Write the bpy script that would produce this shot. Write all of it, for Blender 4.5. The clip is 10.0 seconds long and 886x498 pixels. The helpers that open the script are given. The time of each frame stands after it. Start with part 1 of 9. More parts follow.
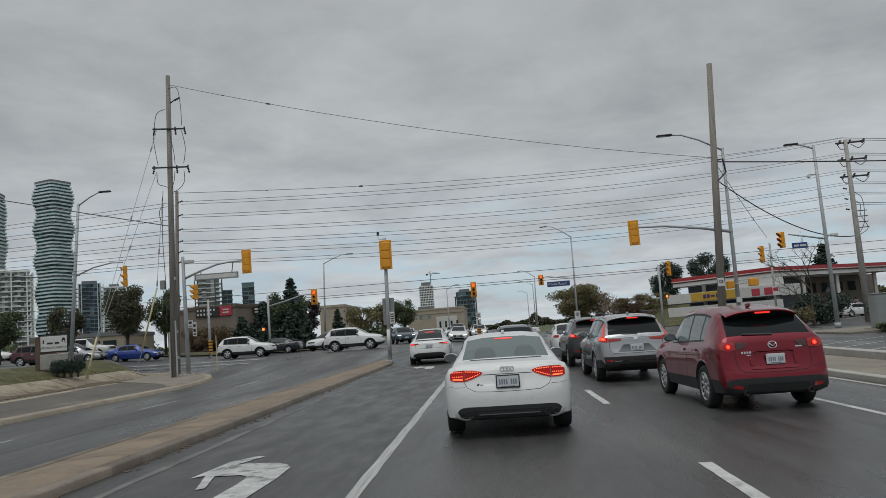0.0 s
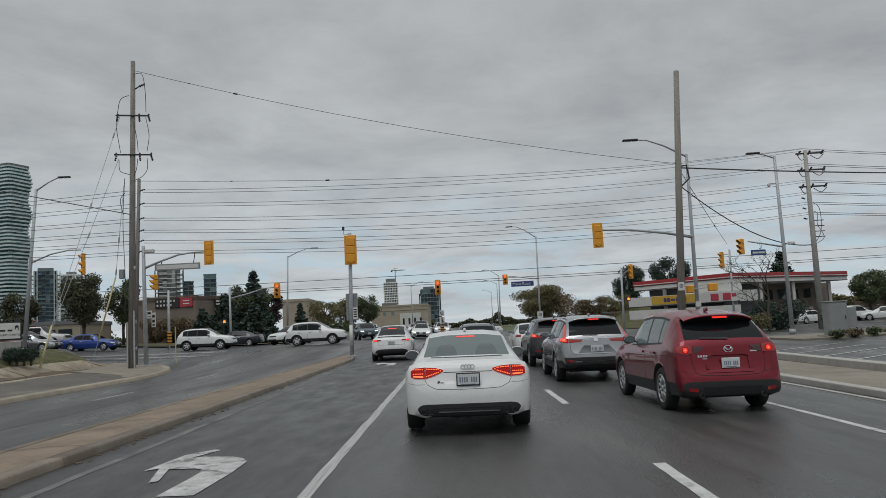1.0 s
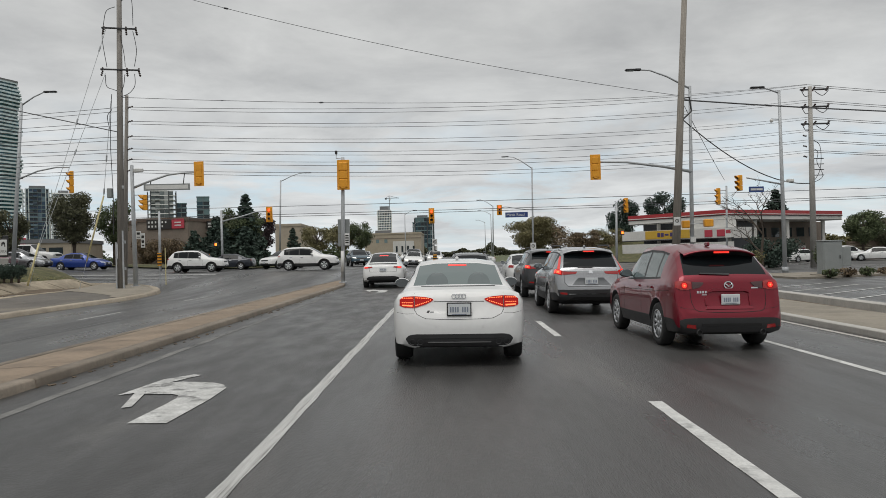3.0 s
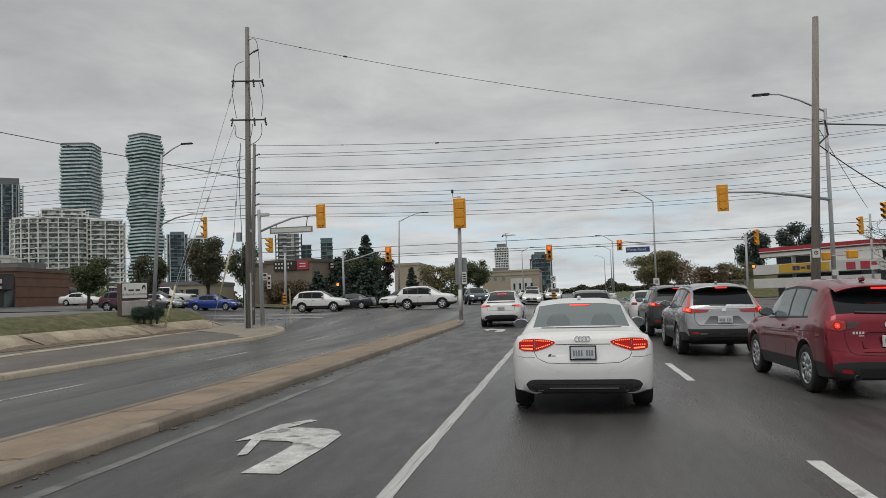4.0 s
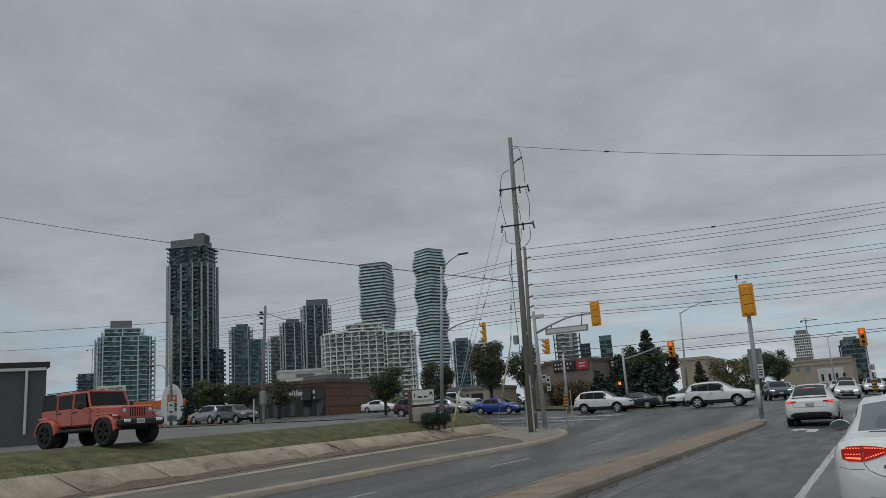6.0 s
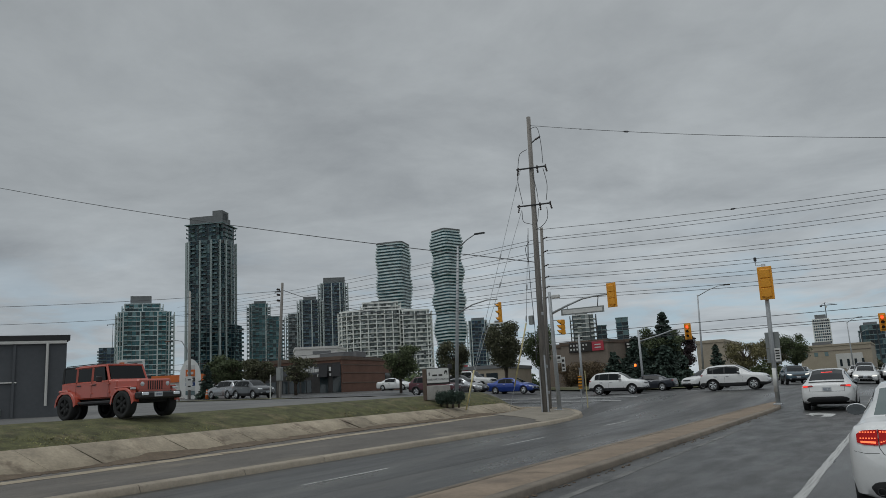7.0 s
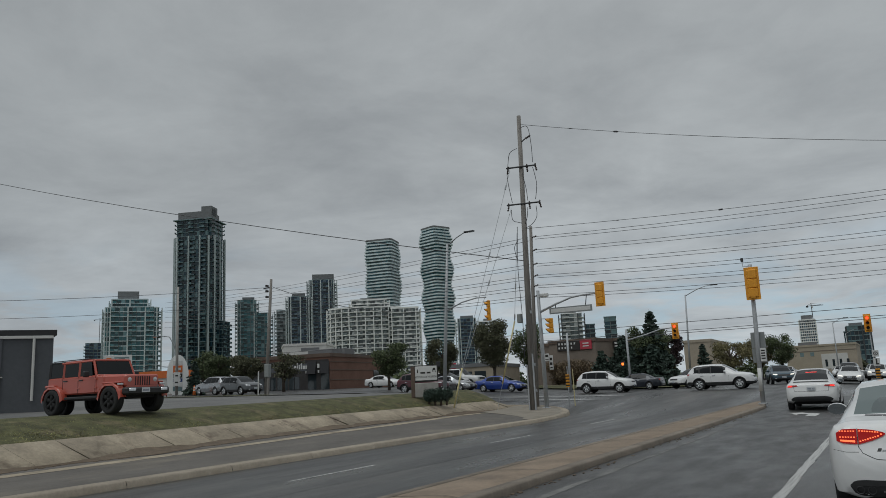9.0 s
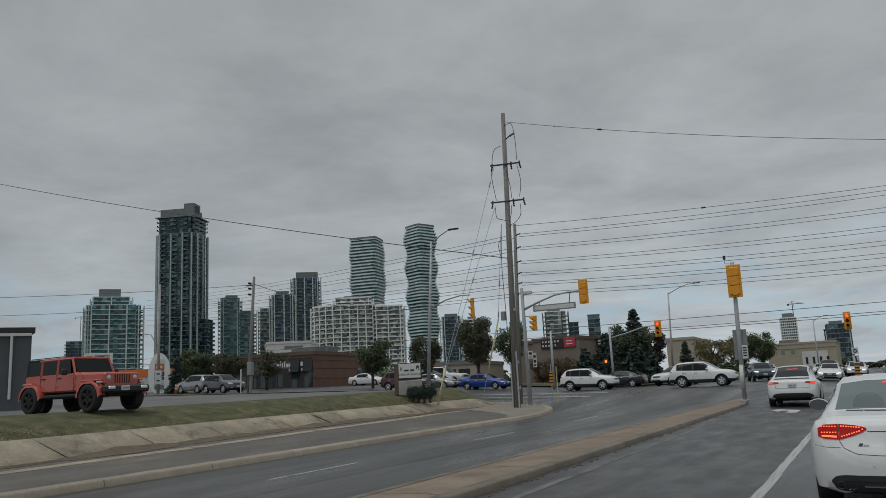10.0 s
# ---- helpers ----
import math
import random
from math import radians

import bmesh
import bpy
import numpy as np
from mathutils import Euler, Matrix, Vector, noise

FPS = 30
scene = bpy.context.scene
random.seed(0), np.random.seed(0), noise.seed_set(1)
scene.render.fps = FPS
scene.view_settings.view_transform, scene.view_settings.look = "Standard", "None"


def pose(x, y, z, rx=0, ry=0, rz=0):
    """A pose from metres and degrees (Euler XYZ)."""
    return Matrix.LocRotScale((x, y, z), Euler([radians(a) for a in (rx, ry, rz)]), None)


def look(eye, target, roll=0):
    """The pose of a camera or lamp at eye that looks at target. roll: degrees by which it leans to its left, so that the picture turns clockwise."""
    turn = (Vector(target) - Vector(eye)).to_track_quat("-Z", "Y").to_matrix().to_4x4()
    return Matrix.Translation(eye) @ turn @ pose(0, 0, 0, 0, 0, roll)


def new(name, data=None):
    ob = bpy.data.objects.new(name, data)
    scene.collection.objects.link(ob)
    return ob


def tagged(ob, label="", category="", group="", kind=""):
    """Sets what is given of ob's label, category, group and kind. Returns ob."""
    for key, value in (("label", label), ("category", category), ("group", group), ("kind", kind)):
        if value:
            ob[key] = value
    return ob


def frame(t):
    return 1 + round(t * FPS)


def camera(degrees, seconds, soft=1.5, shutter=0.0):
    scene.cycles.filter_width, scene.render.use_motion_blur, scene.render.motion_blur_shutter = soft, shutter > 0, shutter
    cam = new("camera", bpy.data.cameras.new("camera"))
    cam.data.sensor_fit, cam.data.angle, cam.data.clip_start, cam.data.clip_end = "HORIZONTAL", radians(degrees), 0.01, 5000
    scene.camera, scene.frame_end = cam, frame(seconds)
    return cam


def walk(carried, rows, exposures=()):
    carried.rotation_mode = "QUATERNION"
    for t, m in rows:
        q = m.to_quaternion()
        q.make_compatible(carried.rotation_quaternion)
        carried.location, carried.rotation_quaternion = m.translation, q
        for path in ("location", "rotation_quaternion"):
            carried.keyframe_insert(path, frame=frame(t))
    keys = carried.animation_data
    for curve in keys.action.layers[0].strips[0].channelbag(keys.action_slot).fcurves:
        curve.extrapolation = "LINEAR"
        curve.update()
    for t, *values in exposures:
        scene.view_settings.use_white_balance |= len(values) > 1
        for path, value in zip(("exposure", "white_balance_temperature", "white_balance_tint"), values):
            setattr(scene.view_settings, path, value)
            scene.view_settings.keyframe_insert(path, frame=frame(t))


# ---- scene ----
cam = camera(60.7, 10.0, soft=0.5)
PATH = [
    (0, (0.288, -0.425, 1.541), (0.179, 1.561, 1.753), -4.6),
    (0.5, (0.308, -0.398, 1.542), (0.265, 1.591, 1.743), -4.1),
    (1, (0.306, -0.431, 1.537), (0.287, 1.559, 1.736), -3.2),
    (1.5, (0.305, -0.386, 1.524), (0.29, 1.605, 1.713), -2.2),
    (2, (0.315, -0.274, 1.517), (0.301, 1.72, 1.671), -1.7),
    (2.2, (0.316, -0.208, 1.517), (0.305, 1.79, 1.659), -1.7),
    (3.3, (0.315, 0.242, 1.519), (0.303, 2.242, 1.508), -1.6),
    (3.5, (0.309, 0.347, 1.522), (0.278, 2.347, 1.523), -1.5),
    (4, (0.281, 0.543, 1.558), (-0.034, 2.514, 1.679), -2.3),
    (4.5, (0.205, 0.783, 1.59), (-0.468, 2.651, 1.827), -4.2),
    (5, (0.237, 0.941, 1.619), (-0.566, 2.735, 1.984), -4.3),
    (5.5, (0.21, 1.083, 1.641), (-0.656, 2.837, 2.055), -3.7),
    (6, (0.215, 1.099, 1.609), (-0.745, 2.804, 2.027), -4.1),
    (7.5, (0.241, 1.185, 1.584), (-0.769, 2.873, 1.943), -3.1),
    (8, (0.256, 1.163, 1.59), (-0.746, 2.855, 1.951), -3.0),
    (8.5, (0.246, 1.131, 1.577), (-0.746, 2.83, 1.938), -2.9),
    (9, (0.275, 1.109, 1.58), (-0.709, 2.813, 1.941), -2.8),
    (9.5, (0.246, 1.162, 1.559), (-0.724, 2.873, 1.921), -2.8),
    (10, (0.249, 1.217, 1.556), (-0.7, 2.942, 1.91), -2.9),
]
EXPOSURES = [(0, -0.06, 6300, 7), (1.9, 0.0, 6350, 7), (2.2, 0.12, 6420, 7.4), (3.4, 0.30, 6650, 9), (4.0, 0.16, 6600, 9), (4.6, -0.04, 6400, 8), (5.5, -0.24, 6120, 5.5), (7.5, -0.26, 6180, 6), (10.0, -0.26, 6220, 6)]
walk(cam, [(t, look(eye, target, roll)) for t, eye, target, roll in PATH], EXPOSURES)

# ---- world and light: an overcast day ----
world = bpy.data.worlds.new("overcast_sky")
scene.world = world
world.use_nodes = True
wn, wl = world.node_tree.nodes, world.node_tree.links
wn.clear()
w_out = wn.new("ShaderNodeOutputWorld")
w_bg = wn.new("ShaderNodeBackground")
w_sky = wn.new("ShaderNodeTexSky")
w_sky.sky_type, w_sky.sun_disc = "NISHITA", False
w_sky.sun_elevation, w_sky.sun_rotation = radians(38), radians(200)
w_co = wn.new("ShaderNodeTexCoord")
w_sep = wn.new("ShaderNodeSeparateXYZ")
wl.new(w_co.outputs["Generated"], w_sep.inputs[0])


def wmath(op, a, b=None, c=None):
    n = wn.new("ShaderNodeMath")
    n.operation = op
    for i, v in enumerate((a, b, c)):
        if v is None:
            continue
        if isinstance(v, (int, float)):
            n.inputs[i].default_value = v
        else:
            wl.new(v, n.inputs[i])
    return n.outputs[0]


# cloud sheet: the direction is spread on a plane overhead, so that clouds shrink towards the horizon
w_up = wmath("MAXIMUM", w_sep.outputs[2], 0.0)
w_den = wmath("ADD", w_up, 0.12)
w_comb = wn.new("ShaderNodeCombineXYZ")
wl.new(wmath("DIVIDE", w_sep.outputs[0], w_den), w_comb.inputs[0])
wl.new(wmath("DIVIDE", w_sep.outputs[1], w_den), w_comb.inputs[1])


def wnoise(scale, detail, rough, distort=0.0):
    n = wn.new("ShaderNodeTexNoise")
    n.inputs["Scale"].default_value, n.inputs["Detail"].default_value = scale, detail
    n.inputs["Roughness"].default_value, n.inputs["Distortion"].default_value = rough, distort
    wl.new(w_comb.outputs[0], n.inputs["Vector"])
    return n.outputs["Fac"]


def wramp(fac, stops):
    n = wn.new("ShaderNodeValToRGB")
    while len(n.color_ramp.elements) < len(stops):
        n.color_ramp.elements.new(0.5)
    for e, (p, c) in zip(n.color_ramp.elements, stops):
        e.position, e.color = p, (*c, 1)
    wl.new(fac, n.inputs["Fac"])
    return n.outputs["Color"]


def wmix(fac, a, b, mode="MIX"):
    n = wn.new("ShaderNodeMix")
    n.data_type, n.blend_type = "RGBA", mode
    for sock, v in ((n.inputs["Factor"], fac), (n.inputs["A"], a), (n.inputs["B"], b)):
        if isinstance(v, (int, float)):
            sock.default_value = v
        elif isinstance(v, tuple):
            sock.default_value = (*v, 1)
        else:
            wl.new(v, sock)
    return n.outputs["Result"]


SKY_GAIN = 1.0
w_grad = wramp(w_up, [(0.0, (0.60, 0.62, 0.635)), (0.10, (0.52, 0.535, 0.55)), (0.26, (0.45, 0.458, 0.465)), (0.48, (0.425, 0.43, 0.435)), (1.0, (0.95, 0.96, 0.98))])
w_big = wramp(wnoise(0.85, 8, 0.58, 0.5), [(0.28, (0.76, 0.765, 0.78)), (0.50, (1.0, 1.0, 1.0)), (0.70, (1.17, 1.17, 1.165))])
w_small = wramp(wnoise(2.6, 7, 0.62, 0.3), [(0.25, (0.87, 0.875, 0.885)), (0.75, (1.10, 1.10, 1.10))])
w_west = wramp(wmath("ADD", wmath("MULTIPLY", w_sep.outputs[0], 0.5), 0.5), [(0.02, (0.84, 0.845, 0.85)), (0.26, (1.03, 1.03, 1.03)), (0.6, (1.0, 1.0, 1.0))])
w_cloud = wmix(1.0, wmix(1.0, wmix(1.0, w_grad, w_big, "MULTIPLY"), w_small, "MULTIPLY"), w_west, "MULTIPLY")
# pale blue gaps low in the sky
w_gap = wmath("MULTIPLY", wramp(wnoise(1.3, 7, 0.6, 0.5), [(0.47, (0, 0, 0)), (0.60, (1, 1, 1))]), wramp(w_up, [(0.0, (0.5, 0.5, 0.5)), (0.06, (0.85, 0.85, 0.85)), (0.20, (0.0, 0.0, 0.0))]))
w_blue = wmix(0.72, wmix(1.0, w_sky.outputs[0], (0.11, 0.11, 0.11), "MULTIPLY"), (0.42, 0.56, 0.68))
w_all = wmix(wmath("MULTIPLY", w_gap, 0.8), w_cloud, w_blue)
wl.new(w_all, w_bg.inputs["Color"])
w_bg.inputs["Strength"].default_value = SKY_GAIN
wl.new(w_bg.outputs[0], w_out.inputs["Surface"])

sun = new("sun", bpy.data.lights.new("sun", "SUN"))
sun.data.energy, sun.data.angle, sun.data.color = 0.9, radians(35), (1.0, 0.97, 0.93)
sun.matrix_world = look((0, 0, 60), (8, 26, 0))


# ---- materials ----
def mat(name, color, rough=0.6, metal=0.0, vary=0.12, scale=3.0, bump=0.0, bump_scale=40.0, coat=0.0, emit=None, power=0.0, spec=0.5, stain=None, stain_scale=0.4, stain_at=0.55, island=0.0, obrand=0.0, rvary=0.0, trans=0.0, aniso=None, pale=None):
    """A node material: a base colour varied at two scales, an optional stain colour and fine relief."""
    m = bpy.data.materials.new(name)
    m.use_nodes = True
    nt = m.node_tree
    b = nt.nodes["Principled BSDF"]
    b.inputs["Roughness"].default_value, b.inputs["Metallic"].default_value = rough, metal
    b.inputs["Coat Weight"].default_value, b.inputs["Coat Roughness"].default_value = coat, 0.04
    b.inputs["Specular IOR Level"].default_value = spec
    b.inputs["Transmission Weight"].default_value = trans
    if emit:
        b.inputs["Emission Color"].default_value, b.inputs["Emission Strength"].default_value = (*emit, 1), power
    co = nt.nodes.new("ShaderNodeTexCoord")
    mp = nt.nodes.new("ShaderNodeMapping")
    nt.links.new(co.outputs["Object"], mp.inputs["Vector"])
    if aniso:
        mp.inputs["Scale"].default_value = aniso

    def tex(sc, det):
        n = nt.nodes.new("ShaderNodeTexNoise")
        n.inputs["Scale"].default_value, n.inputs["Detail"].default_value, n.inputs["Roughness"].default_value = sc, det, 0.6
        nt.links.new(mp.outputs["Vector"], n.inputs["Vector"])
        return n.outputs["Fac"]

    def mix(fac, a, bb, mode="MIX"):
        n = nt.nodes.new("ShaderNodeMix")
        n.data_type, n.blend_type = "RGBA", mode
        for sock, v in ((n.inputs["Factor"], fac), (n.inputs["A"], a), (n.inputs["B"], bb)):
            if isinstance(v, (int, float)):
                sock.default_value = v
            elif isinstance(v, tuple):
                sock.default_value = (*v, 1)
            else:
                nt.links.new(v, sock)
        return n.outputs["Result"]

    def ramp(fac, lo, hi, a, bb):
        n = nt.nodes.new("ShaderNodeMapRange")
        for i, v in enumerate((lo, hi, a, bb)):
            n.inputs[i + 1].default_value = v
        nt.links.new(fac, n.inputs[0])
        return n.outputs[0]

    col = color
    if vary or stain:
        grey = nt.nodes.new("ShaderNodeCombineColor")
        v = ramp(tex(scale, 5), 0.3, 0.7, 1 - vary, 1 + vary)
        v2 = ramp(tex(scale * 9, 3), 0.3, 0.7, 1 - vary * 0.6, 1 + vary * 0.6)
        mm = nt.nodes.new("ShaderNodeMath")
        mm.operation = "MULTIPLY"
        nt.links.new(v, mm.inputs[0]), nt.links.new(v2, mm.inputs[1])
        for i in range(3):
            nt.links.new(mm.outputs[0], grey.inputs[i])
        base = color
        if stain:
            base = mix(ramp(tex(stain_scale, 6), stain_at, stain_at + 0.14, 0.0, 0.85), color, stain)
        col = mix(1.0, base, grey.outputs[0], "MULTIPLY")
    if island or obrand:
        if island:
            g = nt.nodes.new("ShaderNodeNewGeometry").outputs["Random Per Island"]
        else:
            g = nt.nodes.new("ShaderNodeObjectInfo").outputs["Random"]
        k = island or obrand
        gg = nt.nodes.new("ShaderNodeCombineColor")
        f = ramp(g, 0, 1, 1 - k, 1 + k)
        for i in range(3):
            nt.links.new(f, gg.inputs[i])
        col = mix(1.0, col, gg.outputs[0], "MULTIPLY")
        if pale:
            col = mix(ramp(g, 1 - pale[1], 1 - pale[1] + 0.02, 0.0, 1.0), col, pale[0])
    if isinstance(col, tuple):
        b.inputs["Base Color"].default_value = (*col, 1)
    else:
        nt.links.new(col, b.inputs["Base Color"])
    if rvary:
        nt.links.new(ramp(tex(stain_scale * 1.3, 5), 0.35, 0.65, max(0.02, rough - rvary), min(1, rough + rvary)), b.inputs["Roughness"])
    if bump:
        bp = nt.nodes.new("ShaderNodeBump")
        bp.inputs["Strength"].default_value, bp.inputs["Distance"].default_value = bump, 0.02
        nt.links.new(tex(bump_scale, 4), bp.inputs["Height"])
        nt.links.new(bp.outputs[0], b.inputs["Normal"])
    return m


M = {}
M["asphalt"] = mat("damp_asphalt", (0.040, 0.0395, 0.0385), 0.40, vary=0.24, scale=1.1, bump=0.45, bump_scale=70, stain=(0.084, 0.081, 0.075), stain_scale=0.42, stain_at=0.50, rvary=0.17, aniso=(1.0, 0.16, 1.0))
# right lanes: a paler mix than the other lanes' asphalt
M["asphalt_right"] = mat("paler_asphalt", (0.051, 0.050, 0.0485), 0.36, vary=0.22, scale=1.3, bump=0.45, bump_scale=70, stain=(0.095, 0.091, 0.086), stain_scale=0.5, stain_at=0.52, rvary=0.14, aniso=(1.0, 0.16, 1.0))
M["asphalt_turn"] = mat("scuffed_asphalt", (0.037, 0.0365, 0.0355), 0.40, vary=0.22, scale=1.6, bump=0.45, bump_scale=70, stain=(0.070, 0.068, 0.064), stain_scale=1.6, stain_at=0.55, rvary=0.09, aniso=(1.0, 0.3, 1.0))
M["asphalt_lot"] = mat("lot_asphalt", (0.115, 0.113, 0.108), 0.7, vary=0.2, scale=0.5, bump=0.4, bump_scale=50, stain=(0.15, 0.146, 0.135), stain_scale=0.2, stain_at=0.5)
M["earth"] = mat("ground_grass", (0.085, 0.10, 0.045), 0.95, vary=0.3, scale=0.7, bump=0.8, bump_scale=25, stain=(0.13, 0.115, 0.07), stain_scale=0.35)
M["grass"] = mat("short_grass", (0.074, 0.074, 0.028), 0.95, vary=0.5, scale=2.2, bump=1.0, bump_scale=30, stain=(0.125, 0.105, 0.055), stain_scale=0.9, stain_at=0.52)
M["blade"] = mat("grass_blades", (0.24, 0.235, 0.095), 0.9, vary=0.4, scale=2, stain=(0.17, 0.13, 0.07), stain_scale=0.6, stain_at=0.5, island=0.3)
M["shoulder"] = mat("worn_shoulder", (0.108, 0.098, 0.085), 0.85, vary=0.2, scale=0.8, bump=0.5, bump_scale=40, stain=(0.165, 0.145, 0.115), stain_scale=0.6, stain_at=0.52, aniso=(1, 0.4, 1))
M["concrete"] = mat("kerb_concrete", (0.30, 0.258, 0.20), 0.85, vary=0.18, scale=1.6, bump=0.4, bump_scale=45, stain=(0.17, 0.14, 0.105), stain_scale=0.8, stain_at=0.55, obrand=0.12)
M["slab"] = mat("slab_concrete", (0.285, 0.241, 0.176), 0.88, vary=0.24, scale=1.2, bump=0.6, bump_scale=30, stain=(0.125, 0.095, 0.068), stain_scale=1.3, stain_at=0.545, obrand=0.14)
M["median"] = mat("median_concrete", (0.215, 0.165, 0.118), 0.85, vary=0.2, scale=1.3, bump=0.4, bump_scale=45, stain=(0.15, 0.115, 0.085), stain_scale=0.6, stain_at=0.54, obrand=0.08)
M["median_kerb"] = mat("dirty_kerb_concrete", (0.20, 0.168, 0.132), 0.85, vary=0.2, scale=1.6, bump=0.5, bump_scale=45, stain=(0.13, 0.105, 0.08), stain_scale=0.9, stain_at=0.52, obrand=0.12)
M["walk"] = mat("sidewalk_concrete", (0.225, 0.20, 0.16), 0.85, vary=0.15, scale=1.1, bump=0.3, bump_scale=40, stain=(0.17, 0.145, 0.11), stain_scale=0.6, obrand=0.08)
M["white_kerb"] = mat("pale_kerb", (0.39, 0.375, 0.345), 0.8, vary=0.12, scale=2, bump=0.3)
M["paint"] = mat("road_paint", (0.50, 0.50, 0.48), 0.6, vary=0.2, scale=3, bump=0.3, stain=(0.16, 0.16, 0.155), stain_scale=3.2, stain_at=0.56)
M["paint_line"] = mat("brushed_road_paint", (0.42, 0.42, 0.405), 0.6, vary=0.25, scale=5, bump=0.4, stain=(0.13, 0.128, 0.122), stain_scale=3.2, stain_at=0.55, aniso=(9.0, 0.22, 1))
M["paint_faint"] = mat("faded_paint", (0.13, 0.128, 0.12), 0.65, vary=0.3, scale=2, stain=(0.06, 0.06, 0.058), stain_scale=1.2, stain_at=0.46)
M["under_joint"] = mat("joint_dirt", (0.06, 0.05, 0.04), 0.95, vary=0.3, scale=6)
M["paint_rough"] = mat("rough_worn_paint", (0.44, 0.44, 0.425), 0.65, vary=0.3, scale=4, bump=0.6, bump_scale=30, stain=(0.070, 0.069, 0.067), stain_scale=3.6, stain_at=0.53)
M["soil"] = mat("bare_soil", (0.125, 0.094, 0.064), 0.95, vary=0.25, scale=3, bump=0.8)
M["wood_pole"] = mat("weathered_pole", (0.215, 0.20, 0.182), 0.85, vary=0.25, scale=2, bump=0.6, bump_scale=30, aniso=(6, 6, 0.4))
M["wood_pole2"] = mat("brown_pole", (0.255, 0.230, 0.200), 0.85, vary=0.2, scale=2, bump=0.6, bump_scale=30, aniso=(6, 6, 0.4))
M["conc_pole"] = mat("concrete_pole", (0.35, 0.335, 0.31), 0.8, vary=0.15, scale=2, bump=0.3)
M["galv"] = mat("galvanised_steel", (0.40, 0.415, 0.425), 0.55, metal=0.2, vary=0.12, scale=4, bump=0.1)
M["steel_dark"] = mat("dark_steel", (0.05, 0.05, 0.052), 0.5, metal=0.5, vary=0.15)
M["wire"] = mat("cable_black", (0.055, 0.056, 0.06), 0.6, vary=0.05)
M["insul"] = mat("brown_insulator", (0.05, 0.035, 0.03), 0.3, vary=0.1)
M["signal"] = mat("signal_yellow", (0.74, 0.32, 0.018), 0.5, vary=0.08, scale=6, bump=0.05)
M["lens_off"] = mat("dark_lens", (0.03, 0.025, 0.02), 0.3, vary=0)
M["lens_red"] = mat("red_signal_lens", (0.8, 0.05, 0.02), 0.4, vary=0, emit=(1.0, 0.07, 0.02), power=2.6)
M["lens_orange"] = mat("orange_signal_lens", (0.8, 0.2, 0.02), 0.4, vary=0, emit=(1.0, 0.16, 0.02), power=2.6)
M["white_sign"] = mat("white_sign", (0.62, 0.62, 0.60), 0.6, vary=0.06)
M["blue_sign"] = mat("blue_sign", (0.025, 0.055, 0.19), 0.5, vary=0.06)
M["black_sign"] = mat("black_sign", (0.025, 0.022, 0.02), 0.5, vary=0.08)
M["red_sign"] = mat("crimson_sign", (0.45, 0.045, 0.07), 0.5, vary=0.06)
M["yellow_pvc"] = mat("yellow_plastic", (0.58, 0.51, 0.27), 0.5, vary=0.12, scale=4, stain=(0.42, 0.36, 0.18), stain_scale=3)
M["grey_box"] = mat("grey_cabinet_paint", (0.24, 0.255, 0.25), 0.6, vary=0.08, scale=2)
M["tyre"] = mat("tyre_rubber", (0.018, 0.018, 0.018), 0.8, vary=0.15, scale=8, bump=0.2)
M["rim"] = mat("alloy_rim", (0.50, 0.51, 0.52), 0.3, metal=0.85, vary=0.05)
M["rim_dark"] = mat("dark_rim", (0.05, 0.05, 0.052), 0.4, metal=0.5, vary=0.08)
M["black_trim"] = mat("black_plastic", (0.02, 0.02, 0.021), 0.55, vary=0.15, scale=6, bump=0.1)
M["under"] = mat("underbody", (0.012, 0.012, 0.012), 0.9, vary=0.1)
M["chrome"] = mat("chrome", (0.62, 0.63, 0.64), 0.12, metal=1.0, vary=0.03)
M["car_glass"] = mat("tinted_car_glass", (0.006, 0.008, 0.009), 0.04, vary=0.0, spec=0.22)
M["smoke_lens"] = mat("smoked_lens", (0.060, 0.022, 0.024), 0.12, vary=0.05, coat=0.6)
# dim seats are drawn in this darker colour on the opaque pane
M["seat_shade"] = mat("seat_on_glass", (0.070, 0.090, 0.090), 0.06, vary=0.05)
# opaque: light seen through car windows is put into the pale colour
M["pale_glass"] = mat("pale_car_glass", (0.105, 0.135, 0.132), 0.04, vary=0.0, spec=0.5)
M["mirror"] = mat("mirror_glass", (0.30, 0.32, 0.33), 0.03, metal=1.0, vary=0.0)
M["tail_dim"] = mat("pillar_lamp", (0.5, 0.02, 0.015), 0.15, vary=0.0, coat=0.5, emit=(1.0, 0.03, 0.02), power=0.2)
M["tail_red"] = mat("tail_lens", (0.32, 0.012, 0.012), 0.15, vary=0.05, coat=0.6)
M["tail_lit"] = mat("lit_tail_lens", (0.22, 0.006, 0.006), 0.2, vary=0.05, spec=0.25, emit=(1.0, 0.012, 0.010), power=0.15)
M["tail_glow"] = mat("brake_glow", (0.6, 0.02, 0.015), 0.3, vary=0, emit=(1.0, 0.035, 0.02), power=0.95)
M["tail_led"] = mat("brake_led", (0.6, 0.05, 0.03), 0.3, vary=0, emit=(1.0, 0.20, 0.06), power=1.35)
M["head_glow"] = mat("lit_head_lamp", (0.8, 0.8, 0.75), 0.2, vary=0.0, emit=(1.0, 0.90, 0.72), power=0.9)
M["head_lamp"] = mat("head_lamp_glass", (0.55, 0.57, 0.58), 0.08, vary=0.05, coat=0.5)
M["plate"] = mat("plate_white", (0.60, 0.62, 0.63), 0.5, vary=0.05)
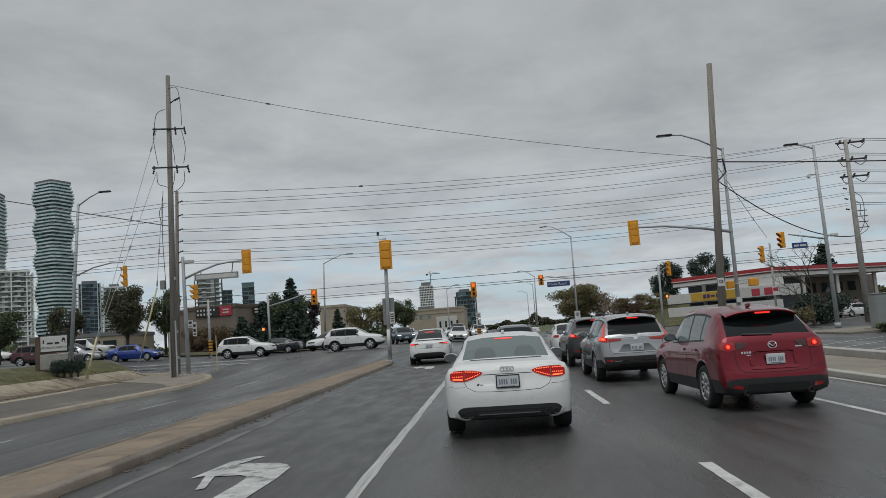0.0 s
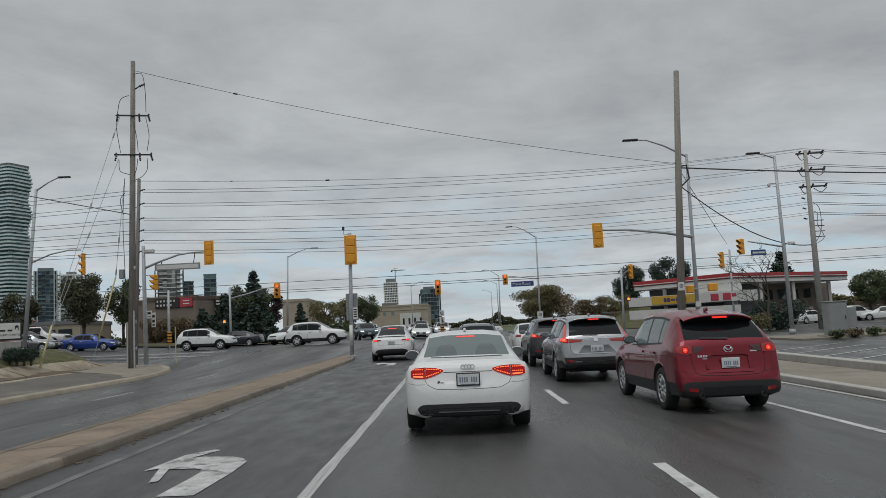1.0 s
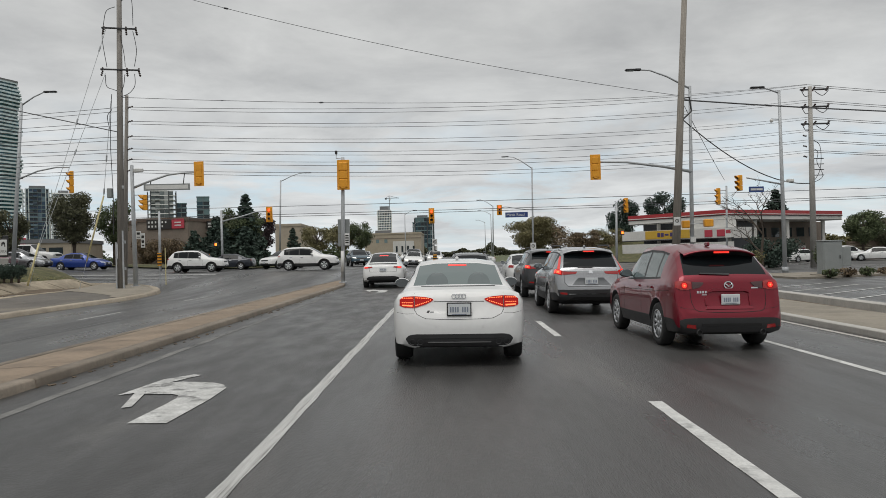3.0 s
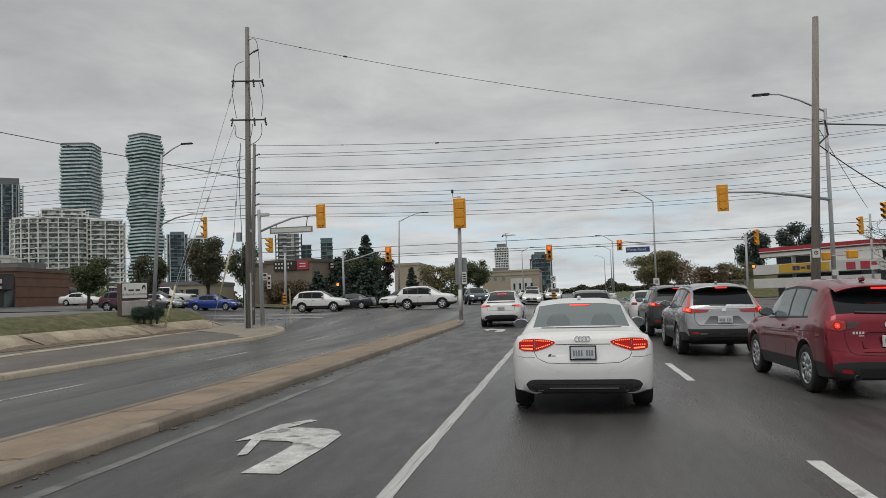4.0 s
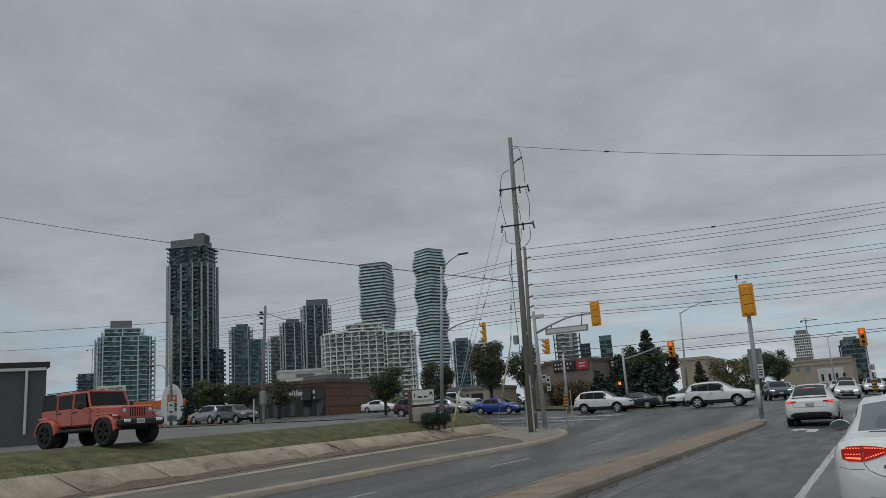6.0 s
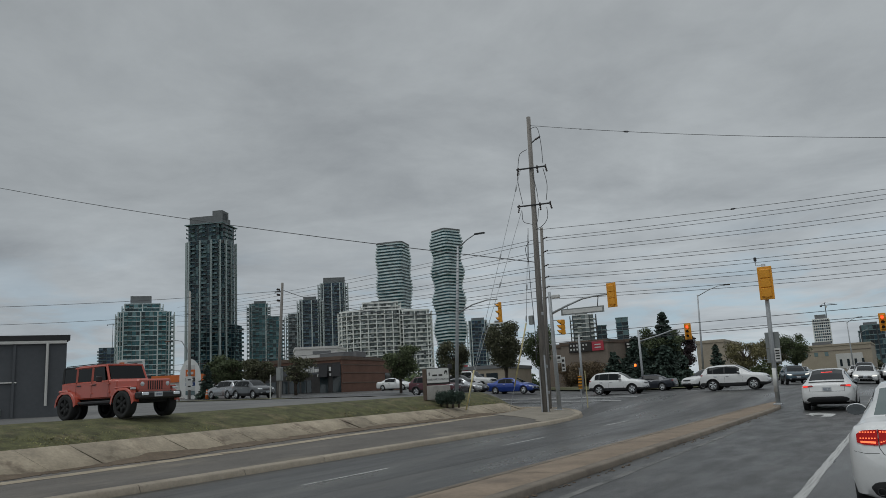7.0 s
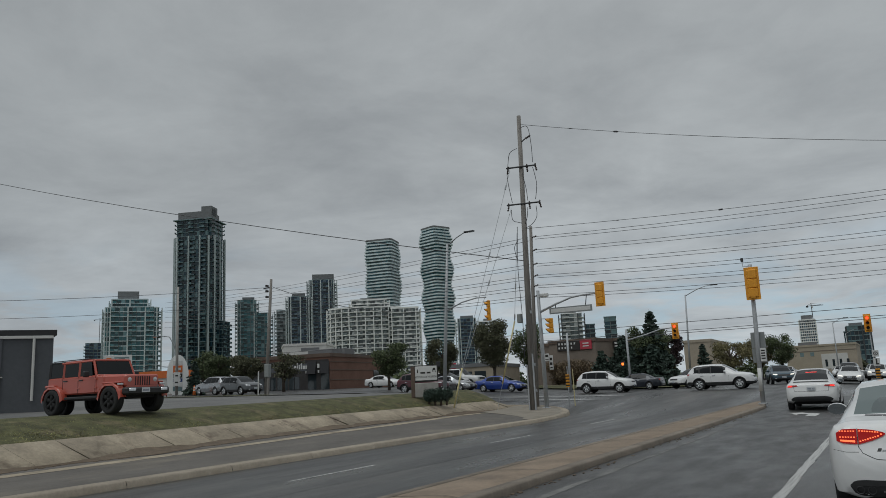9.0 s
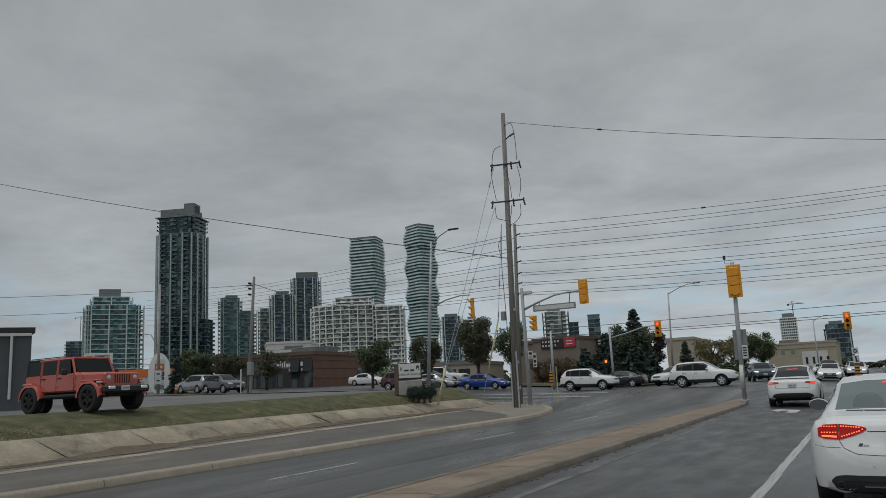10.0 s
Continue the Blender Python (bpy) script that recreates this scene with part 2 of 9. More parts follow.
M["plate_text"] = mat("plate_bars", (0.20, 0.23, 0.29), 0.5, vary=0.02)
M["glass"] = mat("window_glass", (0.03, 0.04, 0.045), 0.06, vary=0.1, spec=0.6)
M["leaf_green"] = mat("leaf_green", (0.080, 0.102, 0.045), 0.8, vary=0.2, scale=1.5, island=0.45)
M["leaf_olive"] = mat("leaf_olive", (0.150, 0.134, 0.060), 0.8, vary=0.2, scale=1.5, island=0.45)
M["leaf_rust"] = mat("leaf_rust", (0.135, 0.098, 0.058), 0.8, vary=0.2, scale=1.5, island=0.45)
M["leaf_street"] = mat("leaf_street", (0.078, 0.080, 0.042), 0.8, vary=0.2, scale=1.5, island=0.45)
M["leaf_plum"] = mat("leaf_plum", (0.048, 0.030, 0.034), 0.8, vary=0.2, scale=1.5, island=0.45)
M["leaf_spruce"] = mat("leaf_spruce", (0.042, 0.066, 0.050), 0.85, vary=0.2, scale=1.5, island=0.4)
M["bark"] = mat("bark", (0.075, 0.058, 0.045), 0.9, vary=0.25, scale=4, bump=0.8)


def paint(name, color, metal=0.0, rough=0.35):
    return mat(name, color, rough, metal=metal, vary=0.035, scale=1.5, coat=0.7, spec=0.35, stain=tuple(c * 0.9 for c in color), stain_scale=1.2, stain_at=0.58)


# ---- mesh helpers ----
def thing(name, m=None, label="", category="", group="", kind=""):
    ob = new(name)
    ob.empty_display_size = 0.2
    if m is not None:
        ob.matrix_world = m
    return tagged(ob, label, category, group, kind)


def finish(bm, smooth=0.0):
    if smooth:
        lim = radians(smooth)
        for f in bm.faces:
            f.smooth = True
        for e in bm.edges:
            if len(e.link_faces) == 2 and e.calc_face_angle(3.2) > lim:
                e.smooth = False
    me = bpy.data.meshes.new("mesh")
    bm.to_mesh(me)
    bm.free()
    return me


def part(name, bm, material, parent=None, label="", m=None, smooth=0.0):
    """Links a bmesh (or a mesh) as one object under a thing or a part."""
    me = bm if isinstance(bm, bpy.types.Mesh) else finish(bm, smooth)
    if not me.materials:
        for k in material if isinstance(material, (list, tuple)) else (material,):
            me.materials.append(k)
    me.name = name
    ob = new(name, me)
    if parent is not None:
        ob.parent = parent
    if m is not None:
        ob.matrix_local = m
    if label:
        tagged(ob, label)
    return ob


def solo(name, bm, material, label, category, group="", kind="", m=None, smooth=0.0):
    ob = part(name, bm, material, None, "", m, smooth)
    return tagged(ob, label, category, group, kind)


def box(bm, sx, sy, sz, cx=0, cy=0, cz=0, rz=0.0, bevel=0.0, m=None):
    mm = (m or Matrix()) @ pose(cx, cy, cz, 0, 0, rz) @ Matrix.Diagonal((sx, sy, sz, 1))
    if not bevel:
        v = [bm.verts.new(mm @ Vector((x, y, z))) for x in (-0.5, 0.5) for y in (-0.5, 0.5) for z in (-0.5, 0.5)]
        for f in ((0, 1, 3, 2), (4, 6, 7, 5), (0, 4, 5, 1), (2, 3, 7, 6), (0, 2, 6, 4), (1, 5, 7, 3)):
            bm.faces.new([v[k] for k in f])
        return bm
    r = bmesh.ops.create_cube(bm, size=1, matrix=mm)
    if bevel:
        es = list({e for v in r["verts"] for e in v.link_edges})
        bmesh.ops.bevel(bm, geom=es, offset=bevel, segments=1, affect="EDGES", profile=0.5)
    return bm


def nbox(*a, **k):
    return box(bmesh.new(), *a, **k)


def frame_of(d):
    d = Vector(d).normalized()
    a = Vector((0, 0, 1)) if abs(d.z) < 0.9 else Vector((1, 0, 0))
    x = d.cross(a).normalized()
    return x, d.cross(x).normalized()


def tube(bm, pts, r, n=6, caps=True):
    """A tube through points; r is one radius or one per point."""
    pts = [Vector(p) for p in pts]
    rs = r if isinstance(r, (list, tuple)) else [r] * len(pts)
    rings = []
    for i, p in enumerate(pts):
        d = pts[min(i + 1, len(pts) - 1)] - pts[max(i - 1, 0)]
        x, y = frame_of(d)
        if rings and x.dot(px) < 0:
            x, y = -x, -y
        px = x
        rings.append([bm.verts.new(p + (x * math.cos(2 * math.pi * k / n) + y * math.sin(2 * math.pi * k / n)) * rs[i]) for k in range(n)])
    for a, b in zip(rings, rings[1:]):
        for k in range(n):
            bm.faces.new((a[k], a[(k + 1) % n], b[(k + 1) % n], b[k]))
    if caps:
        bm.faces.new(rings[0][::-1])
        bm.faces.new(rings[-1])
    return bm


def ntube(pts, r, n=6):
    return tube(bmesh.new(), pts, r, n)


def lathe(bm, prof, n=24, axis="X", m=None):
    """Turns a profile of (radius, along) round an axis."""
    m = m or Matrix()
    rings = []
    for r, a in prof:
        ring = []
        for k in range(n):
            c, s = math.cos(2 * math.pi * k / n) * r, math.sin(2 * math.pi * k / n) * r
            v = (a, c, s) if axis == "X" else (c, s, a)
            ring.append(bm.verts.new(m @ Vector(v)))
        rings.append(ring)
    for a, b in zip(rings, rings[1:]):
        for k in range(n):
            bm.faces.new((a[k], b[k], b[(k + 1) % n], a[(k + 1) % n]))
    return bm


def prism(bm, poly, z0, z1, m=None):
    """A flat outline raised from z0 to z1; z may be a function of x, y."""
    m = m or Matrix()
    f0 = z0 if callable(z0) else (lambda x, y: z0)
    f1 = z1 if callable(z1) else (lambda x, y: z1)
    a = [bm.verts.new(m @ Vector((x, y, f0(x, y)))) for x, y in poly]
    b = [bm.verts.new(m @ Vector((x, y, f1(x, y)))) for x, y in poly]
    bm.faces.new(b)
    bm.faces.new(a[::-1])
    for i in range(len(poly)):
        j = (i + 1) % len(poly)
        bm.faces.new((a[i], a[j], b[j], b[i]))
    return bm


def sheet(bm, rows):
    """Quads between rows of points."""
    vs = [[bm.verts.new(p) for p in r] for r in rows]
    for a, b in zip(vs, vs[1:]):
        for i in range(len(a) - 1):
            bm.faces.new((a[i], a[i + 1], b[i + 1], b[i]))
    return bm


def sst(a, b, x):
    t = min(1.0, max(0.0, (x - a) / (b - a)))
    return t * t * (3 - 2 * t)


def lerp(a, b, t):
    return a + (b - a) * t


def text_mesh(s, size, depth=0.01):
    cu = bpy.data.curves.new("lettering", "FONT")
    cu.body, cu.size, cu.align_x, cu.align_y, cu.extrude, cu.resolution_u = s, size, "CENTER", "CENTER", depth, 2
    ob = bpy.data.objects.new("lettering", cu)
    scene.collection.objects.link(ob)
    me = bpy.data.meshes.new_from_object(ob.evaluated_get(bpy.context.evaluated_depsgraph_get()))
    bpy.data.objects.remove(ob)
    return me


# ---- the ground ----
def near_z(x):
    if x > -5.15:
        return -0.016 * x if x < 8 else -0.128 - 0.012 * (x - 8)
    return max(-0.18, 0.082 - 0.04 * (-5.15 - x))


def far_z(x):
    return max(-0.5, -0.016 * x) if x > 6 else lerp(-0.096, 0.58, sst(6, -9, x))


def plateau(x, y):
    return 1.25 + 0.004 * min(max(0, y - 20), 60) + 0.02 * min(max(0, -x - 27), 60)


def road_z(x, y):
    return lerp(near_z(x), far_z(x), sst(33, 56, y))


def ground_z(x, y):
    t = max(-0.6, road_z(x, y))
    if x > -14.05:
        return t
    p = plateau(x, y)
    near = lerp(t - 0.25, p, sst(-22.6, -23.4, x))
    far = lerp(t, p, sst(-18, -44, x))
    far = lerp(far, lerp(t, p, 0.45), sst(78, 84, y) * sst(-15, -19, x)) if y > 78 else far
    a, b = (42.0, 44.4) if x > -22.7 else (45.5, 48.5)
    return lerp(near, far, sst(a, b, y))


def ground_sheet():
    xs = [-3200, -1500, -700, -350, -180, -120, -90, -75, -60, -50, -42, -36, -32, -29, -27, -25.2, -24, -23.4, -23.0, -22.6, -21, -19, -17, -15, -14.1, -14.0, -12, -10.5, -9, -7.5, -6, -5.2, -4.4, -2.6, -1.22, 0, 2, 4, 6, 8, 10, 13, 17, 22, 28, 36, 48, 65, 90, 130, 200, 400, 900, 1800, 3200]
    ys = [-900, -300, -120, -60, -35, -20, -10, 0, 6, 12, 18, 24, 30, 34, 38, 42, 43.2, 44.4, 45.5, 46.5, 47.5, 48.5, 51, 54, 58, 62, 66, 70, 74, 78, 80, 82, 84, 90, 98, 110, 130, 160, 200, 280, 420, 700, 1200, 2200, 3600]
    bm = bmesh.new()
    sheet(bm, [[(x, y, ground_z(x, y)) for x in xs] for y in ys])
    return bm


def is_road(x, y):
    if 48 < y < 79 and x > -160:
        return True
    if y < 79:
        return -23 < x < 60 if y < 48 else True
    return -14 < x < 9


g = ground_sheet()
g.faces.ensure_lookup_table()
for f in g.faces:
    c = f.calc_center_median()
    f.material_index = (3 if c.x > -1.22 and c.y < 48 else 4 if -5.2 < c.x < -1.22 and c.y < 40 else 0) if is_road(c.x, c.y) else (1 if (abs(c.x) < 130 and c.y < 130) else 2)
solo("ground", g, [M["asphalt"], M["asphalt_lot"], M["earth"], M["asphalt_right"], M["asphalt_turn"]], "damp grey asphalt roads, lots and ground reaching the horizon", "ground", kind="structure", smooth=40)


def strip(x0, x1, y0, y1, lift=0.004, n=1, fn=road_z, wob=0.0, seed=1):
    """A thin layer that follows the road."""
    bm = bmesh.new()
    rnd = random.Random(seed)
    n = max(n, int(abs(y1 - y0) / 2.0) + 1)
    rows = []
    for i in range(n + 1):
        y = lerp(y0, y1, i / n)
        a, b = x0 + rnd.uniform(-wob, wob), x1 + rnd.uniform(-wob, wob)
        rows.append([(a, y, fn(a, y) + lift), (b, y, fn(b, y) + lift)])
    return sheet(bm, rows)


# lane markings
solo("lane_line", strip(-1.25, -1.115, -20, 30.5, n=90, wob=0.012), M["paint_line"], "solid white lane line on damp asphalt", "road marking", kind="structure")
for y0 in (-10.3, -1.3, 4.74, 13.75, 22.7, 31.7):
    solo("lane_dash", strip(2.30 if y0 < 10 else 2.21, 2.44 if y0 < 10 else 2.34, y0, y0 + 3.02, n=12, wob=0.006, seed=int(y0 * 10)), M["paint"], "white dashed lane marking on damp asphalt", "road marking", "lane dashes", "structure")
solo("lane_line", strip(5.50, 5.62, -20, 36, n=40, wob=0.006), M["paint"], "solid white lane line beside the turning lane", "road marking", kind="structure")
for y0 in (-5.0, 4.2, 13.2, 22.2, 31.2):
    solo("lane_dash", strip(-10.64, -10.54, y0, y0 + 3.02, n=8, wob=0.004), M["paint"], "thin white dashed marking on the opposite lanes", "road marking", "lane dashes", "structure")
solo("edge_line", strip(-4.10, -3.98, -20, 26, n=60, wob=0.02, seed=5), M["paint_faint"], "worn edge line beside the median", "road marking", kind="structure")
solo("gutter_line", strip(7.3, 7.42, -20, 40, n=20), M["white_kerb"], "pale gutter line along the road edge", "road marking", kind="structure")


def arrow(cx, cy, k=1.0):
    """A worn left-turn arrow: a straight stem with a rounded shoulder, and a long head."""
    bm = bmesh.new()
    outer = [(0.36, -1.75), (0.40, -0.6), (0.38, 0.05), (0.28, 0.28), (0.10, 0.44), (-0.30, 0.52)]
    inner = [(-0.01, -1.75), (0.02, -0.9), (0.02, -0.55), (-0.02, -0.38), (-0.12, -0.30), (-0.46, -0.28)]
    sheet(bm, [[(cx + a * k, cy + b * k, 0), (cx + c * k, cy + d * k, 0)] for (a, b), (c, d) in zip(outer, inner)])
    for head in ([(-0.36, -1.05), (-0.28, -0.98), (-0.45, -0.2), (-0.62, 0.0)], [(-0.70, -0.35), (-0.48, -0.15), (-0.40, 0.55), (-0.58, 0.70)], [(-0.58, 0.72), (-0.40, 0.55), (-0.22, 1.02), (-0.34, 1.08)], [(-0.62, 0.0), (-0.45, -0.2), (-0.30, 0.52), (-0.50, 0.40)]):
        bm.faces.new([bm.verts.new((cx + x * k, cy + y * k, 0)) for x, y in head])
    for i, v in enumerate(bm.verts):
        v.co.z = road_z(v.co.x, v.co.y) + 0.006 + 0.0008 * (i // 4 % 5)
    return bm


solo("turn_arrow", arrow(-2.65, 8.75), M["paint_rough"], "worn white left-turn arrow on damp asphalt", "road marking", kind="structure")
solo("turn_arrow", arrow(-2.55, 31.6, 0.9), M["paint"], "worn white left-turn arrow behind a stopped car", "road marking", kind="structure")
for i in range(6):
    solo("crosswalk_line", strip(-27 + i * 0.0, -15.5, 48.2 + i * 1.7, 48.5 + i * 1.7, fn=ground_z, lift=0.01), M["paint"], "white crosswalk line across the side street", "road marking", "crosswalk lines", "structure") if i in (0, 2) else None


def patch_strip(x0, x1, y0, y1, seed, mm, label):
    return solo("repair_seam", strip(x0, x1, y0, y1, n=30, wob=0.03, seed=seed, lift=0.003), mm, label, "road surface", kind="structure")


M["tar"] = mat("tar_seal", (0.028, 0.028, 0.029), 0.35, vary=0.2, scale=3)
patch_strip(-8.9, -8.84, -10, 46, 3, M["tar"], "dark tar seam along the opposite lanes")


# ---- median ----
def median():
    bm = bmesh.new()
    rows = []
    prof = [(-6.06, 0.0), (-6.05, 0.09), (-6.01, 0.112), (-5.32, 0.125), (-4.66, 0.112), (-4.61, 0.09), (-4.59, 0.0)]
    for i in range(61):
        y = -20 + i
        pinch = 1.0 if y < 36 else max(0.30, 1 - (y - 36) / 5.5)
        rows.append([(-5.32 + (x + 5.32) * pinch, y, road_z(x, y) - 0.02 + z) for x, z in prof])
    sheet(bm, rows)
    bm.faces.new([v for v in bm.verts if v.co.y > 39.9])
    return bm


def median_kerb(side, y0, y1):
    """One cast length of the median's kerb, with worn edges."""
    bm = bmesh.new()
    xo, xi = (-4.57, -4.80) if side > 0 else (-6.08, -5.86)
    rows = []
    for k in range(4):
        y = lerp(y0 + 0.006, y1 - 0.006, k / 3)
        z = road_z(xo, y)
        pinch = 1.0 if y < 36 else max(0.30, 1 - (y - 36) / 5.5)
        pts = [(xo, -0.03), (xo - side * 0.012, 0.086), (xo - side * 0.035, 0.106), (xi, 0.110), (xi, 0.06)]
        rows.append([(-5.32 + (x + 5.32) * pinch, y, z + dz) for x, dz in pts])
    return sheet(bm, rows)


med = solo("median_strip", median(), M["median"], "raised tan concrete median strip, worn and stained", "median", kind="structure", smooth=30)
for side in (1, -1):
    y = -6.0
    while y < 38:
        part("kerb_stone", median_kerb(side, y, y + 3.0), M["median_kerb"], med, smooth=25)
        y += 3.0


for y in range(-5, 36, 3):
    bm = bmesh.new()
    sheet(bm, [[(x, y + d + 0.05 * math.sin(x * 9 + y), road_z(x, y) - 0.02 + 0.125 + 0.004 - 0.012 * abs(x + 5.32)) for x in (-5.86, -5.6, -5.32, -5.05, -4.8)] for d in (0.0, 0.022)])
    part("joint", bm, M["under_joint"], med)


# ---- right kerb, pavement and lot ----
def block(name, poly, h, material, label, category, kind="structure"):
    bm = bmesh.new()
    prism(bm, poly, lambda x, y: ground_z(x, y) - 0.05, lambda x, y: ground_z(x, y) + h)
    return solo(name, bm, material, label, category, kind=kind)


def long_block(name, x0, x1, y0, y1, h, material, label, category, step=3.0, skew=0.0):
    """A long raised strip in cast lengths that are parts of their own."""
    ob = thing(name, None, label, category, kind="structure")
    y = y0
    while y < y1 - 0.01:
        bm = bmesh.new()
        e = min(step, y1 - y) - 0.012
        prism(bm, [(x0 + skew * (y - y0), y), (x1 + skew * (y - y0), y), (x1 + skew * (y + e - y0), y + e), (x0 + skew * (y + e - y0), y + e)], lambda a, b: ground_z(a, b) - 0.05, lambda a, b: ground_z(a, b) + h)
        bmesh.ops.bevel(bm, geom=[q for q in bm.edges if min(v.co.z - ground_z(v.co.x, v.co.y) for v in q.verts) > 0.02], offset=0.015, segments=1, affect="EDGES")
        part("kerb_stone" if abs(x1 - x0) < 0.6 else "slab", bm, material, ob)
        y += step
    return ob


long_block("kerb", 7.55, 7.78, -12, 42, 0.12, M["white_kerb"], "pale concrete kerb along the road", "kerb")
long_block("pavement", 7.79, 9.72, -12, 42, 0.115, M["walk"], "tan concrete pavement beside the road", "pavement", step=1.6)
long_block("lot_kerb", 9.62, 9.98, -4, 31, 0.22, M["white_kerb"], "low white concrete kerb round a parking lot", "kerb", step=2.2, skew=0.03)
solo("soil_strip", strip(9.73, 10.4, -12, 40, fn=ground_z, lift=0.03, wob=0.05, n=60, seed=9), M["soil"], "brown soil between pavement and lot kerb", "soil", kind="structure")
for i in range(6):
    bm = bmesh.new()
    x, y = 10.9 + 0.2 * i, 17.0 + 2.3 * i
    sheet(bm, [[(x + 1.1 * k, y + 1.0 * k, ground_z(x + 1.1 * k, y) + 0.012), (x + 1.1 * k, y + 1.0 * k + 0.15, ground_z(x + 1.1 * k, y) + 0.012)] for k in range(6)])
    solo("bay_line", bm, M["paint"], "white painted parking bay line set at an angle", "road marking", "bay lines", "structure")


# ---- the bank beside the opposite lanes ----
def kerb_x(y):
    """The kerb's face, which turns into the side street at the corner."""
    if y < 36:
        return -14.0
    a = min(1.0, (y - 36) / 9.0)
    return -14.0 - 9.0 * (1 - math.sqrt(max(0.0, 1 - a * a)))


def bank_profile(y):
    k = kerb_x(y)
    t = max(-0.19, road_z(k, y))
    fade = 1 - sst(43.0, 45.2, y)
    foot, top = min(k - 0.5, lerp(-19.0, -19.9, sst(12, 26, y))), 0
    foot = min(foot, k - 0.5)
    p = plateau(-23.5, y)
    zf = max(lerp(0.05, 0.16, sst(10, 30, y)), t + 0.10)
    return k, t, foot, zf, lerp(0.30, 0.66, fade) if fade < 1 else 0.66, p


ys_b = [-30, -20, -12, -6, 0, 4, 8, 12, 16, 20, 24, 28, 31, 34, 36, 38, 40, 41.5, 42.7, 43.6, 44.3, 44.8]
bm = bmesh.new()
sheet(bm, [[(k - 0.36, y, t + 0.145), (lerp(k, f, 0.35), y, lerp(t + 0.15, zf, 0.4)), (lerp(k, f, 0.7), y, lerp(t + 0.15, zf, 0.8)), (f - 0.1, y, zf)] for y in ys_b for k, t, f, zf, zt, p in [bank_profile(y)]])
solo("shoulder", bm, M["shoulder"], "worn stained shoulder between kerb and sloped slabs", "shoulder", kind="structure", smooth=60)
# tan pavement at the corner, round the foot of the poles
bm = bmesh.new()
rows = []
for y in (33.5, 34.5, 35.5, 36.5, 37.5, 38.5, 39.5, 40.5, 41.5, 42.7, 43.6, 44.3, 44.8):
    k, t, f, zf, zt, p = bank_profile(y)
    g = 0.06 + 0.94 * sst(33.5, 40.0, y)
    row = []
    for u in (0.0, 0.2, 0.4, 0.6, 0.8, 1.0):
        u *= g
        row.append((lerp(k - 0.37, f - 0.1, u), y, lerp(t + 0.158, zf + 0.012, min(1.0, u * 1.2)) + 0.006))
    rows.append(row)
sheet(bm, rows)
solo("corner_pavement", bm, M["walk"], "tan concrete pavement round the foot of the corner poles", "pavement", kind="structure", smooth=60)
kb = thing("kerb", None, "tan concrete kerb that turns round the corner", "kerb", kind="structure")
y = -9.0
kys = []
while y < 36:
    kys.append((y, y + 3.0))
    y += 3.0
kys += [(36, 39), (39, 41.3), (41.3, 43), (43, 44.2), (44.2, 44.9)]
for a, b in kys:
    bm = bmesh.new()
    rows = []
    for i in range(5):
        yy = lerp(a, b, i / 4 * 0.996)
        k = kerb_x(yy)
        t = max(-0.19, road_z(k, yy))
        d = 0.0 if yy < 36 else sst(36, 45, yy)
        ox, oy = -math.cos(d * 1.45), -math.sin(d * 1.45)
        rows.append([(k - ox * 0.03, yy - oy * 0.03, t - 0.03), (k + ox * 0.02, yy + oy * 0.02, t + 0.12), (k + ox * 0.06, yy + oy * 0.06, t + 0.15), (k + ox * 0.40, yy + oy * 0.40, t + 0.158), (k + ox * 0.42, yy + oy * 0.42, t + 0.05)])
    sheet(bm, rows)
    part("kerb_stone", bm, M["concrete"], kb, smooth=25)
# thin pale strip of washed grit where the shoulder meets the soil
bm = bmesh.new()
rows = []
for i in range(120):
    y = lerp(0, 38, i / 119)
    k, t, f, zf, zt, p = bank_profile(y)
    c = f + 1.15 + 0.35 * sst(14, 22, y) - 0.75 * sst(26, 37, y)
    w = 0.30 + 0.12 * noise.noise(Vector((y * 0.6, 5, 1))) + 0.05 * noise.noise(Vector((y * 2.3, 5, 1)))
    q = [(x, y, lerp(lerp(t + 0.15, zf, 0.8), zf, max(0.0, 1 - (x - f) / (0.3 * (k - f)))) + 0.008) for x in (c - w, c, c + w)]
    rows.append(q)
sheet(bm, rows)
solo("grit_strip", bm, M["slab"], "thin pale strip of washed grit along the shoulder", "grit", kind="structure", smooth=60)
# sloped slabs
sl = thing("slope_paving", None, "row of cracked sloped concrete slabs below the grass", "retaining slabs", kind="structure")
y = -9.2
rnd = random.Random(4)
while y < 43.6:
    e = rnd.uniform(1.45, 1.75)
    bm = bmesh.new()
    rows = []
    for yy in (y + 0.005, y + e / 2, y + e - 0.005):
        k, t, f, zf, zt, p = bank_profile(yy)
        lean = rnd.uniform(-0.02, 0.02)
        rows.append([(f + 0.02, yy - 0.0, zf - 0.03), (f, yy, zf + 0.04 + lean), (f - 0.55, yy - 0.25, lerp(zf, zt, 0.55) + 0.03 + lean), (f - 1.0, yy - 0.45, zt + 0.02), (f - 1.12, yy - 0.5, zt - 0.01)])
    sheet(bm, rows)
    part("slab", bm, M["slab"], sl, smooth=20)
    y += e
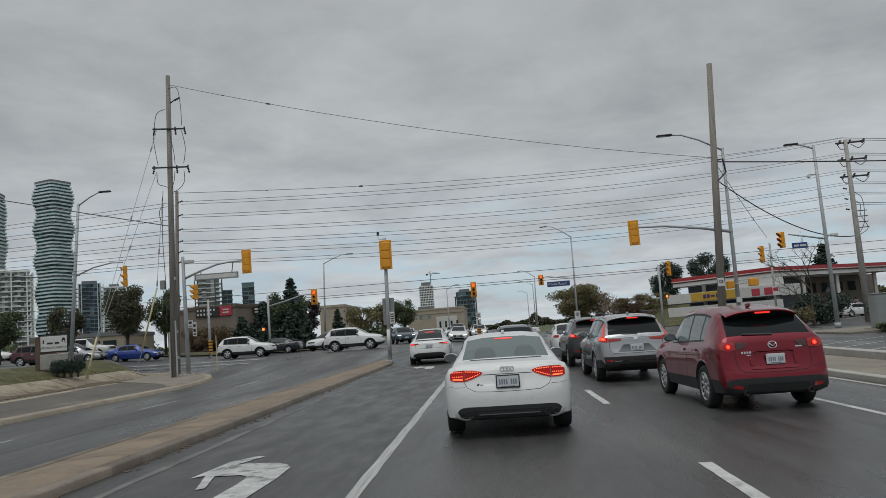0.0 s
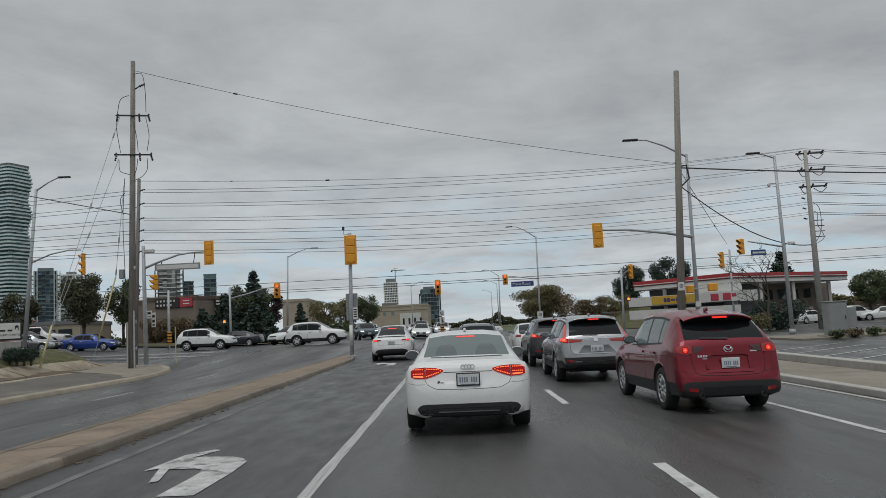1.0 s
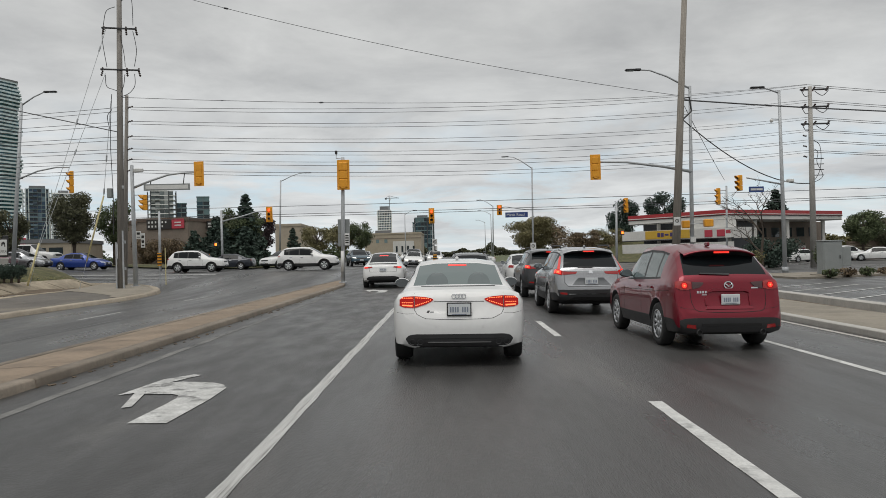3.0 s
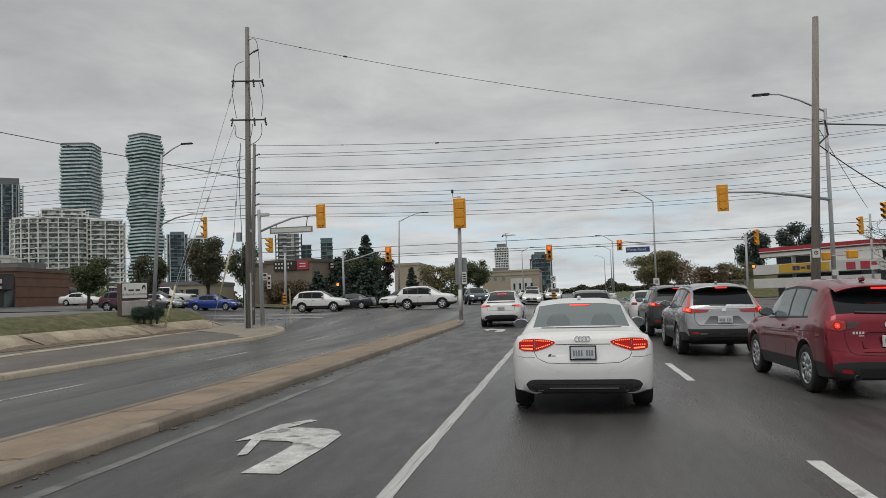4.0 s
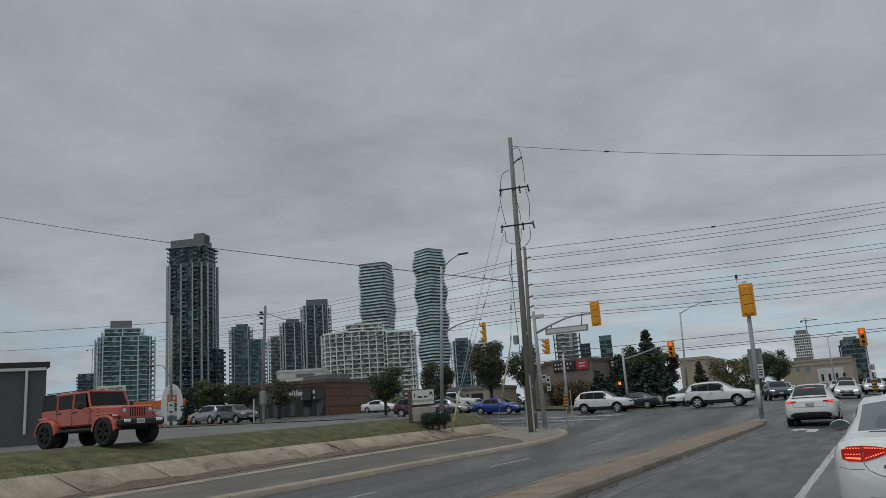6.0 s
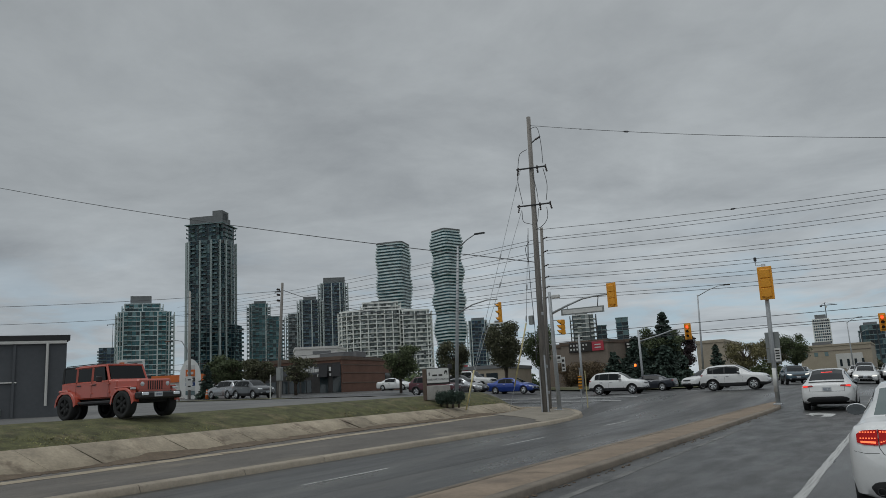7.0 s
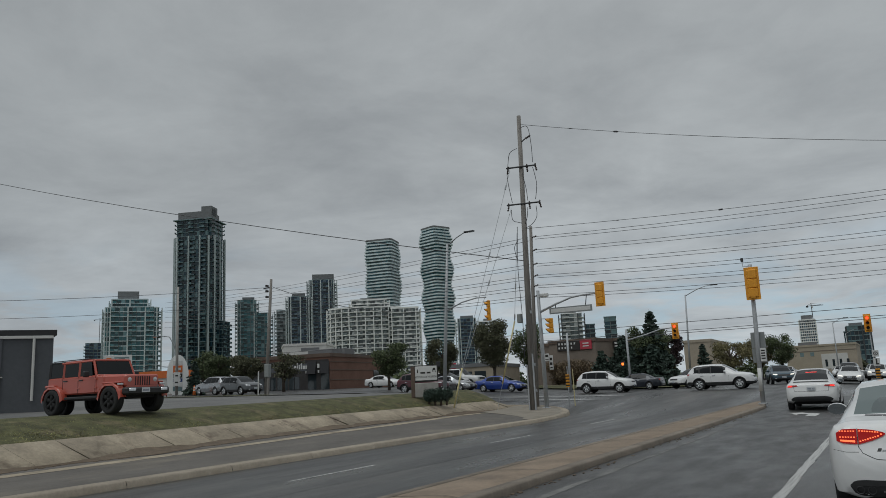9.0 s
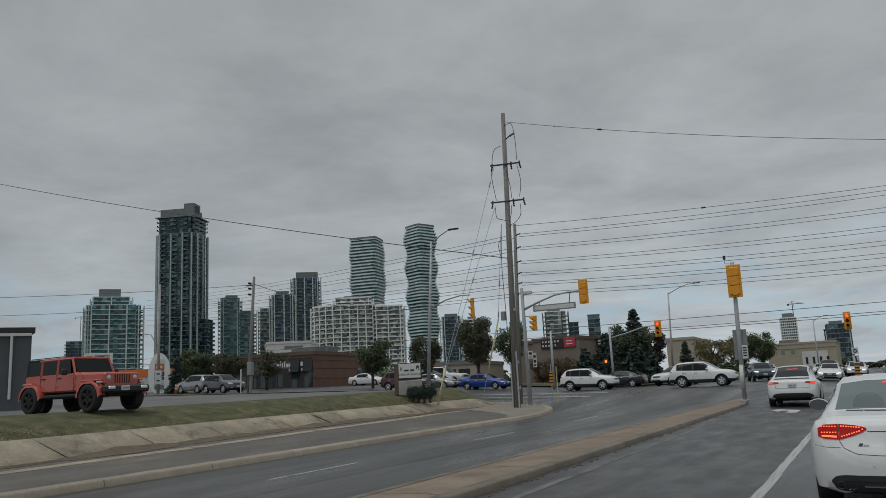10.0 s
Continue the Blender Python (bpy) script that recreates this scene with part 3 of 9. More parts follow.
# grass on the bank
bm = bmesh.new()
rows = []
for y in ys_b:
    k, t, f, zf, zt, p = bank_profile(y)
    e = -0.45
    x1 = -23.6
    rows.append([(f + 0.1, y, zf - 0.08), (f - 0.95, y + e * 0, zt - 0.06), (f - 1.15, y, zt + 0.03), (lerp(f - 1.1, x1, 0.4), y, lerp(zt, p, 0.62)), (lerp(f - 1.1, x1, 0.75), y, lerp(zt, p, 0.94)), (x1, y, p + 0.05), (x1 - 0.4, y, p + 0.03)])
rows.append([(-23.0 - i * 0.2, 45.6, ground_z(-23.0, 46.4) - 0.03) for i in range(7)])
sheet(bm, rows)
solo("grass_bank", bm, M["grass"], "short green and straw-coloured grass on a low bank", "grass", kind="structure", smooth=60)
# blades and tufts
rnd = random.Random(8)
vs_, fs_ = [], []
for i in range(42000):
    y = 3 + 40 * rnd.random() ** 1.25
    k, t, f, zf, zt, p = bank_profile(y)
    u = rnd.random()
    x = lerp(f - 1.08, -23.75, u)
    if rnd.random() > 0.45 + 0.9 * noise.noise(Vector((x * 0.9, y * 0.6, 0))):
        continue
    z = lerp(zt, p, 1 - (1 - u) ** 1.7) + 0.0
    h, a = rnd.uniform(0.015, 0.045), rnd.uniform(0, 6.28)
    dx, dy = math.cos(a) * 0.018, math.sin(a) * 0.018
    lx, ly = rnd.uniform(-0.06, 0.06), rnd.uniform(-0.06, 0.06)
    n = len(vs_)
    vs_ += [(x - dx, y - dy, z), (x + dx, y + dy, z), (x + lx, y + ly, z + h)]
    fs_.append((n, n + 1, n + 2))
bm = bpy.data.meshes.new("tufts")
bm.from_pydata(vs_, [], fs_)
solo("grass_tufts", bm, M["blade"], "tufts of short uneven grass on the bank", "grass", kind="stuff")
# soil and grit that gathered along the foot of the slabs
bm = bmesh.new()
rows = []
for i in range(300):
    y = lerp(2, 41, i / 299)
    k, t, f, zf, zt, p = bank_profile(y)
    q = max(0.0, 0.28 + 0.8 * noise.noise(Vector((y * 0.33, 0, 3))) + 0.22 * noise.noise(Vector((y * 1.3, 2, 3))) + 0.08 * noise.noise(Vector((y * 5, 2, 3)))) * sst(43, 36, y) if y < 43 else 0
    rows.append([(f - 0.06 - 0.30 * q, y, zf + 0.05 + 0.19 * q), (f + 0.06, y, zf + 0.05 + 0.03 * q), (f + 0.10 + 0.9 * q, y, zf + 0.006)])
sheet(bm, rows)
solo("soil_drift", bm, M["soil"], "drift of brown soil along the foot of the slabs", "soil", kind="structure", smooth=60)
bm = bmesh.new()
for i in range(420):
    y = rnd.uniform(4, 41)
    k, t, f, zf, zt, p = bank_profile(y)
    s = rnd.uniform(0.02, 0.07)
    x = f + rnd.uniform(-0.05, 0.45) * (0.4 + 0.6 * abs(math.sin(y * 0.7)))
    bmesh.ops.create_icosphere(bm, subdivisions=1, radius=s, matrix=pose(x, y, zf + 0.0) @ Matrix.Diagonal((1.3, 2.0, 0.45, 1)))
solo("grit", bm, M["soil"], "brown soil and grit along the foot of the slabs", "soil", kind="stuff")
bm = bmesh.new()
for i in range(260):
    y = rnd.uniform(4, 33)
    sd = rnd.choice((-4.47, -6.18))
    x = sd + rnd.uniform(-0.1, 0.1)
    bmesh.ops.create_icosphere(bm, subdivisions=1, radius=rnd.uniform(0.012, 0.035), matrix=pose(x, y, road_z(x, y) + 0.005) @ Matrix.Diagonal((1, 1.8, 0.4, 1)))
solo("grit", bm, M["soil"], "brown leaves and grit in the gutter along the median", "soil", kind="stuff")


# ---- poles, lamps and signals ----
def pole(name, base, top, r0, r1, material, label, category, group=""):
    ob = thing(name, pose(*base), label, category, group)
    d = Vector(top) - Vector(base)
    part("shaft", ntube([(0, 0, -0.25), d * 0.5, d], [r0, (r0 + r1) / 2, r1], 12), material, ob, smooth=40)
    return ob


def rel(ob, *pts):
    o = ob.matrix_world.translation if ob.parent is None else Vector()
    o = Vector(ob.location)
    return [Vector(p) - o for p in pts]


def lamp_head(parent, at, toward):
    """A flat cobra-head lantern."""
    d = Vector(toward).normalized()
    rz = math.degrees(math.atan2(d.y, d.x))
    bm = bmesh.new()
    for sx, sy, sz, cx in ((0.34, 0.20, 0.13, 0.12), (0.62, 0.30, 0.09, 0.52)):
        box(bm, sx, sy, sz, cx, 0, 0, bevel=0.03)
    h = part("lantern", bm, M["steel_dark"], parent, "dark grey lantern head", m=pose(*at, 0, 0, rz))
    part("lens", nbox(0.4, 0.22, 0.03, 0.55, 0, -0.055), M["pale_glass"], h)


def street_lamp(base, top, tip, r=0.1, label="grey steel street lamp with a curved arm"):
    ob = pole("street_lamp", base, top, r, r * 0.62, M["galv"], label, "street lamp", "street lamps")
    t, p = rel(ob, top, tip)
    t = t - Vector((0, 0, 0.15))
    d = (p - t)
    d.z = 0
    pts = [t, t + d * 0.35 + Vector((0, 0, (p.z - t.z) * 0.62)), t + d * 0.62 + Vector((0, 0, (p.z - t.z) * 0.95)), p - d.normalized() * 0.7]
    part("arm", ntube(pts, [0.055, 0.05, 0.045, 0.04], 8), M["galv"], ob, smooth=40)
    lamp_head(ob, p - d.normalized() * 0.8, d)
    part("collar", ntube([(0, 0, 0), (0, 0, 0.35)], r * 1.35, 10), M["galv"], ob, smooth=40)
    return ob


def signal_head(parent, at, rz, h=1.1, w=0.36, back=True, face=True, lit=None, board=(0.56, 1.36)):
    """A signal with three lenses, visors and a yellow backboard. It faces its own -Y."""
    m = pose(*at, 0, 0, rz)
    bm = bmesh.new()
    s = h / 3
    for i in range(3):
        box(bm, w, 0.22, s * 0.97, 0, 0.02, (1 - i) * s, bevel=0.025)
    ob = part("signal_head", bm, M["signal"], parent, "yellow three-lens signal head", m=m)
    if board:
        bm = nbox(board[0], 0.03, board[1], 0, 0.06, 0, bevel=0.012)
        for q in (0.32, -0.42):
            box(bm, 0.18, 0.05, 0.07, 0, 0.1, q * board[1], bevel=0.01)
        part("backboard", bm, M["signal"], ob, "yellow backboard")
    for i in range(3):
        z = (1 - i) * s
        bm = bmesh.new()
        lathe(bm, [(0.0, 0.05), (0.09, 0.035), (0.115, 0.0)], 14, "Z", pose(0, -0.1, z, 90))
        part("lens", bm, M["lens_red"] if lit == i else M["lens_off"], ob, smooth=50)
        bm = bmesh.new()
        n = 10
        rows = []
        for k in range(n + 1):
            a = math.pi * (-0.15 + 1.3 * k / n)
            c, q = math.cos(a) * 0.135, math.sin(a) * 0.135
            rows.append([(c, -0.09, z + q), (c, -0.09 - 0.24 * (0.55 + 0.45 * math.sin(a)), z + q)])
        sheet(bm, rows)
        part("visor", bm, M["signal"], ob, smooth=60)
    return ob


def ped_head(parent, at, rz):
    ob = part("pedestrian_signal", nbox(0.36, 0.2, 0.4, 0, 0, 0, bevel=0.03), M["steel_dark"], parent, "dark pedestrian signal showing an orange hand shape", m=pose(*at, 0, 0, rz))
    part("symbol", nbox(0.2, 0.02, 0.22, 0, -0.105, 0, bevel=0.008), M["lens_orange"], ob)


def plate_sign(parent, name, at, rz, w, h, material, label, bars=(), text=None):
    ob = part(name, nbox(w, 0.03, h, 0, 0, 0, bevel=0.008), material, parent, label, m=pose(*at, 0, 0, rz))
    for (x, z, bw, bh, mm) in bars:
        if abs(bw - bh) < 1e-6 and mm is M["black_sign"] and bw > 0.15:
            part("sign_ring", lathe(bmesh.new(), [(bw * 0.34, -0.003), (bw * 0.5, -0.003), (bw * 0.5, 0.003), (bw * 0.34, 0.003)], 20, "Z", pose(x, -0.02, z, 90)), mm, ob)
            part("sign_bar", nbox(bw * 0.16, 0.006, bh * 0.4, x, -0.02, z), mm, ob)
        else:
            part("sign_bar", nbox(bw, 0.006, bh, x, -0.02, z), mm, ob)
    if text:
        words, size, mm = text
        x = -w * 0.44
        for word in words:
            me = text_mesh(word, size, 0.004)
            half = max(v.co.x for v in me.vertices)
            part("lettering", me, mm, ob, m=pose(x + half, -0.021, 0, 90))
            x += half * 2 + size * 0.35
    return ob


# corner mast: steel pole with an arm, a blank sign and two heads
sp = pole("signal_mast", (-16.8, 41.5, 0.2), (-16.86, 41.5, 6.85), 0.13, 0.09, M["galv"], "grey steel signal mast with a curved arm and sign board", "traffic signal", "signal masts")
part("base_plate", nbox(0.45, 0.45, 0.05, 0, 0, 0.0, bevel=0.01), M["galv"], sp)
part("arm", ntube(rel(sp, (-16.8, 41.5, 5.6), (-15.9, 41.65, 5.98), (-15.0, 41.8, 6.29), (-14.3, 41.9, 6.38), (-13.5, 42.0, 6.4)), [0.07, 0.06, 0.055, 0.05, 0.045], 8), M["galv"], sp, smooth=40)
a, = rel(sp, (-13.32, 42.0, 6.32))
signal_head(sp, a, 176)
a, = rel(sp, (-15.0, 41.62, 5.6))
plate_sign(sp, "sign_board", a, 4, 2.5, 0.36, M["grey_box"], "pale grey framed sign board seen from behind", [(0, 0, 2.3, 0.22, M["white_sign"])])
part("sign_hanger", ntube(rel(sp, (-15.9, 41.66, 5.95), (-15.9, 41.62, 5.7)), 0.025, 6), M["steel_dark"], sp)
part("sign_hanger", ntube(rel(sp, (-14.1, 41.9, 6.38), (-14.1, 41.64, 5.78)), 0.025, 6), M["steel_dark"], sp)
a, = rel(sp, (-16.25, 41.6, 4.78))
signal_head(sp, a, -60, h=0.85, w=0.3, board=None)
part("bracket", ntube(rel(sp, (-16.8, 41.5, 5.2), (-16.25, 41.6, 5.2), (-16.25, 41.6, 5.0)), 0.025, 6), M["galv"], sp)
part("camera_box", nbox(0.5, 0.22, 0.2, 0.3, 0, 6.35, bevel=0.03), M["white_sign"], sp, "white traffic camera housing")
a, = rel(sp, (-16.55, 41.4, 3.0))
plate_sign(sp, "sign", a, 5, 0.28, 0.42, M["white_sign"], "small white road sign", [(0, 0.08, 0.17, 0.13, M["black_sign"]), (0, -0.12, 0.18, 0.04, M["black_sign"])])
a, = rel(sp, (-16.35, 41.5, 2.7))
plate_sign(sp, "sign", a, 5, 0.22, 0.8, M["white_sign"], "narrow white road sign", [(0, 0.2, 0.14, 0.14, M["black_sign"]), (0, -0.07, 0.14, 0.16, M["black_sign"]), (0, -0.28, 0.14, 0.08, M["black_sign"])])
part("bracket", ntube(rel(sp, (-16.8, 41.5, 2.8), (-16.35, 41.52, 2.8)), 0.02, 6), M["galv"], sp)

hz = thing("hazard_post", pose(-16.15, 44.2, 0.3), "thin yellow post with a striped hazard board", "sign")
part("post", ntube([(0, 0, -0.2), (0, 0, 2.0)], 0.03, 8), M["yellow_pvc"], hz)
hb = part("board", nbox(0.24, 0.02, 0.75, -0.35, 0, 1.35, bevel=0.005), M["signal"], hz)
part("post", ntube([(-0.35, 0.03, -0.2), (-0.35, 0.03, 2.2)], 0.03, 8), M["galv"], hz)
for i in range(4):
    part("stripe", nbox(0.25, 0.006, 0.07, -0.35, -0.014, 1.08 + i * 0.18), M["black_sign"], hb)

# median post with the back of a signal and two small signs
mp = pole("median_signal_post", (-4.07, 31.8, 0.2), (-4.0, 31.8, 5.68), 0.085, 0.075, M["galv"], "grey steel post on the median carrying a signal", "traffic signal", "signal masts")
a, = rel(mp, (-3.96, 31.66, 4.9))
signal_head(mp, a, 180, board=(0.52, 1.30))
a, = rel(mp, (-4.02, 31.92, 2.68))
plate_sign(mp, "sign", a, 180, 0.5, 0.62, M["grey_box"], "grey back of a road sign")
a, = rel(mp, (-4.02, 31.92, 2.08))
plate_sign(mp, "sign", a, 180, 0.5, 0.56, M["grey_box"], "grey back of a road sign")
a, = rel(mp, (-3.86, 31.68, 2.1))
plate_sign(mp, "notice", a, 0, 0.2, 0.52, M["white_sign"], "white sticker with small print", [(0, 0.16 - 0.1 * i, 0.14, 0.05, M["black_sign"]) for i in range(4)])
part("sensor", nbox(0.1, 0.1, 0.16, -0.2, 0, 5.7, bevel=0.02), M["steel_dark"], mp)
part("sensor_arm", ntube([(0.05, 0, 5.42), (-0.2, 0, 5.45), (-0.2, 0, 5.62)], 0.018, 6), M["galv"], mp)
part("base_plate", nbox(0.3, 0.3, 0.06, 0, 0, 0.03, bevel=0.01), M["galv"], mp)
part("sticker", ntube([(0.002, 0, 0.5), (0.012, 0, 1.4)], 0.088, 10), M["white_sign"], mp, "torn white paper on the post", smooth=40)

# wooden pole without wires, lamp pole behind it with a signal arm
rp = pole("utility_pole", (12.7, 41.5, -0.2), (13.68, 41.5, 15.1), 0.24, 0.15, M["wood_pole2"], "tall brown wooden utility pole", "utility pole", "utility poles")
a, = rel(rp, (12.84, 41.24, 2.9))
plate_sign(rp, "sign", a, 0, 0.36, 0.45, M["white_sign"], "small white no-parking sign", [(0, 0.03, 0.2, 0.2, M["black_sign"])])
part("bracket", ntube(rel(rp, (13.28, 41.4, 9.6), (13.75, 41.4, 9.65), (13.85, 41.4, 8.9), (13.3, 41.4, 8.4)), 0.05, 6), M["steel_dark"], rp)
l1 = street_lamp((14.0, 42.5, -0.2), (14.16, 42.5, 10.5), (10.6, 42.5, 11.5), 0.13, "grey steel street lamp with a long signal arm")
part("signal_arm", ntube(rel(l1, (14.15, 42.5, 5.7), (12.4, 42.0, 5.98), (10.2, 41.3, 6.2), (8.5, 40.8, 6.2)), [0.09, 0.075, 0.06, 0.05], 8), M["galv"], l1, smooth=40)
a, = rel(l1, (8.4, 40.8, 5.92))
signal_head(l1, a, 178)
a, = rel(l1, (13.6, 42.2, 2.75))
part("pedestrian_signal", nbox(0.4, 0.3, 0.42, a.x, a.y, a.z, bevel=0.04), M["signal"], l1, "yellow pedestrian signal housing")
a, = rel(l1, (14.9, 42.3, 2.8))
part("pedestrian_signal", nbox(0.5, 0.3, 0.42, a.x, a.y, a.z, bevel=0.04), M["signal"], l1, "yellow pedestrian signal housing")
part("bracket", ntube(rel(l1, (13.6, 42.3, 2.75), (14.9, 42.4, 2.8)), 0.025, 6), M["galv"], l1)
part("sign", nbox(0.3, 0.03, 0.3, *rel(l1, (14.05, 42.36, 1.9))[0], bevel=0.005), M["white_sign"], l1, "small white sign with green edge")

l2 = street_lamp((21.62, 48, -0.3), (21.57, 48, 11.2), (19.8, 48, 11.45), 0.14, "grey steel street lamp with a street name sign")
part("signal_arm", ntube(rel(l2, (21.5, 48, 5.3), (20.2, 47.8, 5.55), (19.2, 47.6, 5.72)), [0.06, 0.05, 0.045], 8), M["galv"], l2, smooth=40)
a, = rel(l2, (18.7, 47.5, 5.4))
signal_head(l2, a, -70, h=0.98, w=0.34, board=None)
a, = rel(l2, (19.8, 47.62, 4.98))
plate_sign(l2, "street_sign", a, 8, 1.0, 0.36, M["blue_sign"], "blue street name sign with white lettering", [(-0.22, 0, 0.34, 0.12, M["white_sign"]), (0.2, 0, 0.42, 0.12, M["white_sign"])])
part("camera_dome", nbox(0.2, 0.2, 0.22, *rel(l2, (21.0, 47.9, 9.3))[0], bevel=0.06), M["white_sign"], l2, "white dome camera")
part("camera_arm", ntube(rel(l2, (21.55, 48, 9.4), (21.0, 47.9, 9.42)), 0.03, 6), M["galv"], l2)
part("camera_box", nbox(0.4, 0.3, 0.2, *rel(l2, (22.1, 48, 5.5))[0], bevel=0.04), M["white_sign"], l2)
part("camera_arm", ntube(rel(l2, (21.55, 48, 5.4), (22.1, 48, 5.5)), 0.03, 6), M["galv"], l2)

p1 = pole("signal_post", (24.6, 66, -0.5), (24.75, 66, 6.7), 0.1, 0.08, M["galv"], "grey signal post before the service station", "traffic signal", "signal masts")
a, = rel(p1, (24.0, 66, 5.8))
signal_head(p1, a, -80, h=1.45, w=0.42, board=None)
part("bracket", ntube(rel(p1, (24.75, 66, 6.3), (24.0, 66, 6.3)), 0.03, 6), M["galv"], p1)
a, = rel(p1, (24.7, 65.8, 2.6))
plate_sign(p1, "sign", a, 0, 0.5, 0.8, M["white_sign"], "red and white road sign", [(0, 0.12, 0.4, 0.3, M["red_sign"])])
p2 = pole("signal_post", (16.35, 72, -0.4), (16.5, 72, 5.9), 0.12, 0.09, M["galv"], "grey signal post at the far corner", "traffic signal", "signal masts")
a, = rel(p2, (17.4, 72, 5.6))
signal_head(p2, a, -60, h=1.4, w=0.42, board=None)
part("bracket", ntube(rel(p2, (16.5, 72, 5.3), (17.4, 72, 5.9)), 0.03, 6), M["galv"], p2)
a, = rel(p2, (16.95, 71.9, 3.0))
ped_head(p2, a, 0)
lf = street_lamp((10.95, 94, -0.1), (11.12, 94, 11.9), (7.4, 94, 13.3), 0.13, "grey steel street lamp at the far corner")
part("signal_arm", ntube(rel(lf, (11.0, 94, 6.6), (9.5, 93.4, 6.75), (7.6, 92.6, 7.0), (6.9, 92.2, 6.9)), 0.05, 8), M["galv"], lf, smooth=40)
a, = rel(lf, (6.8, 92.0, 6.6))
signal_head(lf, a, 0, h=1.1, lit=0, board=(0.62, 1.25))
a, = rel(lf, (8.92, 92.6, 6.0))
plate_sign(lf, "street_sign", a, 0, 2.75, 0.62, M["blue_sign"], "blue street name sign with white lettering", text=(("Mavis", "Road"), 0.48, M["white_sign"]))
a, = rel(lf, (10.98, 93.8, 2.1))
plate_sign(lf, "sign", a, 0, 0.7, 0.85, M["white_sign"], "white road sign with a dark ring", [(0, 0.04, 0.42, 0.42, M["black_sign"])])
sf = pole("signal_mast", (-19.9, 68, 0.4), (-19.9, 68, 5.95), 0.12, 0.09, M["galv"], "grey signal mast at the far corner", "traffic signal", "signal masts")
part("arm", ntube(rel(sf, (-19.9, 68, 4.95), (-18.2, 68.2, 5.35), (-16.9, 68.4, 5.75), (-15.7, 68.5, 5.8)), [0.07, 0.06, 0.05, 0.045], 8), M["galv"], sf, smooth=40)
a, = rel(sf, (-15.68, 68.4, 5.5))
signal_head(sf, a, 0, h=1.15, lit=0, board=(0.58, 1.4))
a, = rel(sf, (-20.4, 67.9, 2.9))
ped_head(sf, a, 0)
sm = pole("median_signal_post", (-0.95, 69.2, 0.0), (-0.98, 69.2, 5.7), 0.045, 0.04, M["galv"], "thin grey signal post on the far median", "traffic signal", "signal masts")
a, = rel(sm, (-1.02, 69, 4.98))
signal_head(sm, a, 0, h=1.15, lit=0, board=(0.52, 1.4))
a, = rel(sm, (-0.8, 69.05, 2.6))
plate_sign(sm, "sign", a, 0, 0.46, 0.5, M["white_sign"], "white road sign with a dark ring", [(0, 0, 0.3, 0.3, M["black_sign"])])
a, = rel(sm, (-0.8, 69.05, 1.95))
plate_sign(sm, "keep_right_sign", a, 0, 0.46, 0.6, M["white_sign"], "white keep-right sign with a black arrow", [(0, 0.05, 0.1, 0.4, M["black_sign"]), (0.06, -0.15, 0.2, 0.1, M["black_sign"])])
mk = part("marker", nbox(0.32, 0.04, 0.7, *rel(sm, (-0.8, 69.05, 1.1))[0], bevel=0.01), M["signal"], sm, "yellow and black hazard marker")
for i in range(3):
    part("stripe", nbox(0.33, 0.01, 0.11, *rel(sm, (-0.8, 69.02, 0.86 + 0.22 * i))[0]), M["black_sign"], mk)
street_lamp((-21.85, 100, 0.9), (-21.44, 100, 11.8), (-17.4, 100, 12.7), 0.14)
street_lamp((8.8, 140, 0.2), (9.0, 140, 10.1), (6.0, 140, 11.2), 0.14)
street_lamp((11.5, 190, 0.0), (11.5, 190, 11.1), (8.2, 190, 12.0), 0.14)
street_lamp((-9, 170, 0.2), (-9, 170, 10.6), (-6.2, 170, 11.4), 0.14)
street_lamp((-10, 240, 0.2), (-10, 240, 11.1), (-7, 240, 12.0), 0.14)
street_lamp((13, 250, 0), (13, 250, 11.4), (10, 250, 12.2), 0.14)
ll = street_lamp((-29.6, 52, 1.2), (-28.7, 52, 12.7), (-26.3, 52, 13.42), 0.15, "grey steel street lamp beside the side street")
part("signal_arm", ntube(rel(ll, (-29.2, 52, 7.4), (-27.6, 51.8, 7.95), (-26.2, 51.6, 8.15), (-25.3, 51.5, 8.1)), [0.06, 0.055, 0.05, 0.04], 8), M["galv"], ll, smooth=40)
a, = rel(ll, (-25.18, 51.5, 7.1))
signal_head(ll, a, -50, h=1.5, w=0.42, board=None)
a, = rel(ll, (-30.0, 51.9, 3.4))
ped_head(ll, a, -150)
pole("sign_post", (-24.76, 66, 0.9), (-24.73, 66, 5.9), 0.13, 0.09, M["galv"], "plain grey steel post before the coffee house", "post")

# the corner utility pole with its switch gear
bp = pole("utility_pole", (-16.96, 40.0, 0.0), (-16.78, 40.3, 17.1), 0.195, 0.12, M["wood_pole"], "tall weathered wooden utility pole with switch gear", "utility pole", "utility poles")


def bell(bm, p, d, r=0.09, n=4):
    """A string of insulator discs."""
    p, d = Vector(p), Vector(d).normalized()
    pts, rad = [], []
    for i in range(n):
        c = p + d * (0.11 * i)
        pts += [c, c + d * 0.004, c + d * 0.03, c + d * 0.08]
        rad += [r * 0.35, r, r * 0.9, r * 0.35]
    tube(bm, pts, rad, 8)
    return bm


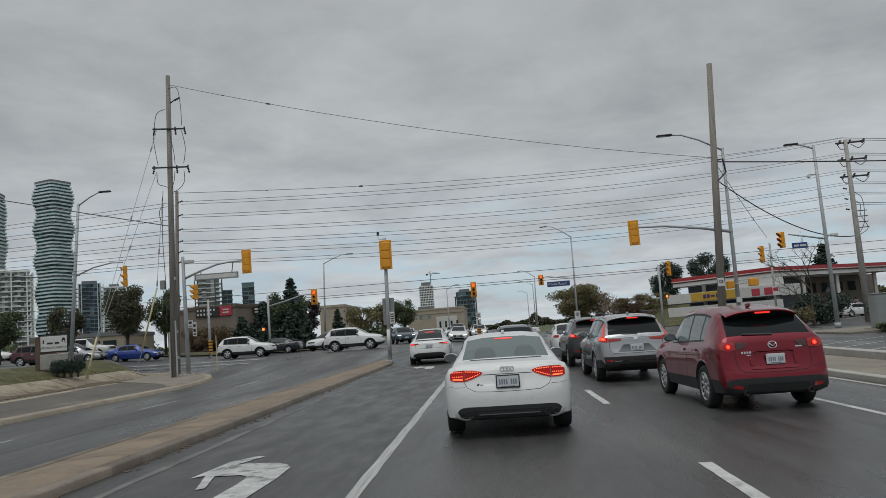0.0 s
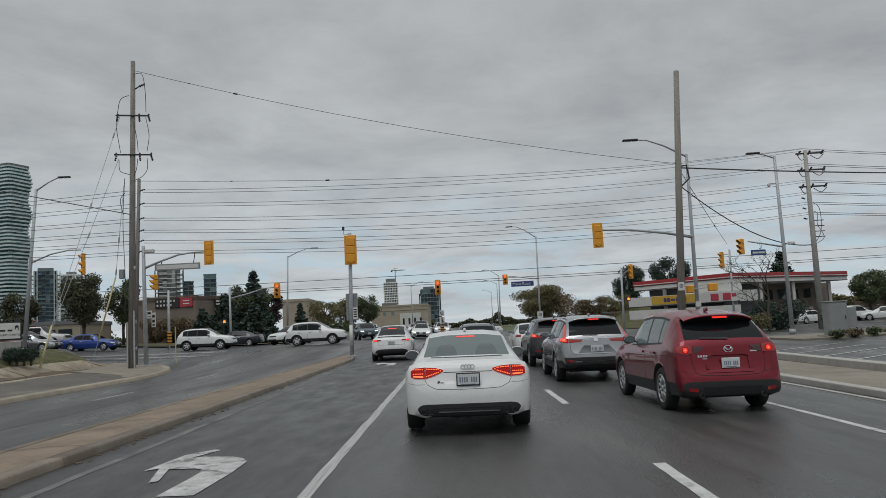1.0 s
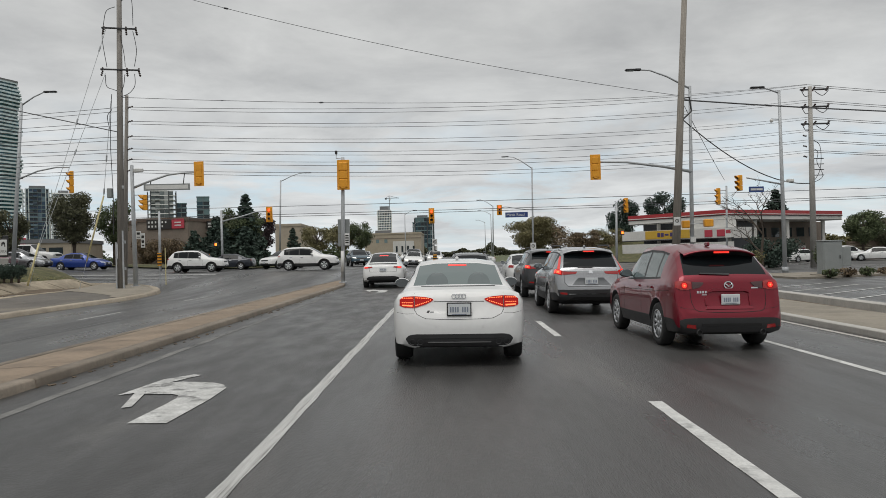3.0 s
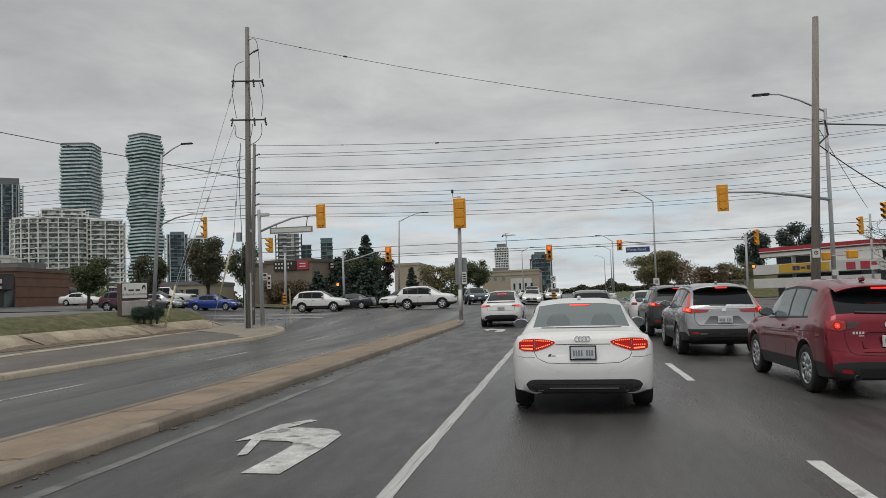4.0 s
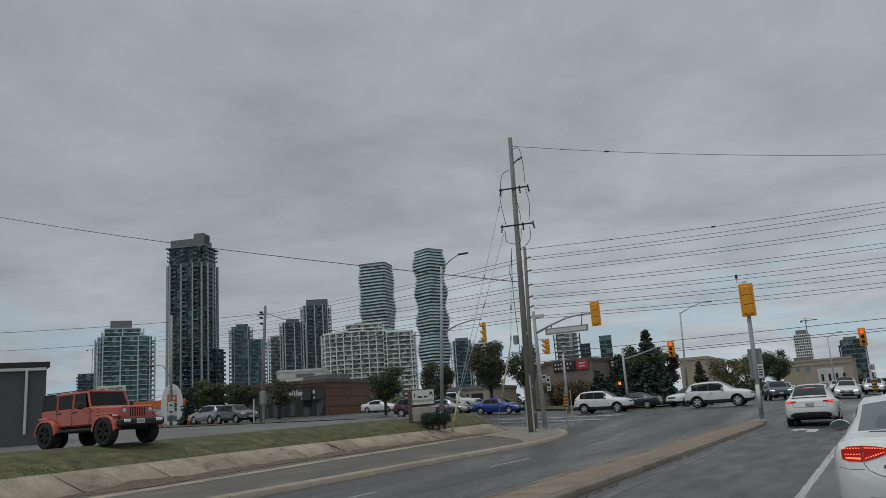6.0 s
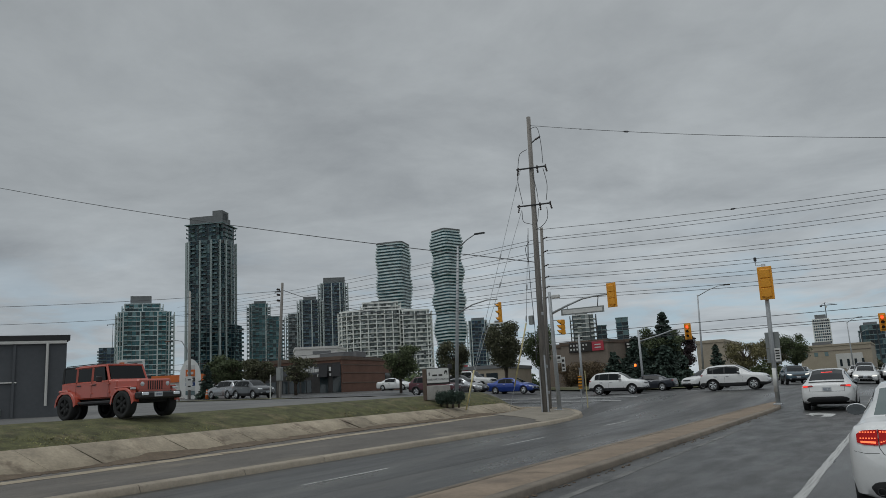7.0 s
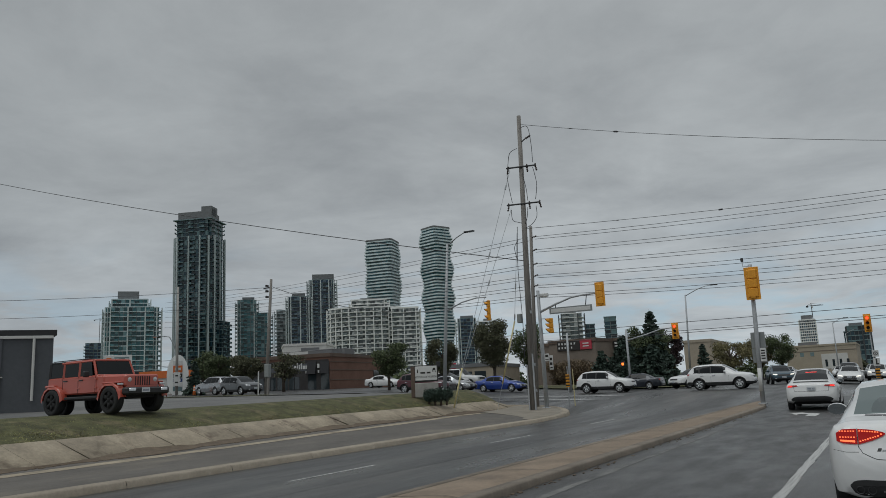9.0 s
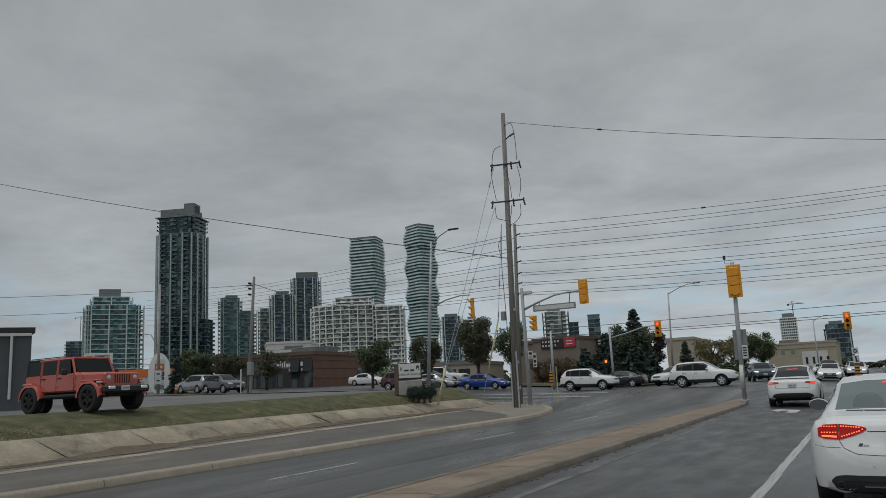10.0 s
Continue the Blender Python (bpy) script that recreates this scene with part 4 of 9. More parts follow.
for z, x0, x1 in ((13.95, -0.75, 0.9), (11.75, -0.85, 1.0)):
    part("crossarm", nbox(x1 - x0 + 0.1, 0.08, 0.08, (x0 + x1) / 2 + 0.12, 0.1, z, rz=14, bevel=0.01), M["steel_dark"], bp)
    for x in (x0 + 0.1, 0.42, x1):
        part("insulator", bell(bmesh.new(), (x + 0.1, 0.1 + 0.24 * x, z + 0.05), (0.15 * x, -0.2, 1), 0.06, 1), M["insul"], bp)
        part("insulator", bell(bmesh.new(), (x + 0.1, 0.1 + 0.24 * x, z - 0.06), (0.3 * x, -0.1, -1), 0.065, 3), M["insul"], bp)
part("bracket", ntube([(0.14, 0.25, 15.4), (0.5, 0.25, 15.62), (0.85, 0.25, 15.75)], 0.035, 6), M["steel_dark"], bp)
part("insulator", bell(bmesh.new(), (0.55, 0.25, 15.64), (1, 0, 0.35), 0.08, 3), M["insul"], bp)


def loop(pts, r=0.022):
    """A soft cable through a few points."""
    pts = [Vector(p) for p in pts]
    out = []
    for i in range(len(pts) - 1):
        p0, p1, p2, p3 = pts[max(i - 1, 0)], pts[i], pts[i + 1], pts[min(i + 2, len(pts) - 1)]
        for k in range(6):
            t = k / 6
            out.append(0.5 * ((2 * p1) + (p2 - p0) * t + (2 * p0 - 5 * p1 + 4 * p2 - p3) * t * t + (3 * p1 - p0 - 3 * p2 + p3) * t ** 3))
    out.append(pts[-1])
    return ntube(out, r, 5)


for pts in ([(0.2, 0.2, 16.3), (0.8, 0.2, 16.3), (1.0, 0.2, 15.3), (1.05, 0.15, 14.1)], [(-0.02, 0.1, 15.1), (-0.55, 0.1, 14.9), (-0.75, 0.1, 14.2), (-0.85, 0.1, 13.4), (-0.6, 0.1, 11.9)], [(1.05, 0.1, 13.8), (1.25, 0.1, 12.8), (1.1, 0.1, 11.9)], [(1.1, 0.1, 11.5), (1.1, 0.1, 10.9), (0.75, 0.1, 10.5), (0.2, 0.1, 10.3)], [(-0.7, 0.1, 11.5), (-0.65, 0.1, 10.9), (-0.2, 0.1, 10.7), (0.1, 0.1, 10.6)], [(0.5, 0.1, 11.5), (0.4, 0.1, 10.9), (0.2, 0.1, 10.5)], [(0.2, 0.15, 13.8), (0.45, 0.15, 12.6), (0.52, 0.12, 11.9)], [(-0.2, -0.2, 10.4), (-0.35, -0.2, 8.0), (-0.25, -0.22, 5.0), (-0.3, -0.2, 3.0)], [(-0.2, -0.2, 9.6), (-0.5, -0.2, 9.2), (-0.32, -0.2, 8.4)]):
    part("jumper_cable", loop([(0.12 + (x - 0.12) * 0.86, y, z) for x, y, z in pts], 0.018), M["wire"], bp)
for z in (1.2, 2.6, 5.5):
    part("cable_clamp", nbox(0.1, 0.1, 0.16, 0.24, -0.02, z, bevel=0.01), M["galv"], bp)
part("junction_box", nbox(0.26, 0.24, 0.5, -0.42, -0.1, 5.2, bevel=0.03), M["grey_box"], bp, "small grey junction box")
part("ground_conduit", ntube([(0.2, -0.14, 0), (0.2, -0.12, 3.2)], 0.05, 8), M["galv"], bp)
part("ground_conduit", ntube([(-0.14, -0.2, 0), (-0.14, -0.18, 2.6)], 0.04, 8), M["galv"], bp)
b2 = pole("utility_pole", (-17.85, 42.5, 0.1), (-17.45, 42.5, 10.9), 0.14, 0.09, M["wood_pole"], "shorter dark utility pole with side insulators", "utility pole", "utility poles")
W_L = [11.05, 10.25, 9.45, 8.6, 7.9, 7.3, 6.7]
W_R = [14.1, 13.95, 12.7, 11.3, 10.3, 9.45, 8.6]
for z in W_L[1:]:
    part("insulator", bell(bmesh.new(), (0.12 + 0.04 * z / 10 * 8, -0.02, z - 0.15), (1, 0, 0.25), 0.06, 3), M["insul"], b2)
up = pole("utility_pole", (30.2, 62, -0.5), (30.3, 62, 14.3), 0.27, 0.15, M["conc_pole"], "grey concrete utility pole with three crossarms", "utility pole", "utility poles")
for z in (14.05, 12.65, 11.25):
    part("crossarm", nbox(2.3, 0.14, 0.12, 0.45, 0, z + 0.5, bevel=0.01), M["steel_dark"], up)
    for x in (-0.5, 0.3, 1.4):
        part("insulator", bell(bmesh.new(), (x, 0, z + 0.4), (0.7, 0, 1), 0.1, 4), M["insul"], up)
    part("jumper_cable", loop([(-0.6, 0, z + 0.45), (-0.3, 0, z - 0.05), (0.1, 0, z + 0.1)], 0.03), M["wire"], up)
    part("jumper_cable", loop([(0.5, 0, z + 0.35), (1.1, 0, z), (1.6, 0, z + 0.4)], 0.03), M["wire"], up)
for z in W_R[4:]:
    part("insulator", bell(bmesh.new(), (-0.3, 0, z + 0.45), (-1, 0, 0.3), 0.08, 3), M["insul"], up)
for i in range(4):
    part("switch_rack", nbox(0.9, 0.1, 0.06, 0.6, 0, 8.9 - i * 0.45, bevel=0.01), M["steel_dark"], up)
part("jumper_cable", loop([(0.3, 0, 10.4), (0.75, 0, 10.0), (0.85, 0, 9.0), (0.7, 0, 7.9), (0.3, 0, 7.2)], 0.025), M["wire"], up)
part("jumper_cable", loop([(0.3, 0, 9.7), (0.6, 0, 9.4), (0.5, 0, 8.6), (0.95, 0, 7.5), (0.3, 0, 7.0)], 0.025), M["wire"], up)
pq = pole("utility_pole", (-45.15, 49, 1.1), (-44.43, 49, 11.4), 0.17, 0.11, M["wood_pole"], "leaning wooden utility pole with a transformer rack", "utility pole", "utility poles")
part("crossarm", nbox(0.9, 0.1, 0.1, 0.3, 0, 9.6, bevel=0.01), M["steel_dark"], pq)
for z in (8.8, 9.3, 9.75):
    part("insulator", bell(bmesh.new(), (0.35, 0, z), (-1, 0, 0.2), 0.1, 3), M["insul"], pq)
part("meter_box", nbox(0.5, 0.35, 1.1, 0.35, -0.1, 2.6, bevel=0.03), M["grey_box"], pq)
part("side_pole", ntube([(0.35, -0.15, -0.2), (0.45, -0.1, 2.6)], 0.12, 8), M["wood_pole"], pq)


mp.matrix_world = pose(-4.86, 37.4, 0.2, 0, 0.6, 0) @ Matrix.Diagonal((1.176, 1.176, 1.131, 1))


# ---- wires ----
def wire(a, b, sag, r=0.02, label="thin black overhead wire", beads=()):
    a, b = Vector(a), Vector(b)
    n = 14
    pts = [a.lerp(b, i / n) - Vector((0, 0, sag * 4 * (i / n) * (1 - i / n))) for i in range(n + 1)]
    bm = ntube(pts, r, 4)
    for t in beads:
        p = a.lerp(b, t) - Vector((0, 0, sag * 4 * t * (1 - t)))
        d = (b - a).normalized()
        k = 0.55 if t < 0.12 else 1.0
        tube(bm, [p - d * 0.14 * k, p - d * 0.08 * k, p + d * 0.08 * k, p + d * 0.14 * k], [0.02, 0.05 * k, 0.05 * k, 0.02], 6)
    return solo("overhead_wire", bm, M["wire"], label, "overhead wire", "overhead wires")


wire((-16.7, 40.25, 16.55), (13.3, 41.4, 9.75), 0.55, 0.013, "thin black overhead wire with round dampers", (0.1, 0.185))
wire((-16.75, 40.2, 10.3), (30.2, 62, W_R[0] + 0.4), 0.8, 0.013, "thin black overhead wire with round dampers", (0.1, 0.21))
for i in range(1, 7):
    za, zb = W_L[i], W_R[i]
    for k, off in enumerate((0.0, 0.13)):
        wire((-17.4 + k * 0.1, 42.5 + k * 0.15, za - off), (30.1, 62 + k * 0.12, zb + 0.5 - off * 1.2), 0.75 + 0.1 * k, 0.013)
        wire((-17.7, 42.5 + k * 0.4, za - off), (-91, 76.5 + k * 1.5, 16.6 - i * 0.72 - off), 0.5, 0.014)
        wire((30.2, 62 + k * 0.12, zb + 0.5 - off), (110, 84, zb + 1.2 - off), 1.0, 0.02)
wire((-16.9, 39.9, 8.42), (-85.0, 39.0, 27.0), 0.62, 0.024, "thick black overhead cable")
wire((13.3, 41.5, 9.55), (75, 62, 11.6), 0.9, 0.04, "thick black overhead cable")
wire((13.35, 41.5, 8.5), (30.0, 62, 6.4), 1.0, 0.04, "thick black slack cable")
wire((13.5, 41.5, 9.2), (24.6, 66, 7.2), 0.1, 0.018, "thin guy cable with a strain insulator", (0.62,))
for z, y in ((5.6, 74), (4.9, 76), (4.7, 76.5)):
    wire((-110, y + 4, z + 2.2), (60, y + 2, z + 1.4), 0.6, 0.026)
wire((-44.5, 49, 10.7), (-100, 10, 13.0), 1.2, 0.018)
wire((-44.5, 49, 10.8), (-29.3, 53, 7.6), 0.9, 0.022)
wire((-44.6, 49, 9.4), (-90, 22, 11.0), 1.0, 0.016)


def guy(top, base, ytop, split, low=0.02, guard=True):
    gw = thing("guy_wire", pose(*base), "steel guy wire with a yellow plastic guard" if guard else "bare steel guy wire with a strain insulator", "guy wire", "guy wires")
    t, y = rel(gw, top, ytop)
    bm = ntube([(0, 0, 0), y, t], 0.013, 5)
    for s in split:
        p = y.lerp(t, s)
        d = (t - y).normalized()
        tube(bm, [p - d * 0.2, p - d * 0.12, p + d * 0.12, p + d * 0.2], [0.015, 0.042, 0.042, 0.015], 6)
    part("cable", bm, M["galv"], gw)
    if guard:
        part("guard", ntube([y * low, y], 0.045, 8), M["yellow_pvc"], gw, "pale yellow plastic guard", smooth=40)


guy((-17.5, 40.2, 14.0), (-20.6, 37.4, 0.1), (-19.96, 37.6, 2.6), (0.55, 0.9))
guy((-17.6, 40.2, 11.6), (-20.56, 37.5, 0.1), (-19.93, 37.7, 2.6), (0.52,), guard=False)
guy((-17.3, 40.1, 10.1), (-19.43, 40.5, 0.15), (-17.9, 40.3, 5.1), (0.05, 0.4), 0.3)


# ---- distant towers ----
M["teal_glass"] = mat("teal_tower_glass", (0.030, 0.112, 0.126), 0.22, vary=0.1, scale=0.05, island=0.8, pale=((0.15, 0.26, 0.275), 0.18))
M["slate_glass"] = mat("slate_tower_glass", (0.009, 0.034, 0.048), 0.22, vary=0.1, scale=0.05, island=0.85, pale=((0.10, 0.165, 0.175), 0.26))
M["dark_glass"] = mat("dark_tower_glass", (0.011, 0.034, 0.066), 0.22, vary=0.1, scale=0.05, island=0.85, pale=((0.11, 0.165, 0.21), 0.24))
M["pale_tower_glass"] = mat("grey_tower_glass", (0.13, 0.155, 0.155), 0.2, vary=0.1, scale=0.05, island=0.85, pale=((0.36, 0.38, 0.375), 0.30))
M["aqua_glass"] = mat("aqua_tower_glass", (0.022, 0.078, 0.100), 0.25, vary=0.1, scale=0.05, island=0.5)
M["balcony_edge"] = mat("glazed_balcony_edge", (0.56, 0.645, 0.655), 0.5, vary=0.15, scale=0.12, stain=(0.42, 0.52, 0.535), stain_scale=0.15, stain_at=0.5)
M["slab_edge"] = mat("pale_slab_edge", (0.50, 0.58, 0.60), 0.7, vary=0.1, scale=0.1)
M["slab_grey"] = mat("grey_slab_edge", (0.15, 0.215, 0.225), 0.7, vary=0.1, scale=0.1)
M["pier"] = mat("pale_pier", (0.52, 0.57, 0.57), 0.7, vary=0.1, scale=0.1)
M["pier_mid"] = mat("grey_green_pier", (0.34, 0.39, 0.39), 0.7, vary=0.1, scale=0.1)
M["pier_dark"] = mat("dark_pier", (0.055, 0.06, 0.065), 0.7, vary=0.1, scale=0.1)
M["tower_white"] = mat("white_tower", (0.78, 0.785, 0.76), 0.8, vary=0.08, scale=0.1)
M["roof_grey"] = mat("grey_plant_room", (0.16, 0.165, 0.17), 0.8, vary=0.1, scale=0.1)


def ring_block(panes, slabs, piers, shape, z0, z1, floors, bay, proud=0.6, pier_every=3, slab_h=0.45, pw=0.5, balcony=1.5):
    """Storeys of panes between slab edges round an outline of points, with balconies on every other pair of bays."""
    n = len(shape)
    fh = (z1 - z0) / floors
    for i in range(n):
        a, b = Vector((*shape[i], 0)), Vector((*shape[(i + 1) % n], 0))
        d = b - a
        out = Vector((d.y, -d.x, 0)).normalized()
        k = max(1, round(d.length / bay))
        turn = math.degrees(math.atan2(d.y, d.x))
        for j in range(k):
            p, q = a + d * (j + 0.06) / k, a + d * (j + 0.94) / k
            for f in range(floors):
                zb = z0 + f * fh
                panes.faces.new([panes.verts.new(v) for v in (p + Vector((0, 0, zb + slab_h)), q + Vector((0, 0, zb + slab_h)), q + Vector((0, 0, zb + fh)), p + Vector((0, 0, zb + fh)))])
                if balcony and k >= 3 and j % 4 in (0, 1) and f > 0:
                    c = (p + q) / 2 + out * (balcony / 2 + 0.1)
                    box(slabs, d.length / k * 0.98, balcony, 0.30, c.x, c.y, zb + 0.2, turn)
                    c = (p + q) / 2 + out * (balcony + 0.05)
                    box(panes, d.length / k * 0.94, 0.06, 1.0, c.x, c.y, zb + 0.85, turn)
        if piers is not None:
            for j in range(0, k + 1, pier_every):
                p = a + d * j / k + out * (0.3 + balcony * 0.95)
                box(piers, pw, pw, z1 - z0, p.x, p.y, (z0 + z1) / 2, turn)
    for f in range(floors + 1):
        zb = z0 + f * fh
        lo = [slabs.verts.new((x * 1.0, y, zb)) for x, y in offset(shape, proud)]
        hi = [slabs.verts.new(v.co + Vector((0, 0, slab_h))) for v in lo]
        slabs.faces.new(hi)
        slabs.faces.new(lo[::-1])
        for i in range(n):
            slabs.faces.new((lo[i], lo[(i + 1) % n], hi[(i + 1) % n], hi[i]))


def offset(shape, d):
    out = []
    n = len(shape)
    for i in range(n):
        p0, p1, p2 = Vector(shape[i - 1]), Vector(shape[i]), Vector(shape[(i + 1) % n])
        n1 = Vector(((p1 - p0).y, -(p1 - p0).x)).normalized()
        n2 = Vector(((p2 - p1).y, -(p2 - p1).x)).normalized()
        b = (n1 + n2)
        b = b / max(0.3, b.dot(n1))
        out.append(tuple(p1 + b * d))
    return out


def rect(w, d, cx=0, cy=0, notch=0.0):
    a, b = w / 2, d / 2
    if notch:
        k = notch
        pts = [(-a + k, -b), (a - k, -b), (a - k, -b + k), (a, -b + k), (a, b - k), (a - k, b - k), (a - k, b), (-a + k, b), (-a + k, b - k), (-a, b - k), (-a, -b + k), (-a + k, -b + k)]
    else:
        pts = [(-a, -b), (a, -b), (a, b), (-a, b)]
    return [(x + cx, y + cy) for x, y in pts]


def tower(cx, cy, yaw, blocks, glass, slab, pier, label, plant=None, bay=3.2, pier_every=4, proud=0.14, slab_h=0.5, pw=0.6, balcony=1.5):
    ob = thing("apartment_tower", pose(cx, cy, 0, 0, 0, yaw), label, "tower", "distant towers")
    pn, sl, pi, core = bmesh.new(), bmesh.new(), bmesh.new(), bmesh.new()
    for shape, z0, z1, floors, *bare in blocks:
        ring_block(pn, sl, pi if pier and not bare else None, shape, z0, z1, floors, bay, proud, pier_every, slab_h, pw, balcony)
        prism(core, offset(shape, -0.12), z0 - 2, z1)
    part("core", core, M["roof_grey"], ob)
    tagged(part("window_pane", pn, glass, ob), kind="stuff")
    tagged(part("floor_slab", sl, slab, ob), kind="stuff")
    if pier:
        tagged(part("pier", pi, pier, ob), kind="stuff")
    for i, (w, d, x, y, z0, z1) in enumerate(plant or ()):
        part("plant_room", nbox(w, d, z1 - z0, x, y, (z0 + z1) / 2), M["roof_grey"], ob)
    return ob


tall = tower(-409, 368, 22, [(rect(26.5, 22, notch=3), 0, 113, 37), (rect(26, 21.5, notch=2), 113, 124.5, 4, True), (rect(4, 13, 15.4, 5), 0, 54, 18, True)], M["slate_glass"], M["slab_grey"], M["pier_mid"], "tall slate glass tower with pale piers", [(22, 18, -1.2, 0.6, 124.5, 131)], bay=2.0, pier_every=4, pw=0.8, slab_h=0.34)
# roof house at the corner with a dark opening, and the thin roof slab under it
part("plant_room", nbox(7.2, 10.0, 9.6, 9.0, -4.5, 129.3), M["roof_grey"], tall)
# flat panel whose dark colour stands in for the shade inside an opening
part("louvre", nbox(0.2, 5.6, 4.6, 12.7, -4.6, 130.2), M["pier_dark"], tall, "dark flat panel drawn for an opening")
part("cornice", nbox(28.5, 24, 0.6, 0, 0, 124.8), M["slab_grey"], tall)
tower(-397, 305, 52, [(rect(30, 24, notch=3), 0, 58, 20), (rect(20, 18, -1.5, 0), 58, 63, 2)], M["teal_glass"], M["slab_edge"], M["pier"], "teal glass apartment tower with balconies", [(12, 11, -2.5, 0, 63, 68.5)], bay=2.5, pier_every=4, pw=0.7, slab_h=0.55)
tower(-421, 427, 45, [(rect(14, 20, -1, 0, notch=2), 0, 74, 25), (rect(12, 18, 10.5, 0), 0, 64, 22)], M["teal_glass"], M["slab_grey"], M["pier"], "teal and grey stepped tower", [(9, 8, 0, 0, 74, 77)], bay=2.5, pier_every=4, pw=0.4)
tower(-414, 462, 42, [(rect(15, 16), 0, 68, 24)], M["pale_tower_glass"], M["slab_edge"], M["pier"], "pale grey apartment tower", [], bay=2.6)
tower(-394, 454, 41, [(rect(16, 18, notch=2), 0, 76, 27)], M["dark_glass"], M["slab_grey"], M["pier"], "dark glass tower with white strips", [(10, 9, 0, 0, 76, 79.5)], bay=2.2, pier_every=3, pw=0.8)
tower(-386, 473, 39, [(rect(20, 20, notch=2.5), 0, 90, 31)], M["dark_glass"], M["slab_grey"], M["pier"], "tall dark glass tower with a flat roof", [(17, 15, 1, 0, 90, 95)], bay=2.2, pier_every=3, pw=0.8)
# curved white slab block
arc = []
for i in range(13):
    a = -1.25 + 2.5 * i / 12
    arc.append((16.5 * math.sin(a) * 1.05, -7.5 * math.cos(a * 1.15)))
arc += [(15, 9), (-15, 9)]
tower(-207, 285, 36, [(arc, 0, 39, 19), (rect(16, 12, 2, 1), 39, 42.5, 2)], M["pale_tower_glass"], M["tower_white"], M["tower_white"], "curved white apartment block with many balconies", [(8, 7, 2, 1, 42.5, 44)], bay=1.05, pier_every=7, slab_h=0.72, pw=0.4, proud=0.35, balcony=1.0)
tower(-192, 295, 36, [(rect(12, 14), 0, 38, 19)], M["pale_tower_glass"], M["tower_white"], M["tower_white"], "white apartment block wing", [], bay=1.05, pier_every=5, slab_h=0.72, pw=0.4, proud=0.35, balcony=1.0)
tower(-285.5, 528, 28, [(rect(14.5, 14, notch=2), 0, 54, 19)], M["dark_glass"], M["slab_grey"], M["pier"], "dark slate apartment tower", [(10, 9, 0, 0, 54, 56.5)], bay=2.4)
tower(-289, 571, 27, [(rect(15, 14), 0, 54, 19)], M["pale_tower_glass"], M["tower_white"], M["tower_white"], "beige apartment tower behind trees", [(7, 7, 0, 0, 54, 57)], bay=2.6, slab_h=0.9)
tower(-176, 469, 21, [(rect(13, 13), 0, 44.5, 16)], M["pale_tower_glass"], M["tower_white"], M["pier_dark"], "grey and white apartment tower", [(8, 6, -1, 0, 44.5, 47)], bay=2.4)
tower(-165.5, 473, 19, [(rect(6.5, 9), 0, 37, 13)], M["slate_glass"], M["slab_grey"], None, "slim blue grey glass tower", [], balcony=0)
tower(-153, 477, 18, [(rect(7.6, 9), 0, 41, 15)], M["slate_glass"], M["slab_grey"], None, "slim blue grey glass tower", [], balcony=0)
tower(-40.4, 498.7, 5, [(rect(8.6, 9), 0, 30.5, 19)], M["dark_glass"], M["tower_white"], M["tower_white"], "grey tower under construction", [(6, 6, 0, 0, 30.5, 33.5)], bay=1.1, pier_every=1, pw=0.28, slab_h=0.55, balcony=0)
tower(-14.5, 500, 2, [(rect(12, 12), 0, 25, 9)], M["slate_glass"], M["slab_grey"], M["pier_dark"], "dark blue grey tower", [(7, 6, -1, 0, 25, 27)], bay=2, balcony=0)
tower(-20.5, 499, 2, [(rect(3, 8), 0, 22, 8)], M["slate_glass"], M["slab_grey"], None, "dark blue grey tower wing", [], balcony=0)
ct = tower(-736, 519, 55, [(rect(20, 20), 0, 66, 20)], M["dark_glass"], M["slab_grey"], None, "grey concrete tower under construction", [], bay=4)


def crane(x, y, z0, h, jib, yaw):
    ob = thing("tower_crane", pose(x, y, z0, 0, 0, yaw), "thin tower crane over a building site", "crane", "cranes")
    part("mast", nbox(0.42, 0.42, h + 1.6, 0, 0, h / 2 + 0.8), M["steel_dark"], ob)
    part("jib", nbox(jib, 0.35, 0.38, jib * 0.22, 0, h), M["steel_dark"], ob)
    part("cab", nbox(0.8, 0.8, 1.1, 0.5, 0, h - 0.9), M["white_sign"], ob)
    part("counterweight", nbox(1.2, 0.6, 0.9, -jib * 0.25, 0, h - 0.4), M["steel_dark"], ob)
    part("tie_bar", ntube([(0, 0, h + 1.5), (jib * 0.6, 0, h + 0.2)], 0.07, 4), M["steel_dark"], ob)
    part("tie_bar", ntube([(0, 0, h + 1.5), (-jib * 0.25, 0, h + 0.2)], 0.07, 4), M["steel_dark"], ob)


crane(-37, 499, 28, 11, 9, 5)
crane(-733, 521, 60, 32, 22, 40)


def ring_roof(pts):
    """A low parapet round the roof."""
    bm = bmesh.new()
    lo = [bm.verts.new(p) for p in pts]
    hi = [bm.verts.new(v.co + Vector((0, 0, 1.6))) for v in lo]
    bm.faces.new(hi)
    for i in range(len(lo)):
        bm.faces.new((lo[i - 1], lo[i], hi[i], hi[i - 1]))
    return bm


